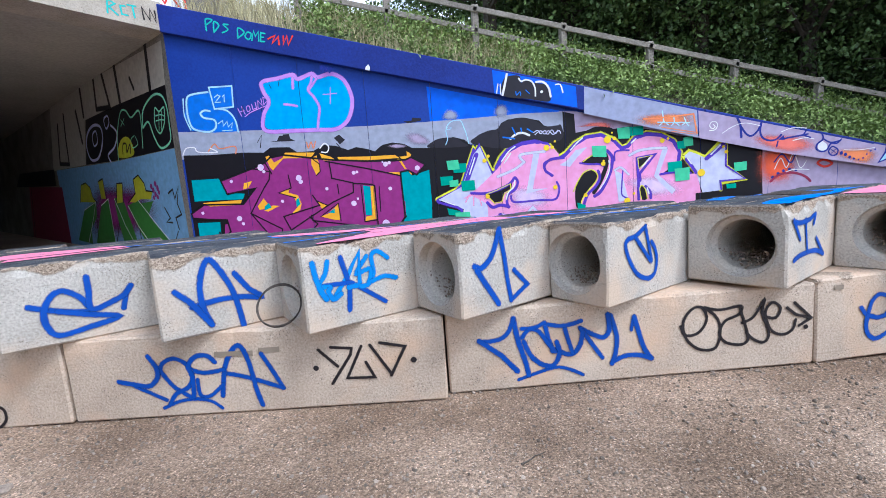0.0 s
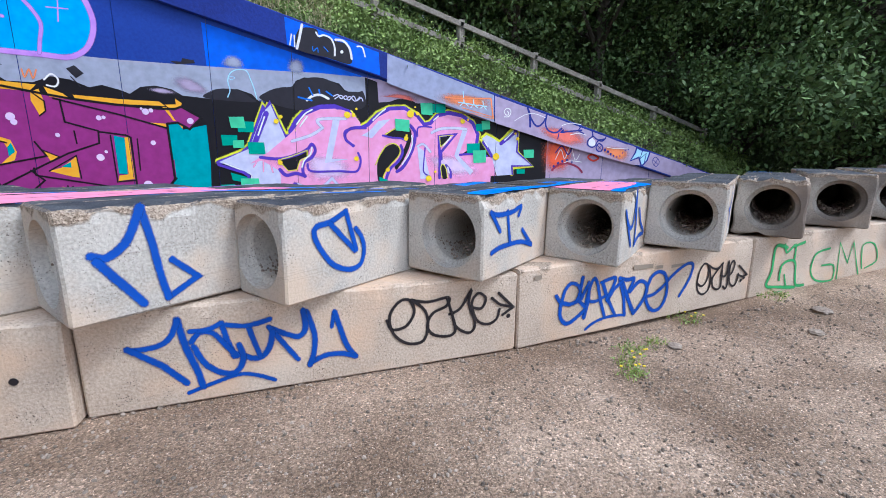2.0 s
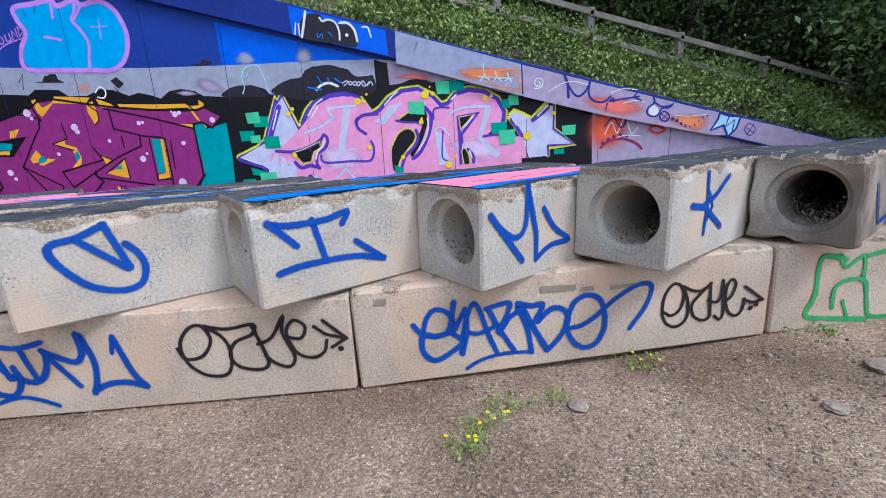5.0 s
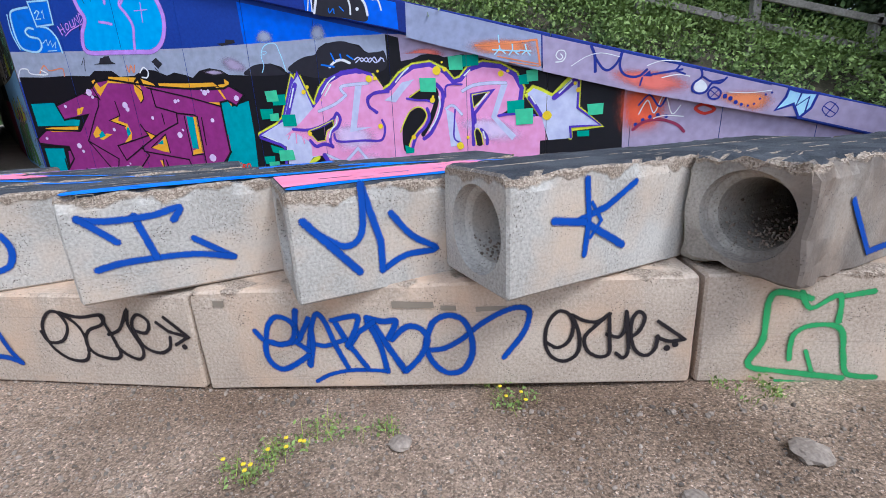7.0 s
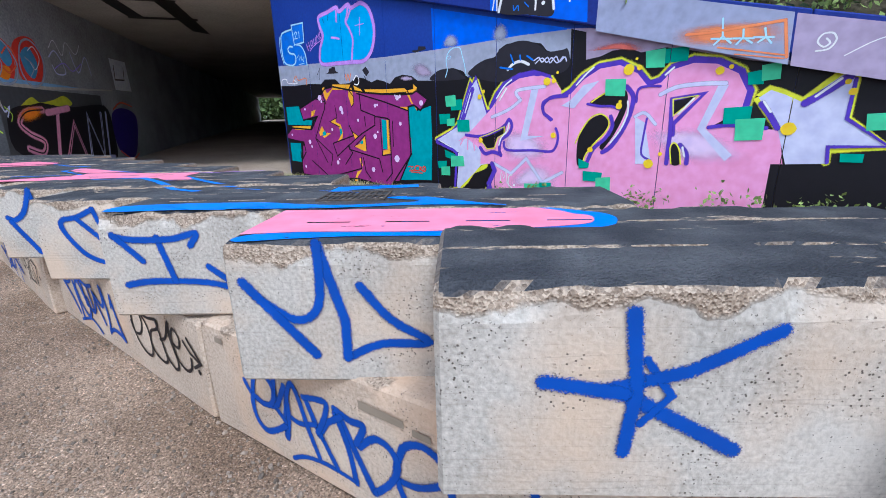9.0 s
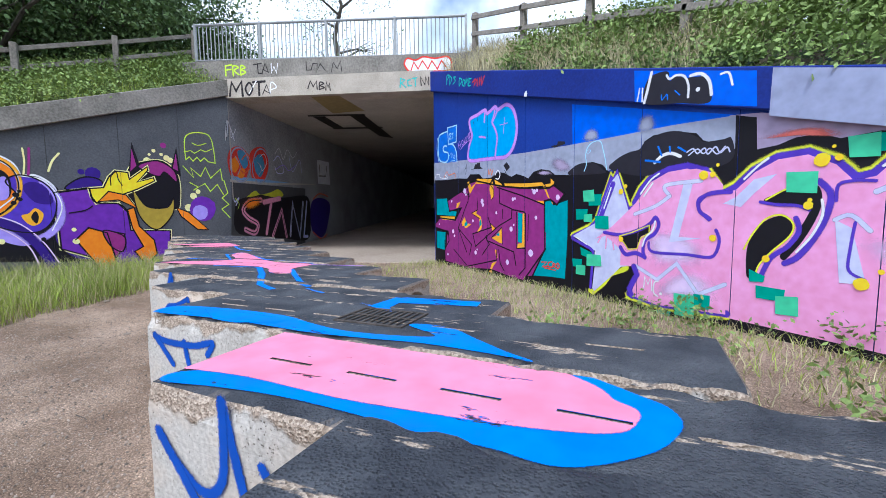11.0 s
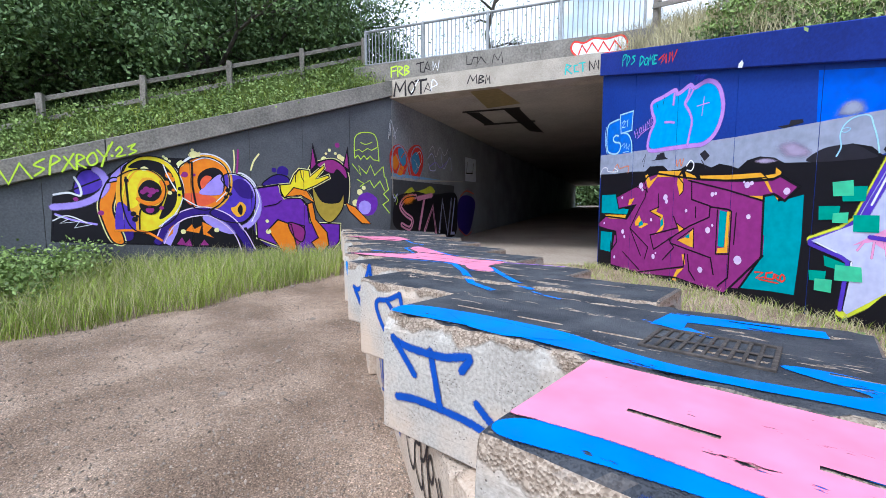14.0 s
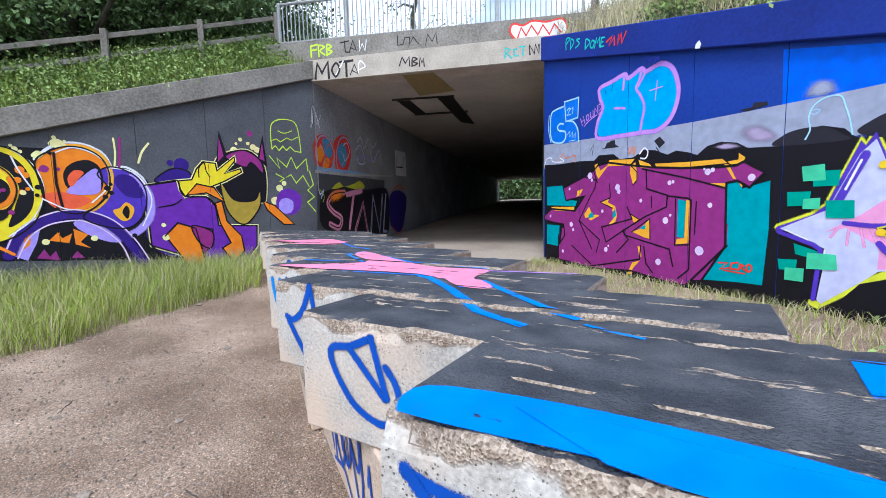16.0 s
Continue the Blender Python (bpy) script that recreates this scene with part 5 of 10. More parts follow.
paint = Paint("figure_hood_top", wall_left, LEFT, MAGENTA, 0, CUTS_L)
paint.fill(5, [(-2.03, 2.61), (-1.85, 2.73), (-1.6, 2.76), (-1.32, 2.57), (-1.28, 2.3), (-1.51, 2.52), (-1.62, 2.42), (-1.79, 2.46)], smooth=True)
paint.done()
paint = Paint("figure_horn", wall_left, LEFT, SOOT, 0, CUTS_L)
paint.fill(4, [(-2.12, 3.14), (-1.99, 2.62), (-2.23, 2.36)])
paint.fill(4, [(-1.24, 3.13), (-1.18, 2.44), (-1.39, 2.58)])
paint.done()
paint = Paint("figure_horn_lining", wall_left, LEFT, MAGENTA, 0, CUTS_L)
paint.fill(5, [(-2.13, 3), (-2.06, 2.63), (-2.18, 2.5)])
paint.fill(5, [(-1.26, 2.97), (-1.23, 2.56), (-1.34, 2.62)])
paint.done()
paint = Paint("figure_patch", wall_left, LEFT, OLIVE, 0, CUTS_L)
paint.fill(5, [(-2.15, 2.09), (-1.92, 1.73), (-1.51, 1.71), (-1.37, 1.92), (-1.39, 1.59), (-1.62, 1.27), (-1.8, 1.21), (-1.99, 1.38), (-2.11, 1.66)], smooth=True)
paint.done()
paint = Paint("figure_hair", wall_left, LEFT, TANGERINE, 0, CUTS_L)
paint.fill(6, [(-2.29, 1.66), (-2.16, 1.71), (-2.09, 1.29), (-1.82, 0.96), (-1.78, 0.64), (-2.01, 0.4), (-2.21, 0.73), (-2.04, 0.83), (-2.22, 1.25)])
paint.fill(4, [(-1.32, 1.7), (-1.06, 1.59), (-0.63, 1.15), (-0.88, 1.16), (-1.23, 1.49)])
paint.done()
paint = Paint("figure_glove", wall_left, LEFT, YELLOW, 0, CUTS_L)
paint.fill(6, [(-2.92, 2.1), (-2.68, 2.13), (-2.58, 2.35), (-2.46, 2.49), (-2.23, 2.47), (-2.21, 2.32), (-1.86, 2.62), (-1.85, 2.54), (-2.07, 2.27), (-1.75, 2.38), (-1.73, 2.31), (-2.08, 2.11), (-2.33, 2), (-2.18, 1.8), (-2.57, 1.9), (-2.82, 1.8), (-2.89, 1.93)])
paint.done()
paint = Paint("figure_glove_shade", wall_left, LEFT, TANGERINE, 0, CUTS_L)
paint.fill(7, [(-2.79, 1.83), (-2.6, 2.05), (-2.29, 1.98), (-2.11, 1.69), (-2.44, 1.87)])
paint.done()
paint = Paint("figure_lines", wall_left, LEFT, SOOT, 0, CUTS_L)
paint.line(0.025, 8, [(-2.55, 2.18), (-2.54, 2.36), (-2.44, 2.47), (-2.41, 2.31), (-2.35, 2.19)], smooth=True)
paint.line(0.03, 8, [(-3.47, 2.01), (-3.07, 2.09), (-2.92, 2.1), (-2.9, 1.92), (-2.8, 1.8), (-2.44, 1.79), (-2.27, 1.61)], smooth=True)
paint.line(0.03, 8, [(-3.27, 1.6), (-3.02, 1.65), (-2.89, 1.74)], smooth=True)
paint.line(0.03, 8, [(-3.21, 1.05), (-2.99, 1.29), (-2.68, 1.17), (-2.52, 0.34)])
paint.done()
paint = Paint("figure_top_blobs", wall_left, LEFT, CREAM, 0, CUTS_L)
paint.dots(3, [(-1.85, 2.76, 0.072), (-1.71, 2.99, 0.041), (-1.56, 2.92, 0.037), (-1.46, 2.85, 0.064), (-1.38, 2.8, 0.064), (-1.8, 2.9, 0.031)])
paint.done()
paint = Paint("figure_top_blobs", wall_left, LEFT, MAGENTA, 0, CUTS_L)
paint.dots(3, [(-1.51, 3.13, 0.063)])
paint.done()
paint = Paint("side_ball", wall_left, LEFT, PURPLE, 0, CUTS_L)
paint.dots(3, [(-0.73, 1.67, 0.308)])
paint.done()
paint = Paint("side_ball", wall_left, LEFT, PERIWINKLE, 0, CUTS_L)
paint.dots(4, [(-0.8, 1.58, 0.182)])
paint.done()
paint = Paint("side_ball", wall_left, LEFT, CREAM, 0, CUTS_L)
paint.dots(2, [(-0.93, 1.98, 0.078), (-1.05, 1.7, 0.089), (-0.82, 2.09, 0.056)])
paint.done()
paint = Paint("lime_character", wall_left, LEFT, LIME_PAINT, 0, CUTS_L)
paint.line(0.03, 2, [(-1.05, 2.84), (-1.06, 3.18), (-1.02, 3.39), (-0.85, 3.5), (-0.57, 3.51), (-0.45, 3.4), (-0.4, 3.13), (-0.38, 2.8)], smooth=True)
paint.line(0.03, 2, [(-1.05, 2.84), (-0.97, 2.92), (-0.89, 2.82), (-0.8, 2.92), (-0.72, 2.83), (-0.63, 2.92), (-0.54, 2.83), (-0.39, 2.81)])
paint.line(0.025, 2, [(-1.07, 3.02), (-0.93, 3.07), (-0.85, 3.01), (-0.7, 3.11), (-0.59, 3.07), (-0.44, 3.15)])
paint.line(0.025, 2, [(-0.89, 3.25), (-0.75, 3.21), (-0.57, 3.28)], smooth=True)
paint.done()
paint = Paint("lime_scrawl", wall_left, LEFT, LIME_PAINT, 0, CUTS_L)
paint.line(0.03, 2, [(-1.12, 2.69), (-0.9, 2.42), (-0.95, 2.65), (-0.74, 2.46), (-0.62, 2.69), (-0.51, 2.43), (-0.26, 2.67), (-0.23, 2.39)])
paint.line(0.03, 2, [(-0.99, 2.3), (-0.81, 2.2), (-0.92, 2.12), (-0.65, 2.29), (-0.53, 2.1), (-0.36, 2.28), (-0.22, 2.03)])
paint.line(0.03, 2, [(-0.19, 2.39), (-0.11, 2.07), (-0.26, 1.94), (-0.1, 1.78), (-0.28, 1.66), (-0.09, 1.44)])
paint.done()
paint = Paint("coping_lime", coping_left, LEFT, LIME_PAINT, 0.09)
paint.line(0.04, 2, [(-6.05, 2.75), (-6.08, 2.63)])
paint.line(0.04, 2, [(-5.95, 2.66), (-5.88, 2.74), (-5.85, 2.67), (-5.94, 2.55), (-5.8, 2.59)], smooth=True)
paint.line(0.04, 2, [(-5.75, 2.75), (-5.64, 2.81), (-5.71, 2.71), (-5.62, 2.68), (-5.74, 2.6)], smooth=True)
paint.dots(2, [(-6.01, 2.56, 0.025), (-6.1, 2.56, 0.024)])
paint.line(0.045, 2, [(-7.61, 2.24), (-7.49, 1.97), (-7.33, 2.34), (-7.18, 2.08)])
paint.line(0.045, 2, [(-7, 2.44), (-7.14, 2.32), (-7.01, 2.26), (-7.14, 2.13)], smooth=True)
paint.line(0.045, 2, [(-6.94, 2.16), (-6.89, 2.49), (-6.78, 2.44), (-6.91, 2.33)], smooth=True)
paint.line(0.045, 2, [(-6.76, 2.22), (-6.58, 2.56)])
paint.line(0.045, 2, [(-6.72, 2.5), (-6.58, 2.28)])
paint.line(0.045, 2, [(-6.55, 2.27), (-6.53, 2.54), (-6.43, 2.5), (-6.54, 2.4), (-6.42, 2.31)], smooth=True)
paint.line(0.045, 2, [(-6.34, 2.36), (-6.39, 2.48), (-6.29, 2.6), (-6.24, 2.44)], smooth=True, closed=True)
paint.line(0.045, 2, [(-6.23, 2.65), (-6.13, 2.52), (-5.99, 2.82)])
paint.line(0.045, 2, [(-6.13, 2.52), (-6.18, 2.35)])
paint.done()
paint = Paint("tunnel_grey_field", tunnel_left, TUNNEL_L, MID_GREY, 0)
paint.fill(1, [(0, 2.35), (4.57, 2.4), (4.37, 0.24), (-0.16, 0.65)])
paint.done()
paint = Paint("tunnel_white_panel", tunnel_left, TUNNEL_L, CHALK, 0)
paint.fill(1, [(5.76, 3.57), (7.02, 3.6), (7.09, 2.67), (5.78, 2.64)])
paint.done()
paint = Paint("tunnel_chalk", tunnel_left, TUNNEL_L, CHALK, 0)
paint.line(0.05, 2, [(-0.1, 3.5), (-0.02, 3.89), (0.1, 3.71), (0.22, 3.45)])
paint.done()
paint = Paint("spray_stroke", UPPER[-4], FACE, TAG_BLUE, 0.003)
paint.line(0.055, 1, [(0.162, 0.263), (0.24, 0.23), (0.362, 0.192), (0.444, 0.189), (0.404, 0.279), (0.325, 0.333), (0.263, 0.298), (0.225, 0.211), (0.23, 0.123), (0.278, 0.059), (0.42, 0.077), (0.582, 0.114), (0.432, 0.16), (0.292, 0.209)], smooth=True)
paint.done()
paint = Paint("spray_stroke", UPPER[-4], FACE, TAG_BLUE, 0.003)
paint.line(0.055, 1, [(0.454, 0.401), (0.453, 0.309), (0.454, 0.189), (0.565, 0.22), (0.633, 0.253), (0.673, 0.307)], smooth=True)
paint.done()
paint = Paint("spray_stroke", UPPER[-4], FACE, TAG_BLUE, 0.003)
paint.line(0.05, 1, [(0.644, 0.271), (0.617, 0.163)], smooth=True)
paint.done()
paint = Paint("spray_stroke", UPPER[-3], FACE, TAG_BLUE, 0.003)
paint.line(0.055, 1, [(0.273, 0.054), (0.238, 0.169), (0.238, 0.322), (0.292, 0.461), (0.351, 0.398), (0.417, 0.23), (0.452, 0.01)], smooth=True)
paint.done()
paint = Paint("spray_stroke", UPPER[-3], FACE, TAG_BLUE, 0.003)
paint.line(0.055, 1, [(0.102, 0.295), (0.178, 0.211), (0.218, 0.144), (0.273, 0.054)], smooth=True)
paint.done()
paint = Paint("spray_stroke", UPPER[-3], FACE, TAG_BLUE, 0.003)
paint.line(0.055, 1, [(0.183, 0.185), (0.309, 0.202), (0.448, 0.199), (0.578, 0.173), (0.509, 0.242), (0.436, 0.355)], smooth=True)
paint.done()
paint = Paint("spray_stroke", UPPER[-2], FACE, WASH_BLUE, 0.003)
paint.line(0.055, 1, [(0.065, 0.418), (0.075, 0.343), (0.096, 0.258), (0.129, 0.195)], smooth=True)
paint.done()
paint = Paint("spray_stroke", UPPER[-2], FACE, WASH_BLUE, 0.003)
paint.line(0.05, 1, [(0.154, 0.416), (0.136, 0.348), (0.093, 0.28), (0.157, 0.261), (0.143, 0.238), (0.171, 0.186), (0.221, 0.21)], smooth=True)
paint.done()
paint = Paint("spray_stroke", UPPER[-2], FACE, WASH_BLUE, 0.003)
paint.line(0.05, 1, [(0.171, 0.186), (0.281, 0.323), (0.359, 0.443), (0.346, 0.241), (0.272, 0.239)])
paint.done()
paint = Paint("spray_stroke", UPPER[-2], FACE, WASH_BLUE, 0.003)
paint.line(0.05, 1, [(0.405, 0.412), (0.329, 0.315), (0.423, 0.331), (0.404, 0.238), (0.353, 0.232)], smooth=True)
paint.done()
paint = Paint("spray_stroke", UPPER[-2], FACE, WASH_BLUE, 0.003)
paint.line(0.05, 1, [(0.55, 0.383), (0.484, 0.433), (0.438, 0.408), (0.444, 0.295), (0.405, 0.246), (0.511, 0.268), (0.6, 0.244)], smooth=True)
paint.done()
paint = Paint("spray_stroke", UPPER[-2], FACE, TAG_BLUE, 0.003)
paint.line(0.05, 1, [(0.237, 0.429), (0.28, 0.245), (0.265, 0.1)])
paint.done()
paint = Paint("spray_stroke", UPPER[-2], FACE, TAG_BLUE, 0.003)
paint.line(0.045, 1, [(0.106, 0.278), (0.291, 0.267), (0.512, 0.103)])
paint.done()
paint = Paint("spray_stroke", UPPER[-1], FACE, TAG_BLUE, 0.003)
paint.line(0.06, 1, [(0.283, 0.05), (0.125, 0.284)])
paint.done()
paint = Paint("spray_stroke", UPPER[-1], FACE, TAG_BLUE, 0.003)
paint.line(0.06, 1, [(0.108, 0.311), (0.164, 0.295), (0.247, 0.357), (0.317, 0.507)], smooth=True)
paint.done()
paint = Paint("spray_stroke", UPPER[-1], FACE, TAG_BLUE, 0.003)
paint.line(0.055, 1, [(0.317, 0.507), (0.347, 0.343), (0.366, 0.183), (0.389, 0.052)], smooth=True)
paint.done()
paint = Paint("spray_stroke", UPPER[-1], FACE, TAG_BLUE, 0.003)
paint.line(0.05, 1, [(0.389, 0.052), (0.537, 0.128), (0.424, 0.24)])
paint.done()
paint = Paint("spray_stroke", UPPER[0], FACE, TAG_BLUE, 0.003)
paint.line(0.05, 1, [(0.404, 0.457), (0.291, 0.409), (0.205, 0.395), (0.183, 0.352), (0.228, 0.257), (0.309, 0.164), (0.421, 0.118), (0.505, 0.137), (0.534, 0.216), (0.518, 0.293), (0.473, 0.351)], smooth=True)
paint.done()
paint = Paint("spray_stroke", UPPER[0], FACE, TAG_BLUE, 0.003)
paint.line(0.05, 1, [(0.463, 0.224), (0.29, 0.4)])
paint.done()
paint = Paint("spray_stroke", UPPER[0], FACE, TAG_BLUE, 0.003)
paint.line(0.05, 1, [(0.404, 0.457), (0.423, 0.389), (0.473, 0.228)])
paint.done()
paint = Paint("spray_stroke", UPPER[1], FACE, TAG_BLUE, 0.003)
paint.line(0.05, 1, [(0.203, 0.287), (0.08, 0.417)])
paint.done()
paint = Paint("spray_stroke", UPPER[1], FACE, TAG_BLUE, 0.003)
paint.line(0.05, 1, [(0.079, 0.412), (0.18, 0.392), (0.358, 0.394), (0.481, 0.42), (0.447, 0.362)], smooth=True)
paint.done()
paint = Paint("spray_stroke", UPPER[1], FACE, TAG_BLUE, 0.003)
paint.line(0.05, 1, [(0.29, 0.403), (0.343, 0.184)])
paint.done()
paint = Paint("spray_stroke", UPPER[1], FACE, TAG_BLUE, 0.003)
paint.line(0.05, 1, [(0.101, 0.166), (0.228, 0.185), (0.492, 0.177), (0.678, 0.129)], smooth=True)
paint.done()
paint = Paint("spray_stroke", UPPER[1], FACE, TAG_BLUE, 0.003)
paint.line(0.05, 1, [(0.678, 0.129), (0.516, 0.256)])
paint.done()
paint = Paint("spray_stroke", UPPER[2], FACE, TAG_BLUE, 0.003)
paint.line(0.055, 1, [(0.062, 0.387), (0.291, 0.114)])
paint.done()
paint = Paint("spray_stroke", UPPER[2], FACE, TAG_BLUE, 0.003)
paint.line(0.05, 1, [(0.099, 0.338), (0.232, 0.249), (0.317, 0.308), (0.328, 0.521)], smooth=True)
paint.done()
paint = Paint("spray_stroke", UPPER[2], FACE, TAG_BLUE, 0.003)
paint.line(0.055, 1, [(0.328, 0.521), (0.403, 0.247), (0.402, 0.103)])
paint.done()
paint = Paint("spray_stroke", UPPER[2], FACE, TAG_BLUE, 0.003)
paint.line(0.05, 1, [(0.402, 0.103), (0.526, 0.157), (0.687, 0.164), (0.562, 0.249), (0.462, 0.374)], smooth=True)
paint.done()
paint = Paint("spray_stroke", UPPER[3], FACE, TAG_BLUE, 0.003)
paint.line(0.05, 1, [(0.398, 0.469), (0.42, 0.29), (0.405, 0.138)])
paint.done()
paint = Paint("spray_stroke", UPPER[3], FACE, TAG_BLUE, 0.003)
paint.line(0.055, 1, [(0.227, 0.313), (0.395, 0.285)])
paint.done()
paint = Paint("spray_stroke", UPPER[3], FACE, TAG_BLUE, 0.003)
paint.line(0.05, 1, [(0.341, 0.292), (0.519, 0.336), (0.69, 0.43)])
paint.done()
paint = Paint("spray_stroke", UPPER[3], FACE, TAG_BLUE, 0.003)
paint.line(0.055, 1, [(0.395, 0.285), (0.638, 0.144)])
paint.done()
paint = Paint("spray_stroke", UPPER[3], FACE, TAG_BLUE, 0.003)
paint.line(0.03, 1, [(0.433, 0.365), (0.492, 0.28), (0.434, 0.211)])
paint.done()
paint = Paint("spray_stroke", UPPER[4], FACE, TAG_BLUE, 0.003)
paint.line(0.05, 1, [(0.277, 0.336), (0.531, 0.074), (0.779, 0.079)])
paint.done()
paint = Paint("spray_stroke", LOWER[-1, 0], FACE, TAG_BLACK, 0.003)
paint.line(0.03, 1, [(1.639, 0.39), (1.753, 0.273)])
paint.done()
paint = Paint("spray_stroke", LOWER[-1, 0], FACE, TAG_BLACK, 0.003)
paint.line(0.03, 1, [(1.72, 0.401), (1.851, 0.386), (1.842, 0.344), (1.71, 0.16)])
paint.done()
paint = Paint("spray_stroke", LOWER[-1, 0], FACE, TAG_BLACK, 0.003)
paint.line(0.03, 1, [(1.915, 0.396), (1.808, 0.19), (1.984, 0.185), (1.935, 0.289)])
paint.done()
paint = Paint("spray_stroke", LOWER[-1, 0], FACE, TAG_BLACK, 0.003)
paint.line(0.03, 1, [(1.97, 0.4), (2.092, 0.201)])
paint.done()
paint = Paint("spray_stroke", LOWER[-1, 0], FACE, TAG_BLACK, 0.003)
paint.line(0.03, 1, [(2.033, 0.41), (2.192, 0.377), (2.091, 0.191)])
paint.done()
paint = Paint("spray_stroke", LOWER[-1, 0], FACE, TAG_BLACK, 0.003)
paint.dots(1, [(1.614, 0.269, 0.018), (2.24, 0.284, 0.019)])
paint.done()
paint = Paint("spray_stroke", LOWER[0, 0], FACE, TAG_BLACK, 0.003)
paint.line(0.03, 1, [(1.537, 0.332), (1.566, 0.27), (1.655, 0.28), (1.71, 0.366), (1.677, 0.448), (1.61, 0.442), (1.554, 0.357), (1.577, 0.24), (1.667, 0.164), (1.769, 0.167), (1.801, 0.268), (1.777, 0.372), (1.693, 0.447)], smooth=True)
paint.done()
paint = Paint("spray_stroke", LOWER[0, 0], FACE, TAG_BLACK, 0.003)
paint.line(0.03, 1, [(1.693, 0.447), (1.799, 0.423), (1.937, 0.438), (1.922, 0.382), (1.833, 0.345), (1.796, 0.268), (1.836, 0.2), (1.938, 0.175), (1.987, 0.205), (1.969, 0.299), (1.929, 0.427)], smooth=True)
paint.done()
paint = Paint("spray_stroke", LOWER[0, 0], FACE, TAG_BLACK, 0.003)
paint.line(0.03, 1, [(1.946, 0.323), (2.023, 0.358), (2.093, 0.47), (2.079, 0.381), (2.128, 0.24), (2.096, 0.178), (2.027, 0.202), (1.977, 0.252)], smooth=True)
paint.done()
paint = Paint("spray_stroke", LOWER[0, 0], FACE, TAG_BLACK, 0.003)
paint.line(0.03, 1, [(2.091, 0.357), (2.17, 0.338), (2.201, 0.404), (2.145, 0.444), (2.101, 0.379), (2.138, 0.262), (2.219, 0.22), (2.286, 0.249), (2.306, 0.316)], smooth=True)
paint.done()
paint = Paint("spray_stroke", LOWER[0, 0], FACE, TAG_BLACK, 0.003)
paint.line(0.03, 1, [(2.295, 0.431), (2.411, 0.319), (2.33, 0.273)])
paint.done()
paint = Paint("spray_stroke", LOWER[0, 0], FACE, TAG_BLACK, 0.003)
paint.line(0.03, 1, [(2.246, 0.4), (2.304, 0.35), (2.407, 0.319)])
paint.done()
paint = Paint("spray_stroke", LOWER[0, 0], FACE, TAG_BLACK, 0.003)
paint.dots(1, [(2.376, 0.26, 0.016)])
paint.done()
paint = Paint("spray_stroke", LOWER[2, 0], FACE, TAG_GREEN, 0.003)
paint.line(0.06, 1, [(0.459, 0.447), (0.318, 0.483), (0.279, 0.427), (0.281, 0.236), (0.233, 0.101), (0.387, 0.067), (0.655, 0.031)], smooth=True)
paint.done()
paint = Paint("spray_stroke", LOWER[2, 0], FACE, TAG_GREEN, 0.003)
paint.line(0.05, 1, [(0.414, 0.479), (0.464, 0.4), (0.573, 0.463), (0.589, 0.33)], smooth=True)
paint.done()
paint = Paint("spray_stroke", LOWER[2, 0], FACE, TAG_GREEN, 0.003)
paint.line(0.05, 1, [(0.411, 0.134), (0.409, 0.261), (0.484, 0.312), (0.605, 0.295), (0.641, 0.158), (0.676, 0.054), (0.798, 0.036)], smooth=True)
paint.done()
paint = Paint("spray_stroke", LOWER[2, 0], FACE, TAG_GREEN, 0.003)
paint.line(0.05, 1, [(0.575, 0.454), (0.706, 0.478)])
paint.done()
paint = Paint("spray_stroke", LOWER[2, 0], FACE, TAG_GREEN, 0.003)
paint.line(0.04, 1, [(0.478, 0.176), (0.517, 0.072)])
paint.done()
paint = Paint("spray_stroke", LOWER[2, 0], FACE, TAG_GREEN, 0.003)
paint.line(0.04, 1, [(1.131, 0.377), (0.917, 0.339), (0.877, 0.171), (0.999, 0.056), (1.255, 0.036), (1.236, 0.188), (1.045, 0.209)], smooth=True)
paint.done()
paint = Paint("spray_stroke", LOWER[2, 0], FACE, TAG_GREEN, 0.003)
paint.line(0.04, 1, [(1.343, -0.006), (1.285, 0.421), (1.474, 0.193), (1.518, 0.412), (1.751, -0.038)])
paint.done()
paint = Paint("spray_stroke", LOWER[2, 0], FACE, TAG_GREEN, 0.003)
paint.line(0.035, 1, [(1.754, 0.1), (1.696, 0.353), (1.9, 0.352), (2.01, 0.167), (1.807, 0.094)], smooth=True)
paint.done()
paint = Paint("spray_stroke", LOWER[2, 0], FACE, TAG_GREEN, 0.003)
paint.line(0.03, 1, [(0.365, 0.016), (0.979, -0.032)])
paint.done()
# shade of the stamped lettering, painted as flat bars
paint = Paint("maker_stamp", LOWER[1, 0], FACE, STAMP, 0.003)
paint.fill(1, [(1.046, 0.494), (1.254, 0.482), (1.256, 0.45), (1.047, 0.457)])
paint.done()
paint = Paint("maker_stamp", LOWER[1, 0], FACE, STAMP, 0.003)
paint.fill(1, [(1.288, 0.463), (1.364, 0.46), (1.365, 0.433), (1.289, 0.436)])
paint.done()
paint = Paint("maker_stamp", LOWER[1, 0], FACE, STAMP, 0.003)
paint.fill(1, [(1.459, 0.45), (1.611, 0.451), (1.614, 0.429), (1.461, 0.423)])
paint.done()
paint = Paint("maker_stamp", LOWER[1, 0], FACE, STAMP, 0.003)
paint.fill(1, [(0.13, 0.525), (0.189, 0.523), (0.187, 0.493), (0.127, 0.495)])
paint.done()
paint = Paint("maker_stamp", LOWER[-1, 0], FACE, STAMP, 0.003)
paint.fill(1, [(0.976, 0.42), (1.224, 0.414), (1.22, 0.382), (0.972, 0.387)])
paint.done()
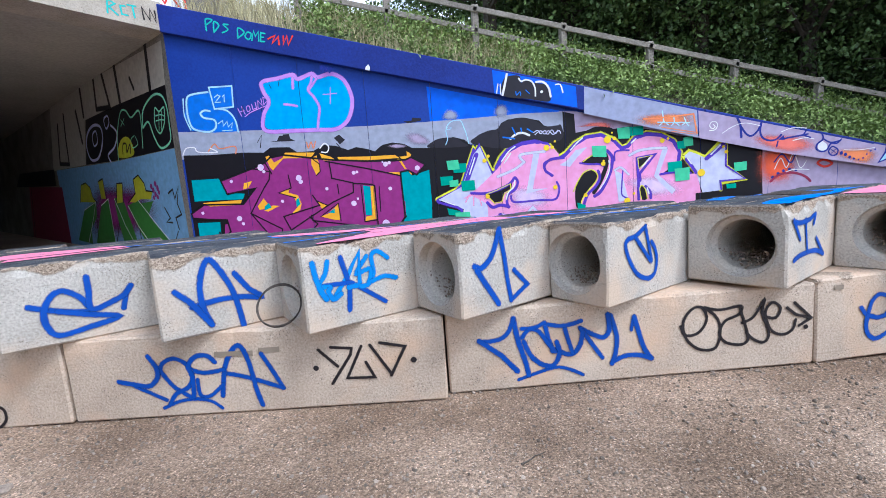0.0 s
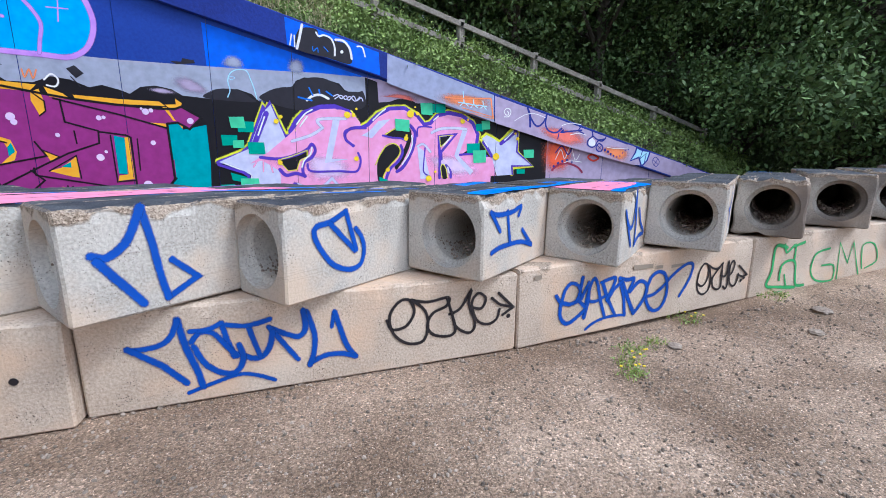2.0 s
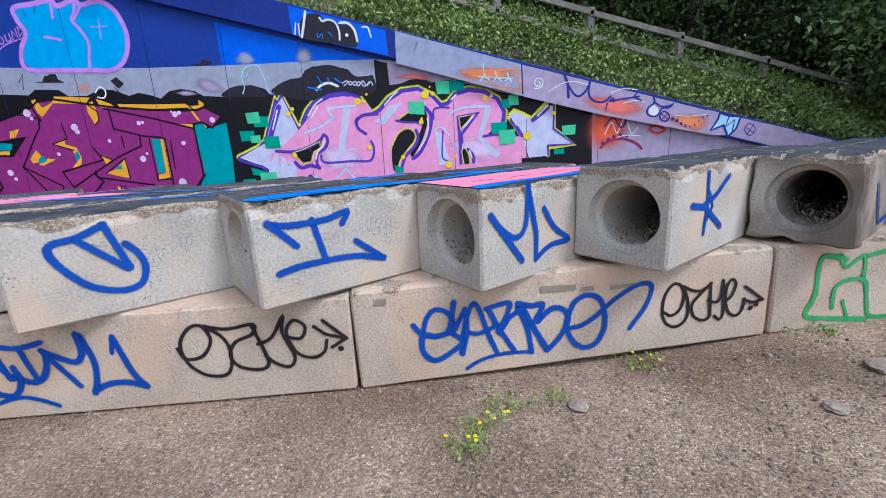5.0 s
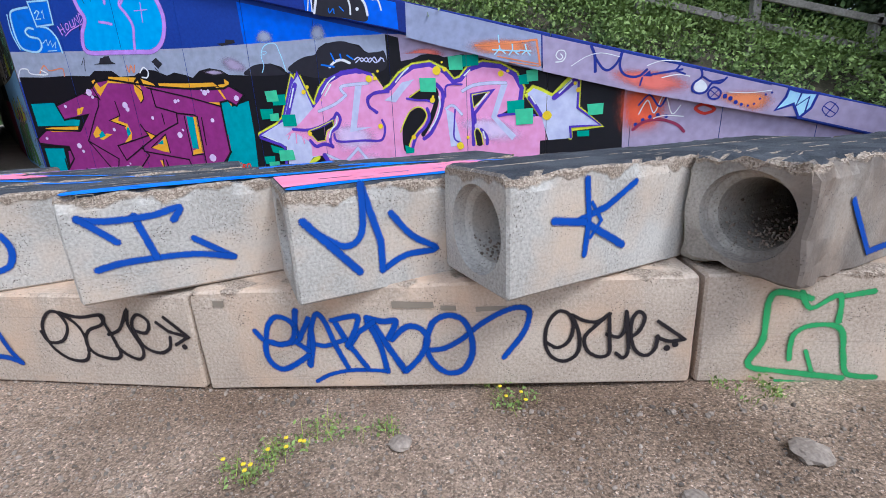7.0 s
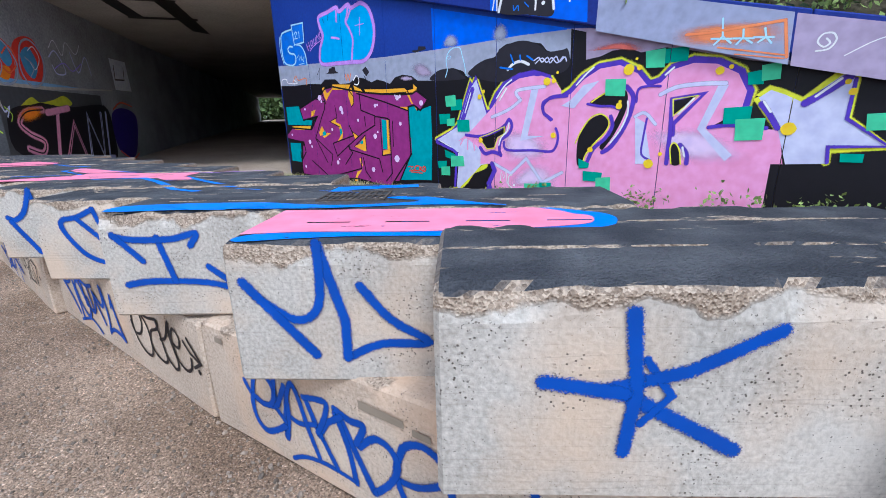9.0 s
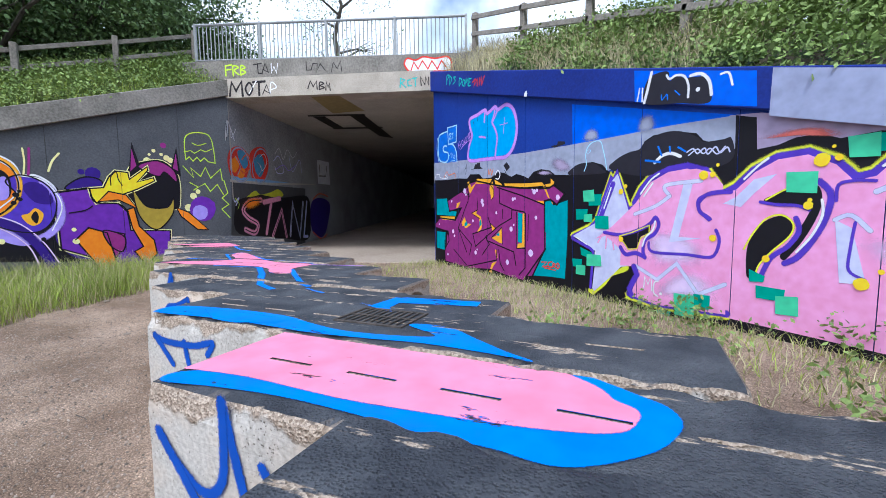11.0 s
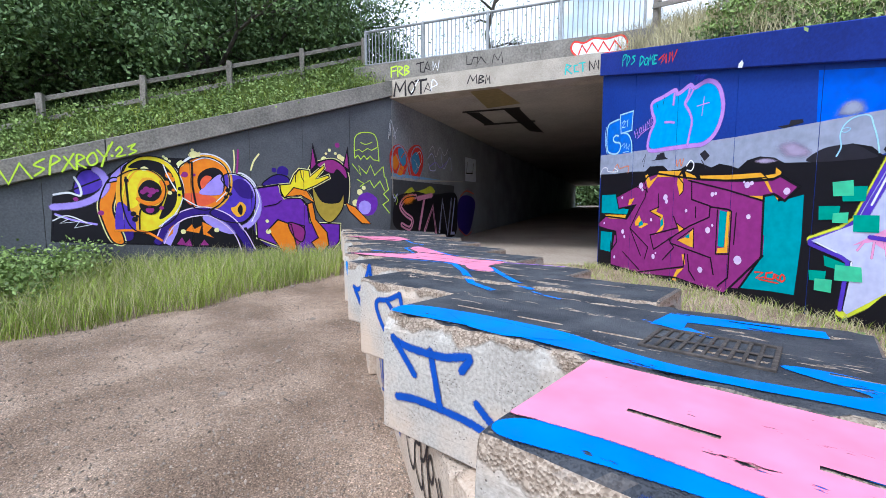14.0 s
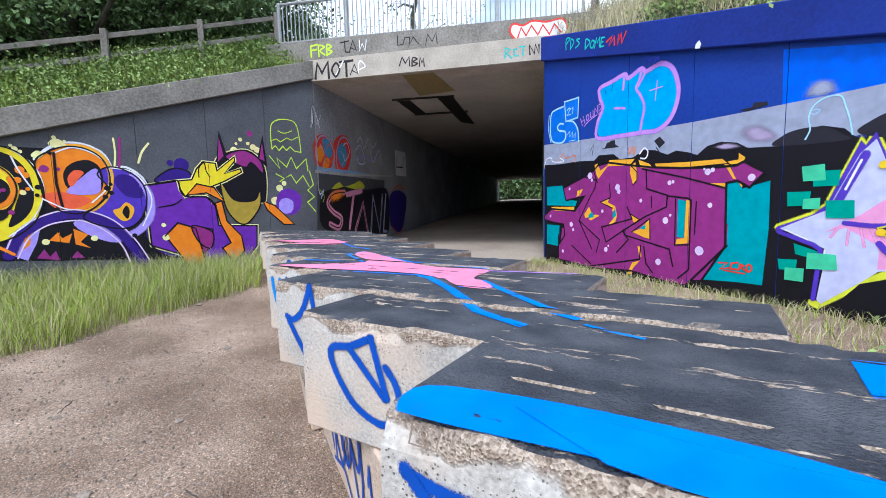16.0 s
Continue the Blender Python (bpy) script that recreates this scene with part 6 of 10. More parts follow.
paint = Paint("maker_stamp", LOWER[-1, 0], FACE, STAMP, 0.003)
paint.fill(1, [(1.26, 0.427), (1.397, 0.429), (1.393, 0.394), (1.255, 0.392)])
paint.done()
paint = Paint("spray_stroke", LOWER[-2, 0], FACE, TAG_BLACK, 0.003)
paint.line(0.03, 1, [(2.001, 0.149), (2.024, 0.121), (2.021, 0.059), (1.972, 0.011)], smooth=True)
paint.done()
paint = Paint("string_yellow", string_course, PORTAL, LIME_PAINT, 0)
paint.line(0.05, 2, [(0.01, 5.02), (0.01, 5.26), (0.18, 5.28)])
paint.line(0.05, 2, [(-0, 5.16), (0.15, 5.17)])
paint.line(0.05, 2, [(0.21, 5.01), (0.21, 5.25), (0.35, 5.21), (0.24, 5.14), (0.36, 5.03)], smooth=True)
paint.line(0.05, 2, [(0.41, 5.02), (0.42, 5.25), (0.53, 5.2), (0.43, 5.15), (0.54, 5.09), (0.41, 5.02)], smooth=True)
paint.done()
paint = Paint("string_dark", string_course, PORTAL, TAG_BLACK, 0)
paint.line(0.04, 2, [(0.75, 5.26), (0.97, 5.28), (0.86, 5.29), (0.87, 5.05), (0.97, 5.03), (1.06, 5.28), (1.14, 5.06), (1, 5.13)])
paint.line(0.03, 2, [(2.13, 5.28), (2.13, 5.07), (2.25, 5.07), (2.3, 5.22), (2.41, 5.21), (2.4, 5.05), (2.49, 5.21), (2.61, 5.05)])
paint.line(0.03, 2, [(2.77, 5.01), (2.82, 5.23), (2.92, 5.07), (3.01, 5.25), (3.03, 5.01)])
paint.done()
paint = Paint("string_pale", string_course, PORTAL, CHALK, 0)
paint.line(0.03, 2, [(1.22, 5.27), (1.22, 5.04), (1.29, 5.2), (1.35, 5.03), (1.39, 5.26)])
paint.done()
paint = Paint("string_throw_up", string_course, PORTAL, CHALK, 0)
paint.fill(1, [(4.6, 5.09), (4.67, 5.24), (4.87, 5.19), (5.07, 5.26), (5.34, 5.21), (5.64, 5.24), (5.75, 5.08), (5.66, 4.92), (5.07, 4.93), (4.76, 4.91)], smooth=True)
paint.done()
paint = Paint("string_throw_up", string_course, PORTAL, RED, 0)
paint.line(0.05, 2, [(4.6, 5.09), (4.67, 5.24), (4.87, 5.19), (5.07, 5.26), (5.34, 5.21), (5.64, 5.24), (5.75, 5.08), (5.67, 4.92), (5.07, 4.92), (4.76, 4.91)], smooth=True, closed=True)
paint.line(0.04, 2, [(4.76, 4.96), (4.83, 5.15), (4.93, 4.98), (5.04, 5.17), (5.17, 4.97), (5.27, 5.16), (5.4, 4.96), (5.5, 5.15), (5.63, 4.98)])
paint.done()
paint = Paint("fascia_black", fascia, PORTAL, TAG_BLACK, 0.05)
paint.line(0.09, 2, [(0.12, 4.51), (0.18, 4.84), (0.29, 4.62), (0.45, 4.85), (0.46, 4.5)])
paint.line(0.07, 2, [(0.54, 4.67), (0.65, 4.81), (0.73, 4.67), (0.63, 4.51)], smooth=True, closed=True)
paint.line(0.08, 2, [(0.74, 4.82), (1.08, 4.83), (0.9, 4.82), (0.9, 4.5)])
paint.line(0.04, 2, [(0.99, 4.52), (1.1, 4.74), (1.18, 4.53), (1.04, 4.61)])
paint.line(0.045, 2, [(2.17, 4.61), (2.24, 4.79), (2.31, 4.65), (2.4, 4.78), (2.41, 4.59)])
paint.line(0.045, 2, [(2.46, 4.58), (2.48, 4.75), (2.58, 4.72), (2.49, 4.67), (2.59, 4.62), (2.47, 4.58)], smooth=True)
paint.line(0.045, 2, [(2.63, 4.56), (2.65, 4.75), (2.69, 4.62), (2.73, 4.72), (2.74, 4.55)])
paint.line(0.05, 2, [(5.01, 4.58), (5, 4.77), (5.1, 4.59), (5.12, 4.77), (5.19, 4.58), (5.19, 4.76)])
paint.done()
paint = Paint("fascia_white", fascia, PORTAL, CHALK, 0.05)
paint.line(0.04, 2, [(0.63, 4.54), (0.83, 4.84)])
paint.line(0.04, 2, [(1.18, 4.53), (1.23, 4.8), (1.36, 4.68), (1.22, 4.62)], smooth=True)
paint.done()
paint = Paint("fascia_teal", fascia, PORTAL, TAG_TEAL, 0.05)
paint.line(0.04, 2, [(4.49, 4.55), (4.51, 4.76), (4.61, 4.72), (4.52, 4.65), (4.63, 4.55)])
paint.line(0.04, 2, [(4.75, 4.72), (4.68, 4.71), (4.69, 4.58), (4.77, 4.58)])
paint.line(0.04, 2, [(4.79, 4.75), (4.92, 4.76), (4.86, 4.76), (4.87, 4.57)])
paint.done()
paint = Paint("soffit_patch", soffit, SOFFIT, STAIN_YELLOW, 0)
paint.fill(1, [(2.17, 0.12), (2.9, 0.12), (3.07, 1.79), (2.05, 2)])
paint.done()
paint = Paint("soffit_frame", soffit, SOFFIT, FRAME_AND_PIT_BLACK, 0)
paint.fill(1, [(1.23, 2.1), (2.97, 2.21), (2.89, 2.43), (1.15, 2.32)])
paint.fill(1, [(1.27, 4.14), (3, 4.21), (2.95, 4.51), (1.18, 4.44)])
paint.fill(1, [(1.28, 2.34), (1.65, 2.4), (1.63, 4.25), (1.25, 4.19)])
paint.fill(1, [(2.44, 2.36), (2.89, 2.43), (2.86, 6.63), (2.43, 6.1)])
paint.done()
paint = Paint("coping_text_teal", coping_right, RIGHT, TAG_TEAL, 0.09)
paint.line(0.04, 3, [(0.84, 4.38), (0.85, 4.56), (0.96, 4.54), (0.85, 4.47)], smooth=True)
paint.line(0.04, 3, [(0.97, 4.34), (0.99, 4.51), (1.07, 4.44), (0.97, 4.34)], smooth=True)
paint.line(0.04, 3, [(1.23, 4.44), (1.15, 4.45), (1.22, 4.36), (1.12, 4.32)], smooth=True)
paint.line(0.04, 3, [(1.38, 4.21), (1.4, 4.37), (1.5, 4.29), (1.38, 4.21)], smooth=True)
paint.line(0.04, 3, [(1.56, 4.29), (1.62, 4.25), (1.57, 4.17), (1.51, 4.22)], smooth=True, closed=True)
paint.line(0.04, 3, [(1.62, 4.15), (1.67, 4.3), (1.69, 4.21), (1.75, 4.28), (1.74, 4.13)])
paint.line(0.04, 3, [(1.86, 4.24), (1.79, 4.26), (1.77, 4.12), (1.84, 4.11)])
paint.line(0.035, 3, [(1.78, 4.19), (1.83, 4.18)])
paint.done()
paint = Paint("coping_text_red", coping_right, RIGHT, RED, 0.09)
paint.line(0.04, 3, [(1.91, 4.15), (2.03, 4.19), (1.97, 4.07), (2.09, 4.17), (2.09, 4.04)])
paint.line(0.04, 3, [(2.18, 4.17), (2.16, 4.03), (2.24, 4.17), (2.25, 4.02), (2.34, 4.16)])
paint.done()
paint = Paint("coping_text_dark", coping_right, RIGHT, NAVY, 0.09)
paint.line(0.04, 3, [(2.78, 3.55), (2.78, 3.62), (2.82, 3.61), (2.79, 3.58)], smooth=True)
paint.line(0.04, 3, [(2.84, 3.53), (2.86, 3.6), (2.89, 3.56), (2.84, 3.53)], smooth=True)
paint.line(0.04, 3, [(2.97, 3.58), (2.93, 3.58), (2.95, 3.54), (2.92, 3.51)], smooth=True)
paint.done()
paint = Paint("mural_yellow_glow", wall_left, LEFT, YELLOW, 0, CUTS_L)
paint.line(0.05, 4, [(-5.65, 2.33), (-5.78, 2.19), (-5.88, 1.89), (-5.93, 1.53), (-5.86, 1.26)], smooth=True)
paint.done()
paint = Paint("mural_white_line", wall_left, LEFT, CHALK, 0, CUTS_L)
paint.line(0.03, 7, [(-4.7, 2.51), (-4.43, 2.63), (-4.14, 2.53), (-3.98, 2.31), (-4, 1.99), (-4.25, 1.7)], smooth=True)
paint.line(0.03, 7, [(-3.95, 2.31), (-3.64, 2.25), (-3.44, 1.99), (-3.38, 1.68), (-3.55, 1.26)], smooth=True)
paint.line(0.025, 7, [(-5.21, 2.57), (-5, 2.39), (-4.88, 2.15), (-4.86, 1.82), (-5.03, 1.44), (-5.32, 1.18)], smooth=True)
paint.done()
paint = Paint("mural_deep_violet", wall_left, LEFT, NAVY_VIOLET, 0, CUTS_L)
paint.fill(1, [(-6.08, 1.48), (-5.97, 1.37), (-5.78, 1.26), (-5.76, 0.94), (-5.97, 0.9), (-6.06, 1.17)], smooth=True)
paint.fill(2, [(-3.48, 1.38), (-3.22, 1.12), (-2.95, 0.66), (-3.25, 0.68), (-3.51, 1.01)], smooth=True)
paint.done()
paint = Paint("mural_magenta_flash", wall_left, LEFT, MAGENTA, 0, CUTS_L)
paint.fill(5, [(-2.74, 1.22), (-2.38, 1.07), (-2.43, 0.75), (-2.64, 0.89)], smooth=True)
paint.done()
paint = Paint("mural_splinters", wall_left, LEFT, CHALK, 0, CUTS_L)
paint.line(0.02, 3, [(-6.92, 1.42), (-6.75, 1.34), (-6.86, 1.27), (-6.58, 1.3), (-6.66, 1.18), (-6.4, 1.24)])
paint.done()
paint = Paint("mural_splinters", wall_left, LEFT, TANGERINE, 0, CUTS_L)
paint.line(0.03, 3, [(-4.73, 1.2), (-4.59, 1.14), (-4.43, 1.21), (-4.29, 1.12)])
paint.done()
paint = Paint("mural_splinters", wall_left, LEFT, MAGENTA, 0, CUTS_L)
paint.dots(3, [(-4.94, 0.85, 0.051), (-4.83, 0.81, 0.039), (-4.35, 1.03, 0.034), (-6.61, 1.72, 0.039)])
paint.done()
paint = Paint("sky_wash", wall_right, RIGHT, BRIGHT_BLUE, 0, CUTS_R)
paint.haze(2, [(2.5, 3.35), (2.79, 3.31), (2.85, 3.15), (2.55, 3.15), (2.4, 3.23)])
paint.done()
paint = Paint("drips", wall_right, RIGHT, SOOT, 0, CUTS_R)
paint.line(0.012, 4, [(1.27, 3.1), (1.23, 2.95)])
paint.line(0.012, 4, [(1.62, 3.05), (1.59, 2.97)])
paint.line(0.012, 4, [(1.99, 3.51), (1.95, 3.37)])
paint.line(0.012, 4, [(1.79, 3.42), (1.82, 3.35)])
paint.done()
paint = Paint("pink_wash", wall_right, RIGHT, CORAL, 0, CUTS_R)
paint.haze(3, [(2.45, 3.04), (2.71, 3.03), (2.85, 2.96), (2.61, 2.94), (2.44, 2.96)])
paint.done()
paint = Paint("tunnel_scrawl", tunnel_left, TUNNEL_L, CHALK, 0)
paint.line(0.03, 3, [(2.39, 3.37), (2.68, 3.57), (2.93, 3.26), (3.25, 3.61), (3.64, 3.38), (3.99, 3.66)], smooth=True)
paint.line(0.03, 3, [(1.47, 3.17), (1.71, 3.28), (1.85, 3.05), (1.59, 2.79), (1.45, 2.93)], smooth=True)
paint.done()
paint = Paint("tunnel_scrawl", tunnel_left, TUNNEL_L, PERIWINKLE, 0)
paint.line(0.04, 3, [(2.43, 2.9), (2.91, 3.08), (3.29, 2.93), (3.83, 3.17)], smooth=True)
paint.done()
paint = Paint("tunnel_scrawl", tunnel_left, TUNNEL_L, ORANGE_RED, 0)
paint.line(0.05, 3, [(0.53, 2.99), (0.82, 3.17), (0.96, 2.88), (0.63, 2.63), (0.44, 2.72)], smooth=True)
paint.done()
paint = Paint("tunnel_scrawl", tunnel_left, TUNNEL_L, LIME_PAINT, 0)
paint.line(0.03, 3, [(0.11, 1.95), (0.29, 1.8), (0.21, 1.66)], smooth=True)
paint.done()
paint = Paint("tunnel_sky_streak", tunnel_left, TUNNEL_L, PALE_BLUE, 0)
paint.fill(2, [(-0.01, 2.51), (1.65, 2.53), (3.89, 2.53), (1.64, 2.43), (-0.03, 2.35)])
paint.done()
paint = Paint("tunnel_panel_marks", tunnel_left, TUNNEL_L, SOOT, 0)
paint.line(0.05, 3, [(6, 3.38), (5.9, 2.95), (6.63, 3), (6.76, 3.4)])
paint.done()
# cast-in number, its relief drawn as shade-coloured lines
paint = Paint("cast_number", UPPER[1], FACE, STAMP, 0.003)
paint.line(0.008, 1, [(0.103, 0.521), (0.164, 0.52), (0.154, 0.474), (0.092, 0.475)], closed=True)
paint.done()
paint = Paint("cast_number", UPPER[1], FACE, STAMP, 0.003)
paint.line(0.008, 1, [(0.117, 0.503), (0.131, 0.511), (0.136, 0.499), (0.11, 0.482), (0.136, 0.482)], smooth=True)
paint.done()
paint = Paint("corner_strip", tunnel_left, TUNNEL_L, DIRTY_WHITE, 0)
paint.fill(3, [(0.004, 1.9), (0.05, 1.95), (0.06, 3.1), (0.02, 4.3), (0.004, 4.3)])
paint.done()
paint = Paint("corner_scrawl", tunnel_left, TUNNEL_L, CHALK, 0)
paint.line(0.03, 4, [(-0.18, 3.39), (-0.08, 3.88), (0.05, 3.77), (0.09, 3.5), (0.31, 3.75)], smooth=True)
paint.done()
paint = Paint("tunnel_black_field", tunnel_left, TUNNEL_L, SOOT, 0)
paint.fill(2, [(0.08, 1.67), (0.36, 1.92), (1.17, 2.02), (2.74, 2.02), (4.7, 2.11), (4.92, 1.37), (4.59, 0.54), (2.22, 0.79), (0.21, 1)], smooth=True)
paint.done()
paint = Paint("mural_outline", wall_left, LEFT, SOOT, 0, CUTS_L)
paint.line(0.035, 1, [(-6.93, 1.75), (-6.17, 2.14), (-5.59, 2.57), (-4.8, 2.58), (-3.95, 2.33), (-3.43, 2.1), (-3.29, 1.68), (-2.33, 0.67), (-2.34, 0.54), (-7, 0.94)], closed=True)
paint.line(0.035, 1, [(-6.54, 2.21), (-6.35, 2.29), (-6.21, 2.21), (-6.16, 2.04), (-6.31, 1.86), (-6.54, 1.79), (-6.64, 1.89)], smooth=True, closed=True)
paint.line(0.035, 2, [(-6.11, 2.09), (-5.94, 2.12), (-6.01, 1.78), (-6.06, 1.48), (-5.91, 0.89), (-6.1, 0.9), (-6.24, 1.33), (-6.27, 1.66)], smooth=True, closed=True)
paint.line(0.035, 2, [(-6.07, 2.19), (-5.94, 2.34), (-5.75, 2.5), (-5.87, 2.27), (-5.95, 2.09), (-6.11, 2.04)], closed=True)
paint.line(0.035, 2, [(-3.28, 2.07), (-3.18, 2.23), (-2.96, 2.34), (-2.72, 2.28), (-2.72, 2.08)], smooth=True, closed=True)
paint.line(0.035, 3, [(-3.47, 2), (-2.92, 2.1), (-2.79, 1.81), (-2.44, 1.79), (-2.29, 1.61), (-2.25, 1.2), (-1.65, 1.17), (-1.48, 1.16), (-1.51, 0.72), (-1.86, 0.32), (-2.54, 0.34), (-2.88, 0.63), (-3.44, 0.88), (-3.45, 1.35), (-3.49, 1.72)], closed=True)
paint.line(0.035, 4, [(-2.68, 1.22), (-2.37, 1.13), (-2.44, 0.8), (-2.57, 0.6)], closed=True)
paint.line(0.035, 4, [(-3.21, 1.05), (-2.98, 1.29), (-2.67, 1.17), (-2.52, 0.34), (-2.82, 0.38)], closed=True)
paint.line(0.035, 4, [(-2.26, 2.17), (-2.2, 2.55), (-1.95, 2.71), (-1.55, 2.76), (-1.25, 2.44), (-1.25, 1.81), (-1.36, 1.67), (-1.87, 1.68), (-2.18, 1.79)], smooth=True, closed=True)
paint.line(0.035, 5, [(-2.03, 2.61), (-1.85, 2.73), (-1.6, 2.76), (-1.32, 2.57), (-1.28, 2.3), (-1.51, 2.52), (-1.62, 2.42), (-1.79, 2.46)], smooth=True, closed=True)
paint.line(0.035, 5, [(-2.15, 2.09), (-1.92, 1.73), (-1.51, 1.71), (-1.37, 1.92), (-1.39, 1.59), (-1.62, 1.27), (-1.8, 1.21), (-1.99, 1.38), (-2.11, 1.66)], smooth=True, closed=True)
paint.line(0.035, 6, [(-2.29, 1.66), (-2.16, 1.71), (-2.09, 1.29), (-1.82, 0.96), (-1.78, 0.64), (-2.01, 0.4), (-2.21, 0.73), (-2.04, 0.83), (-2.22, 1.25)], closed=True)
paint.line(0.035, 4, [(-1.32, 1.7), (-1.06, 1.59), (-0.63, 1.15), (-0.88, 1.16), (-1.23, 1.49)], closed=True)
paint.line(0.035, 6, [(-2.92, 2.1), (-2.68, 2.13), (-2.58, 2.35), (-2.46, 2.49), (-2.23, 2.47), (-2.21, 2.32), (-1.86, 2.62), (-1.85, 2.54), (-2.07, 2.27), (-1.75, 2.38), (-1.73, 2.31), (-2.08, 2.11), (-2.33, 2), (-2.18, 1.8), (-2.57, 1.9), (-2.82, 1.8), (-2.89, 1.93)], closed=True)
paint.line(0.035, 7, [(-2.79, 1.83), (-2.6, 2.05), (-2.29, 1.98), (-2.11, 1.69), (-2.44, 1.87)], closed=True)
paint.line(0.035, 1, [(-6.08, 1.48), (-5.97, 1.37), (-5.78, 1.26), (-5.76, 0.94), (-5.97, 0.9), (-6.06, 1.17)], smooth=True, closed=True)
paint.line(0.035, 2, [(-3.48, 1.38), (-3.22, 1.12), (-2.95, 0.66), (-3.25, 0.68), (-3.51, 1.01)], smooth=True, closed=True)
paint.line(0.035, 5, [(-2.74, 1.22), (-2.38, 1.07), (-2.43, 0.75), (-2.64, 0.89)], smooth=True, closed=True)
paint.done()
paint = Paint("mural_halo", wall_left, LEFT, CREAM, 0, CUTS_L)
paint.line(0.085, 1, [(-6.11, 2.09), (-5.94, 2.12), (-6.01, 1.78), (-6.06, 1.48), (-5.91, 0.89), (-6.1, 0.9), (-6.24, 1.33), (-6.27, 1.66)], smooth=True, closed=True)
paint.line(0.085, 2, [(-3.47, 2), (-2.92, 2.1), (-2.79, 1.81), (-2.44, 1.79), (-2.29, 1.61), (-2.25, 1.2), (-1.65, 1.17), (-1.48, 1.16), (-1.51, 0.72), (-1.86, 0.32), (-2.54, 0.34), (-2.88, 0.63), (-3.44, 0.88), (-3.45, 1.35), (-3.49, 1.72)], closed=True)
paint.line(0.085, 3, [(-2.26, 2.17), (-2.2, 2.55), (-1.95, 2.71), (-1.55, 2.76), (-1.25, 2.44), (-1.25, 1.81), (-1.36, 1.67), (-1.87, 1.68), (-2.18, 1.79)], smooth=True, closed=True)
paint.line(0.085, 5, [(-2.92, 2.1), (-2.68, 2.13), (-2.58, 2.35), (-2.46, 2.49), (-2.23, 2.47), (-2.21, 2.32), (-1.86, 2.62), (-1.85, 2.54), (-2.07, 2.27), (-1.75, 2.38), (-1.73, 2.31), (-2.08, 2.11), (-2.33, 2), (-2.18, 1.8), (-2.57, 1.9), (-2.82, 1.8), (-2.89, 1.93)], closed=True)
paint.done()
paint = Paint("slate_hill", wall_right, RIGHT, SLATE, 0, CUTS_R)
paint.fill(3, [(5.31, 2.13), (5.42, 2.25), (5.61, 2.32), (5.77, 2.34), (5.85, 2.42), (6.04, 2.49), (6.23, 2.5), (6.38, 2.46), (6.53, 2.38), (6.6, 2.32), (6.81, 2.32), (6.89, 2.32), (6.92, 2.12), (6.74, 2.03), (6.19, 2.02), (5.8, 2)], smooth=True)
paint.fill(3, [(4.54, 2.11), (4.64, 2.22), (4.81, 2.26), (5.03, 2.24), (5.17, 2.15), (5.21, 2.08)], smooth=True)
paint.done()
paint = Paint("grey_marks", wall_right, RIGHT, SLATE, 0, CUTS_R)
paint.fill(3, [(1.68, 2.43), (1.81, 2.44), (1.86, 2.52), (1.92, 2.52), (1.94, 2.54), (2.04, 2.54), (2.06, 2.46), (2.15, 2.41)])
paint.fill(3, [(2.85, 2.41), (2.95, 2.46), (3.05, 2.36), (2.95, 2.29)])
paint.fill(3, [(4.12, 2.6), (4.27, 2.6), (4.29, 2.65), (4.44, 2.63), (4.45, 2.59), (4.21, 2.56)])
paint.line(0.02, 3, [(2.89, 2.31), (2.99, 2.18)])
paint.line(0.02, 3, [(1.45, 2.44), (1.54, 2.56), (1.49, 2.34)])
paint.done()
paint = Paint("throw_up", wall_right, RIGHT, AZURE, 0, CUTS_R)
paint.fill(3, [(0.25, 3.33), (0.42, 3.38), (0.68, 3.38), (0.69, 3.46), (1.12, 3.45), (1.09, 3.09), (0.98, 3.05), (1.12, 2.81), (1.11, 2.66), (0.68, 2.67), (0.27, 2.73), (0.18, 3.01)])
paint.done()
paint = Paint("throw_up_outline", wall_right, RIGHT, ICE, 0, CUTS_R)
paint.line(0.035, 4, [(0.69, 3.46), (1.11, 3.45), (1.09, 3.09), (0.74, 3.08)], closed=True)
paint.line(0.045, 4, [(0.66, 3.38), (0.43, 3.37), (0.27, 3.32), (0.23, 3.1), (0.25, 2.87), (0.33, 2.75), (0.58, 2.69), (0.72, 2.76), (0.71, 2.89), (0.53, 2.94), (0.47, 3.02), (0.55, 3.07), (0.65, 3.05)], smooth=True)
paint.line(0.04, 4, [(0.8, 3.08), (0.97, 3.03), (1.09, 2.87), (1.12, 2.65)], smooth=True)
paint.line(0.03, 4, [(0.19, 3.3), (0.17, 3.01), (0.25, 2.75)], smooth=True)
paint.line(0.025, 4, [(0.77, 3.28), (0.83, 3.32), (0.87, 3.29), (0.77, 3.19), (0.87, 3.19)])
paint.line(0.025, 4, [(0.92, 3.28), (0.95, 3.31), (0.94, 3.19)])
paint.line(0.02, 4, [(0.77, 2.82), (0.86, 2.87), (0.86, 2.77), (0.94, 2.85), (0.95, 2.75), (1.04, 2.82), (1.01, 2.73)])
paint.line(0.02, 4, [(0.83, 2.69), (1.02, 2.69)])
paint.done()
paint = Paint("letters_throw_up", wall_right, RIGHT, SKY_CYAN, 0, CUTS_R)
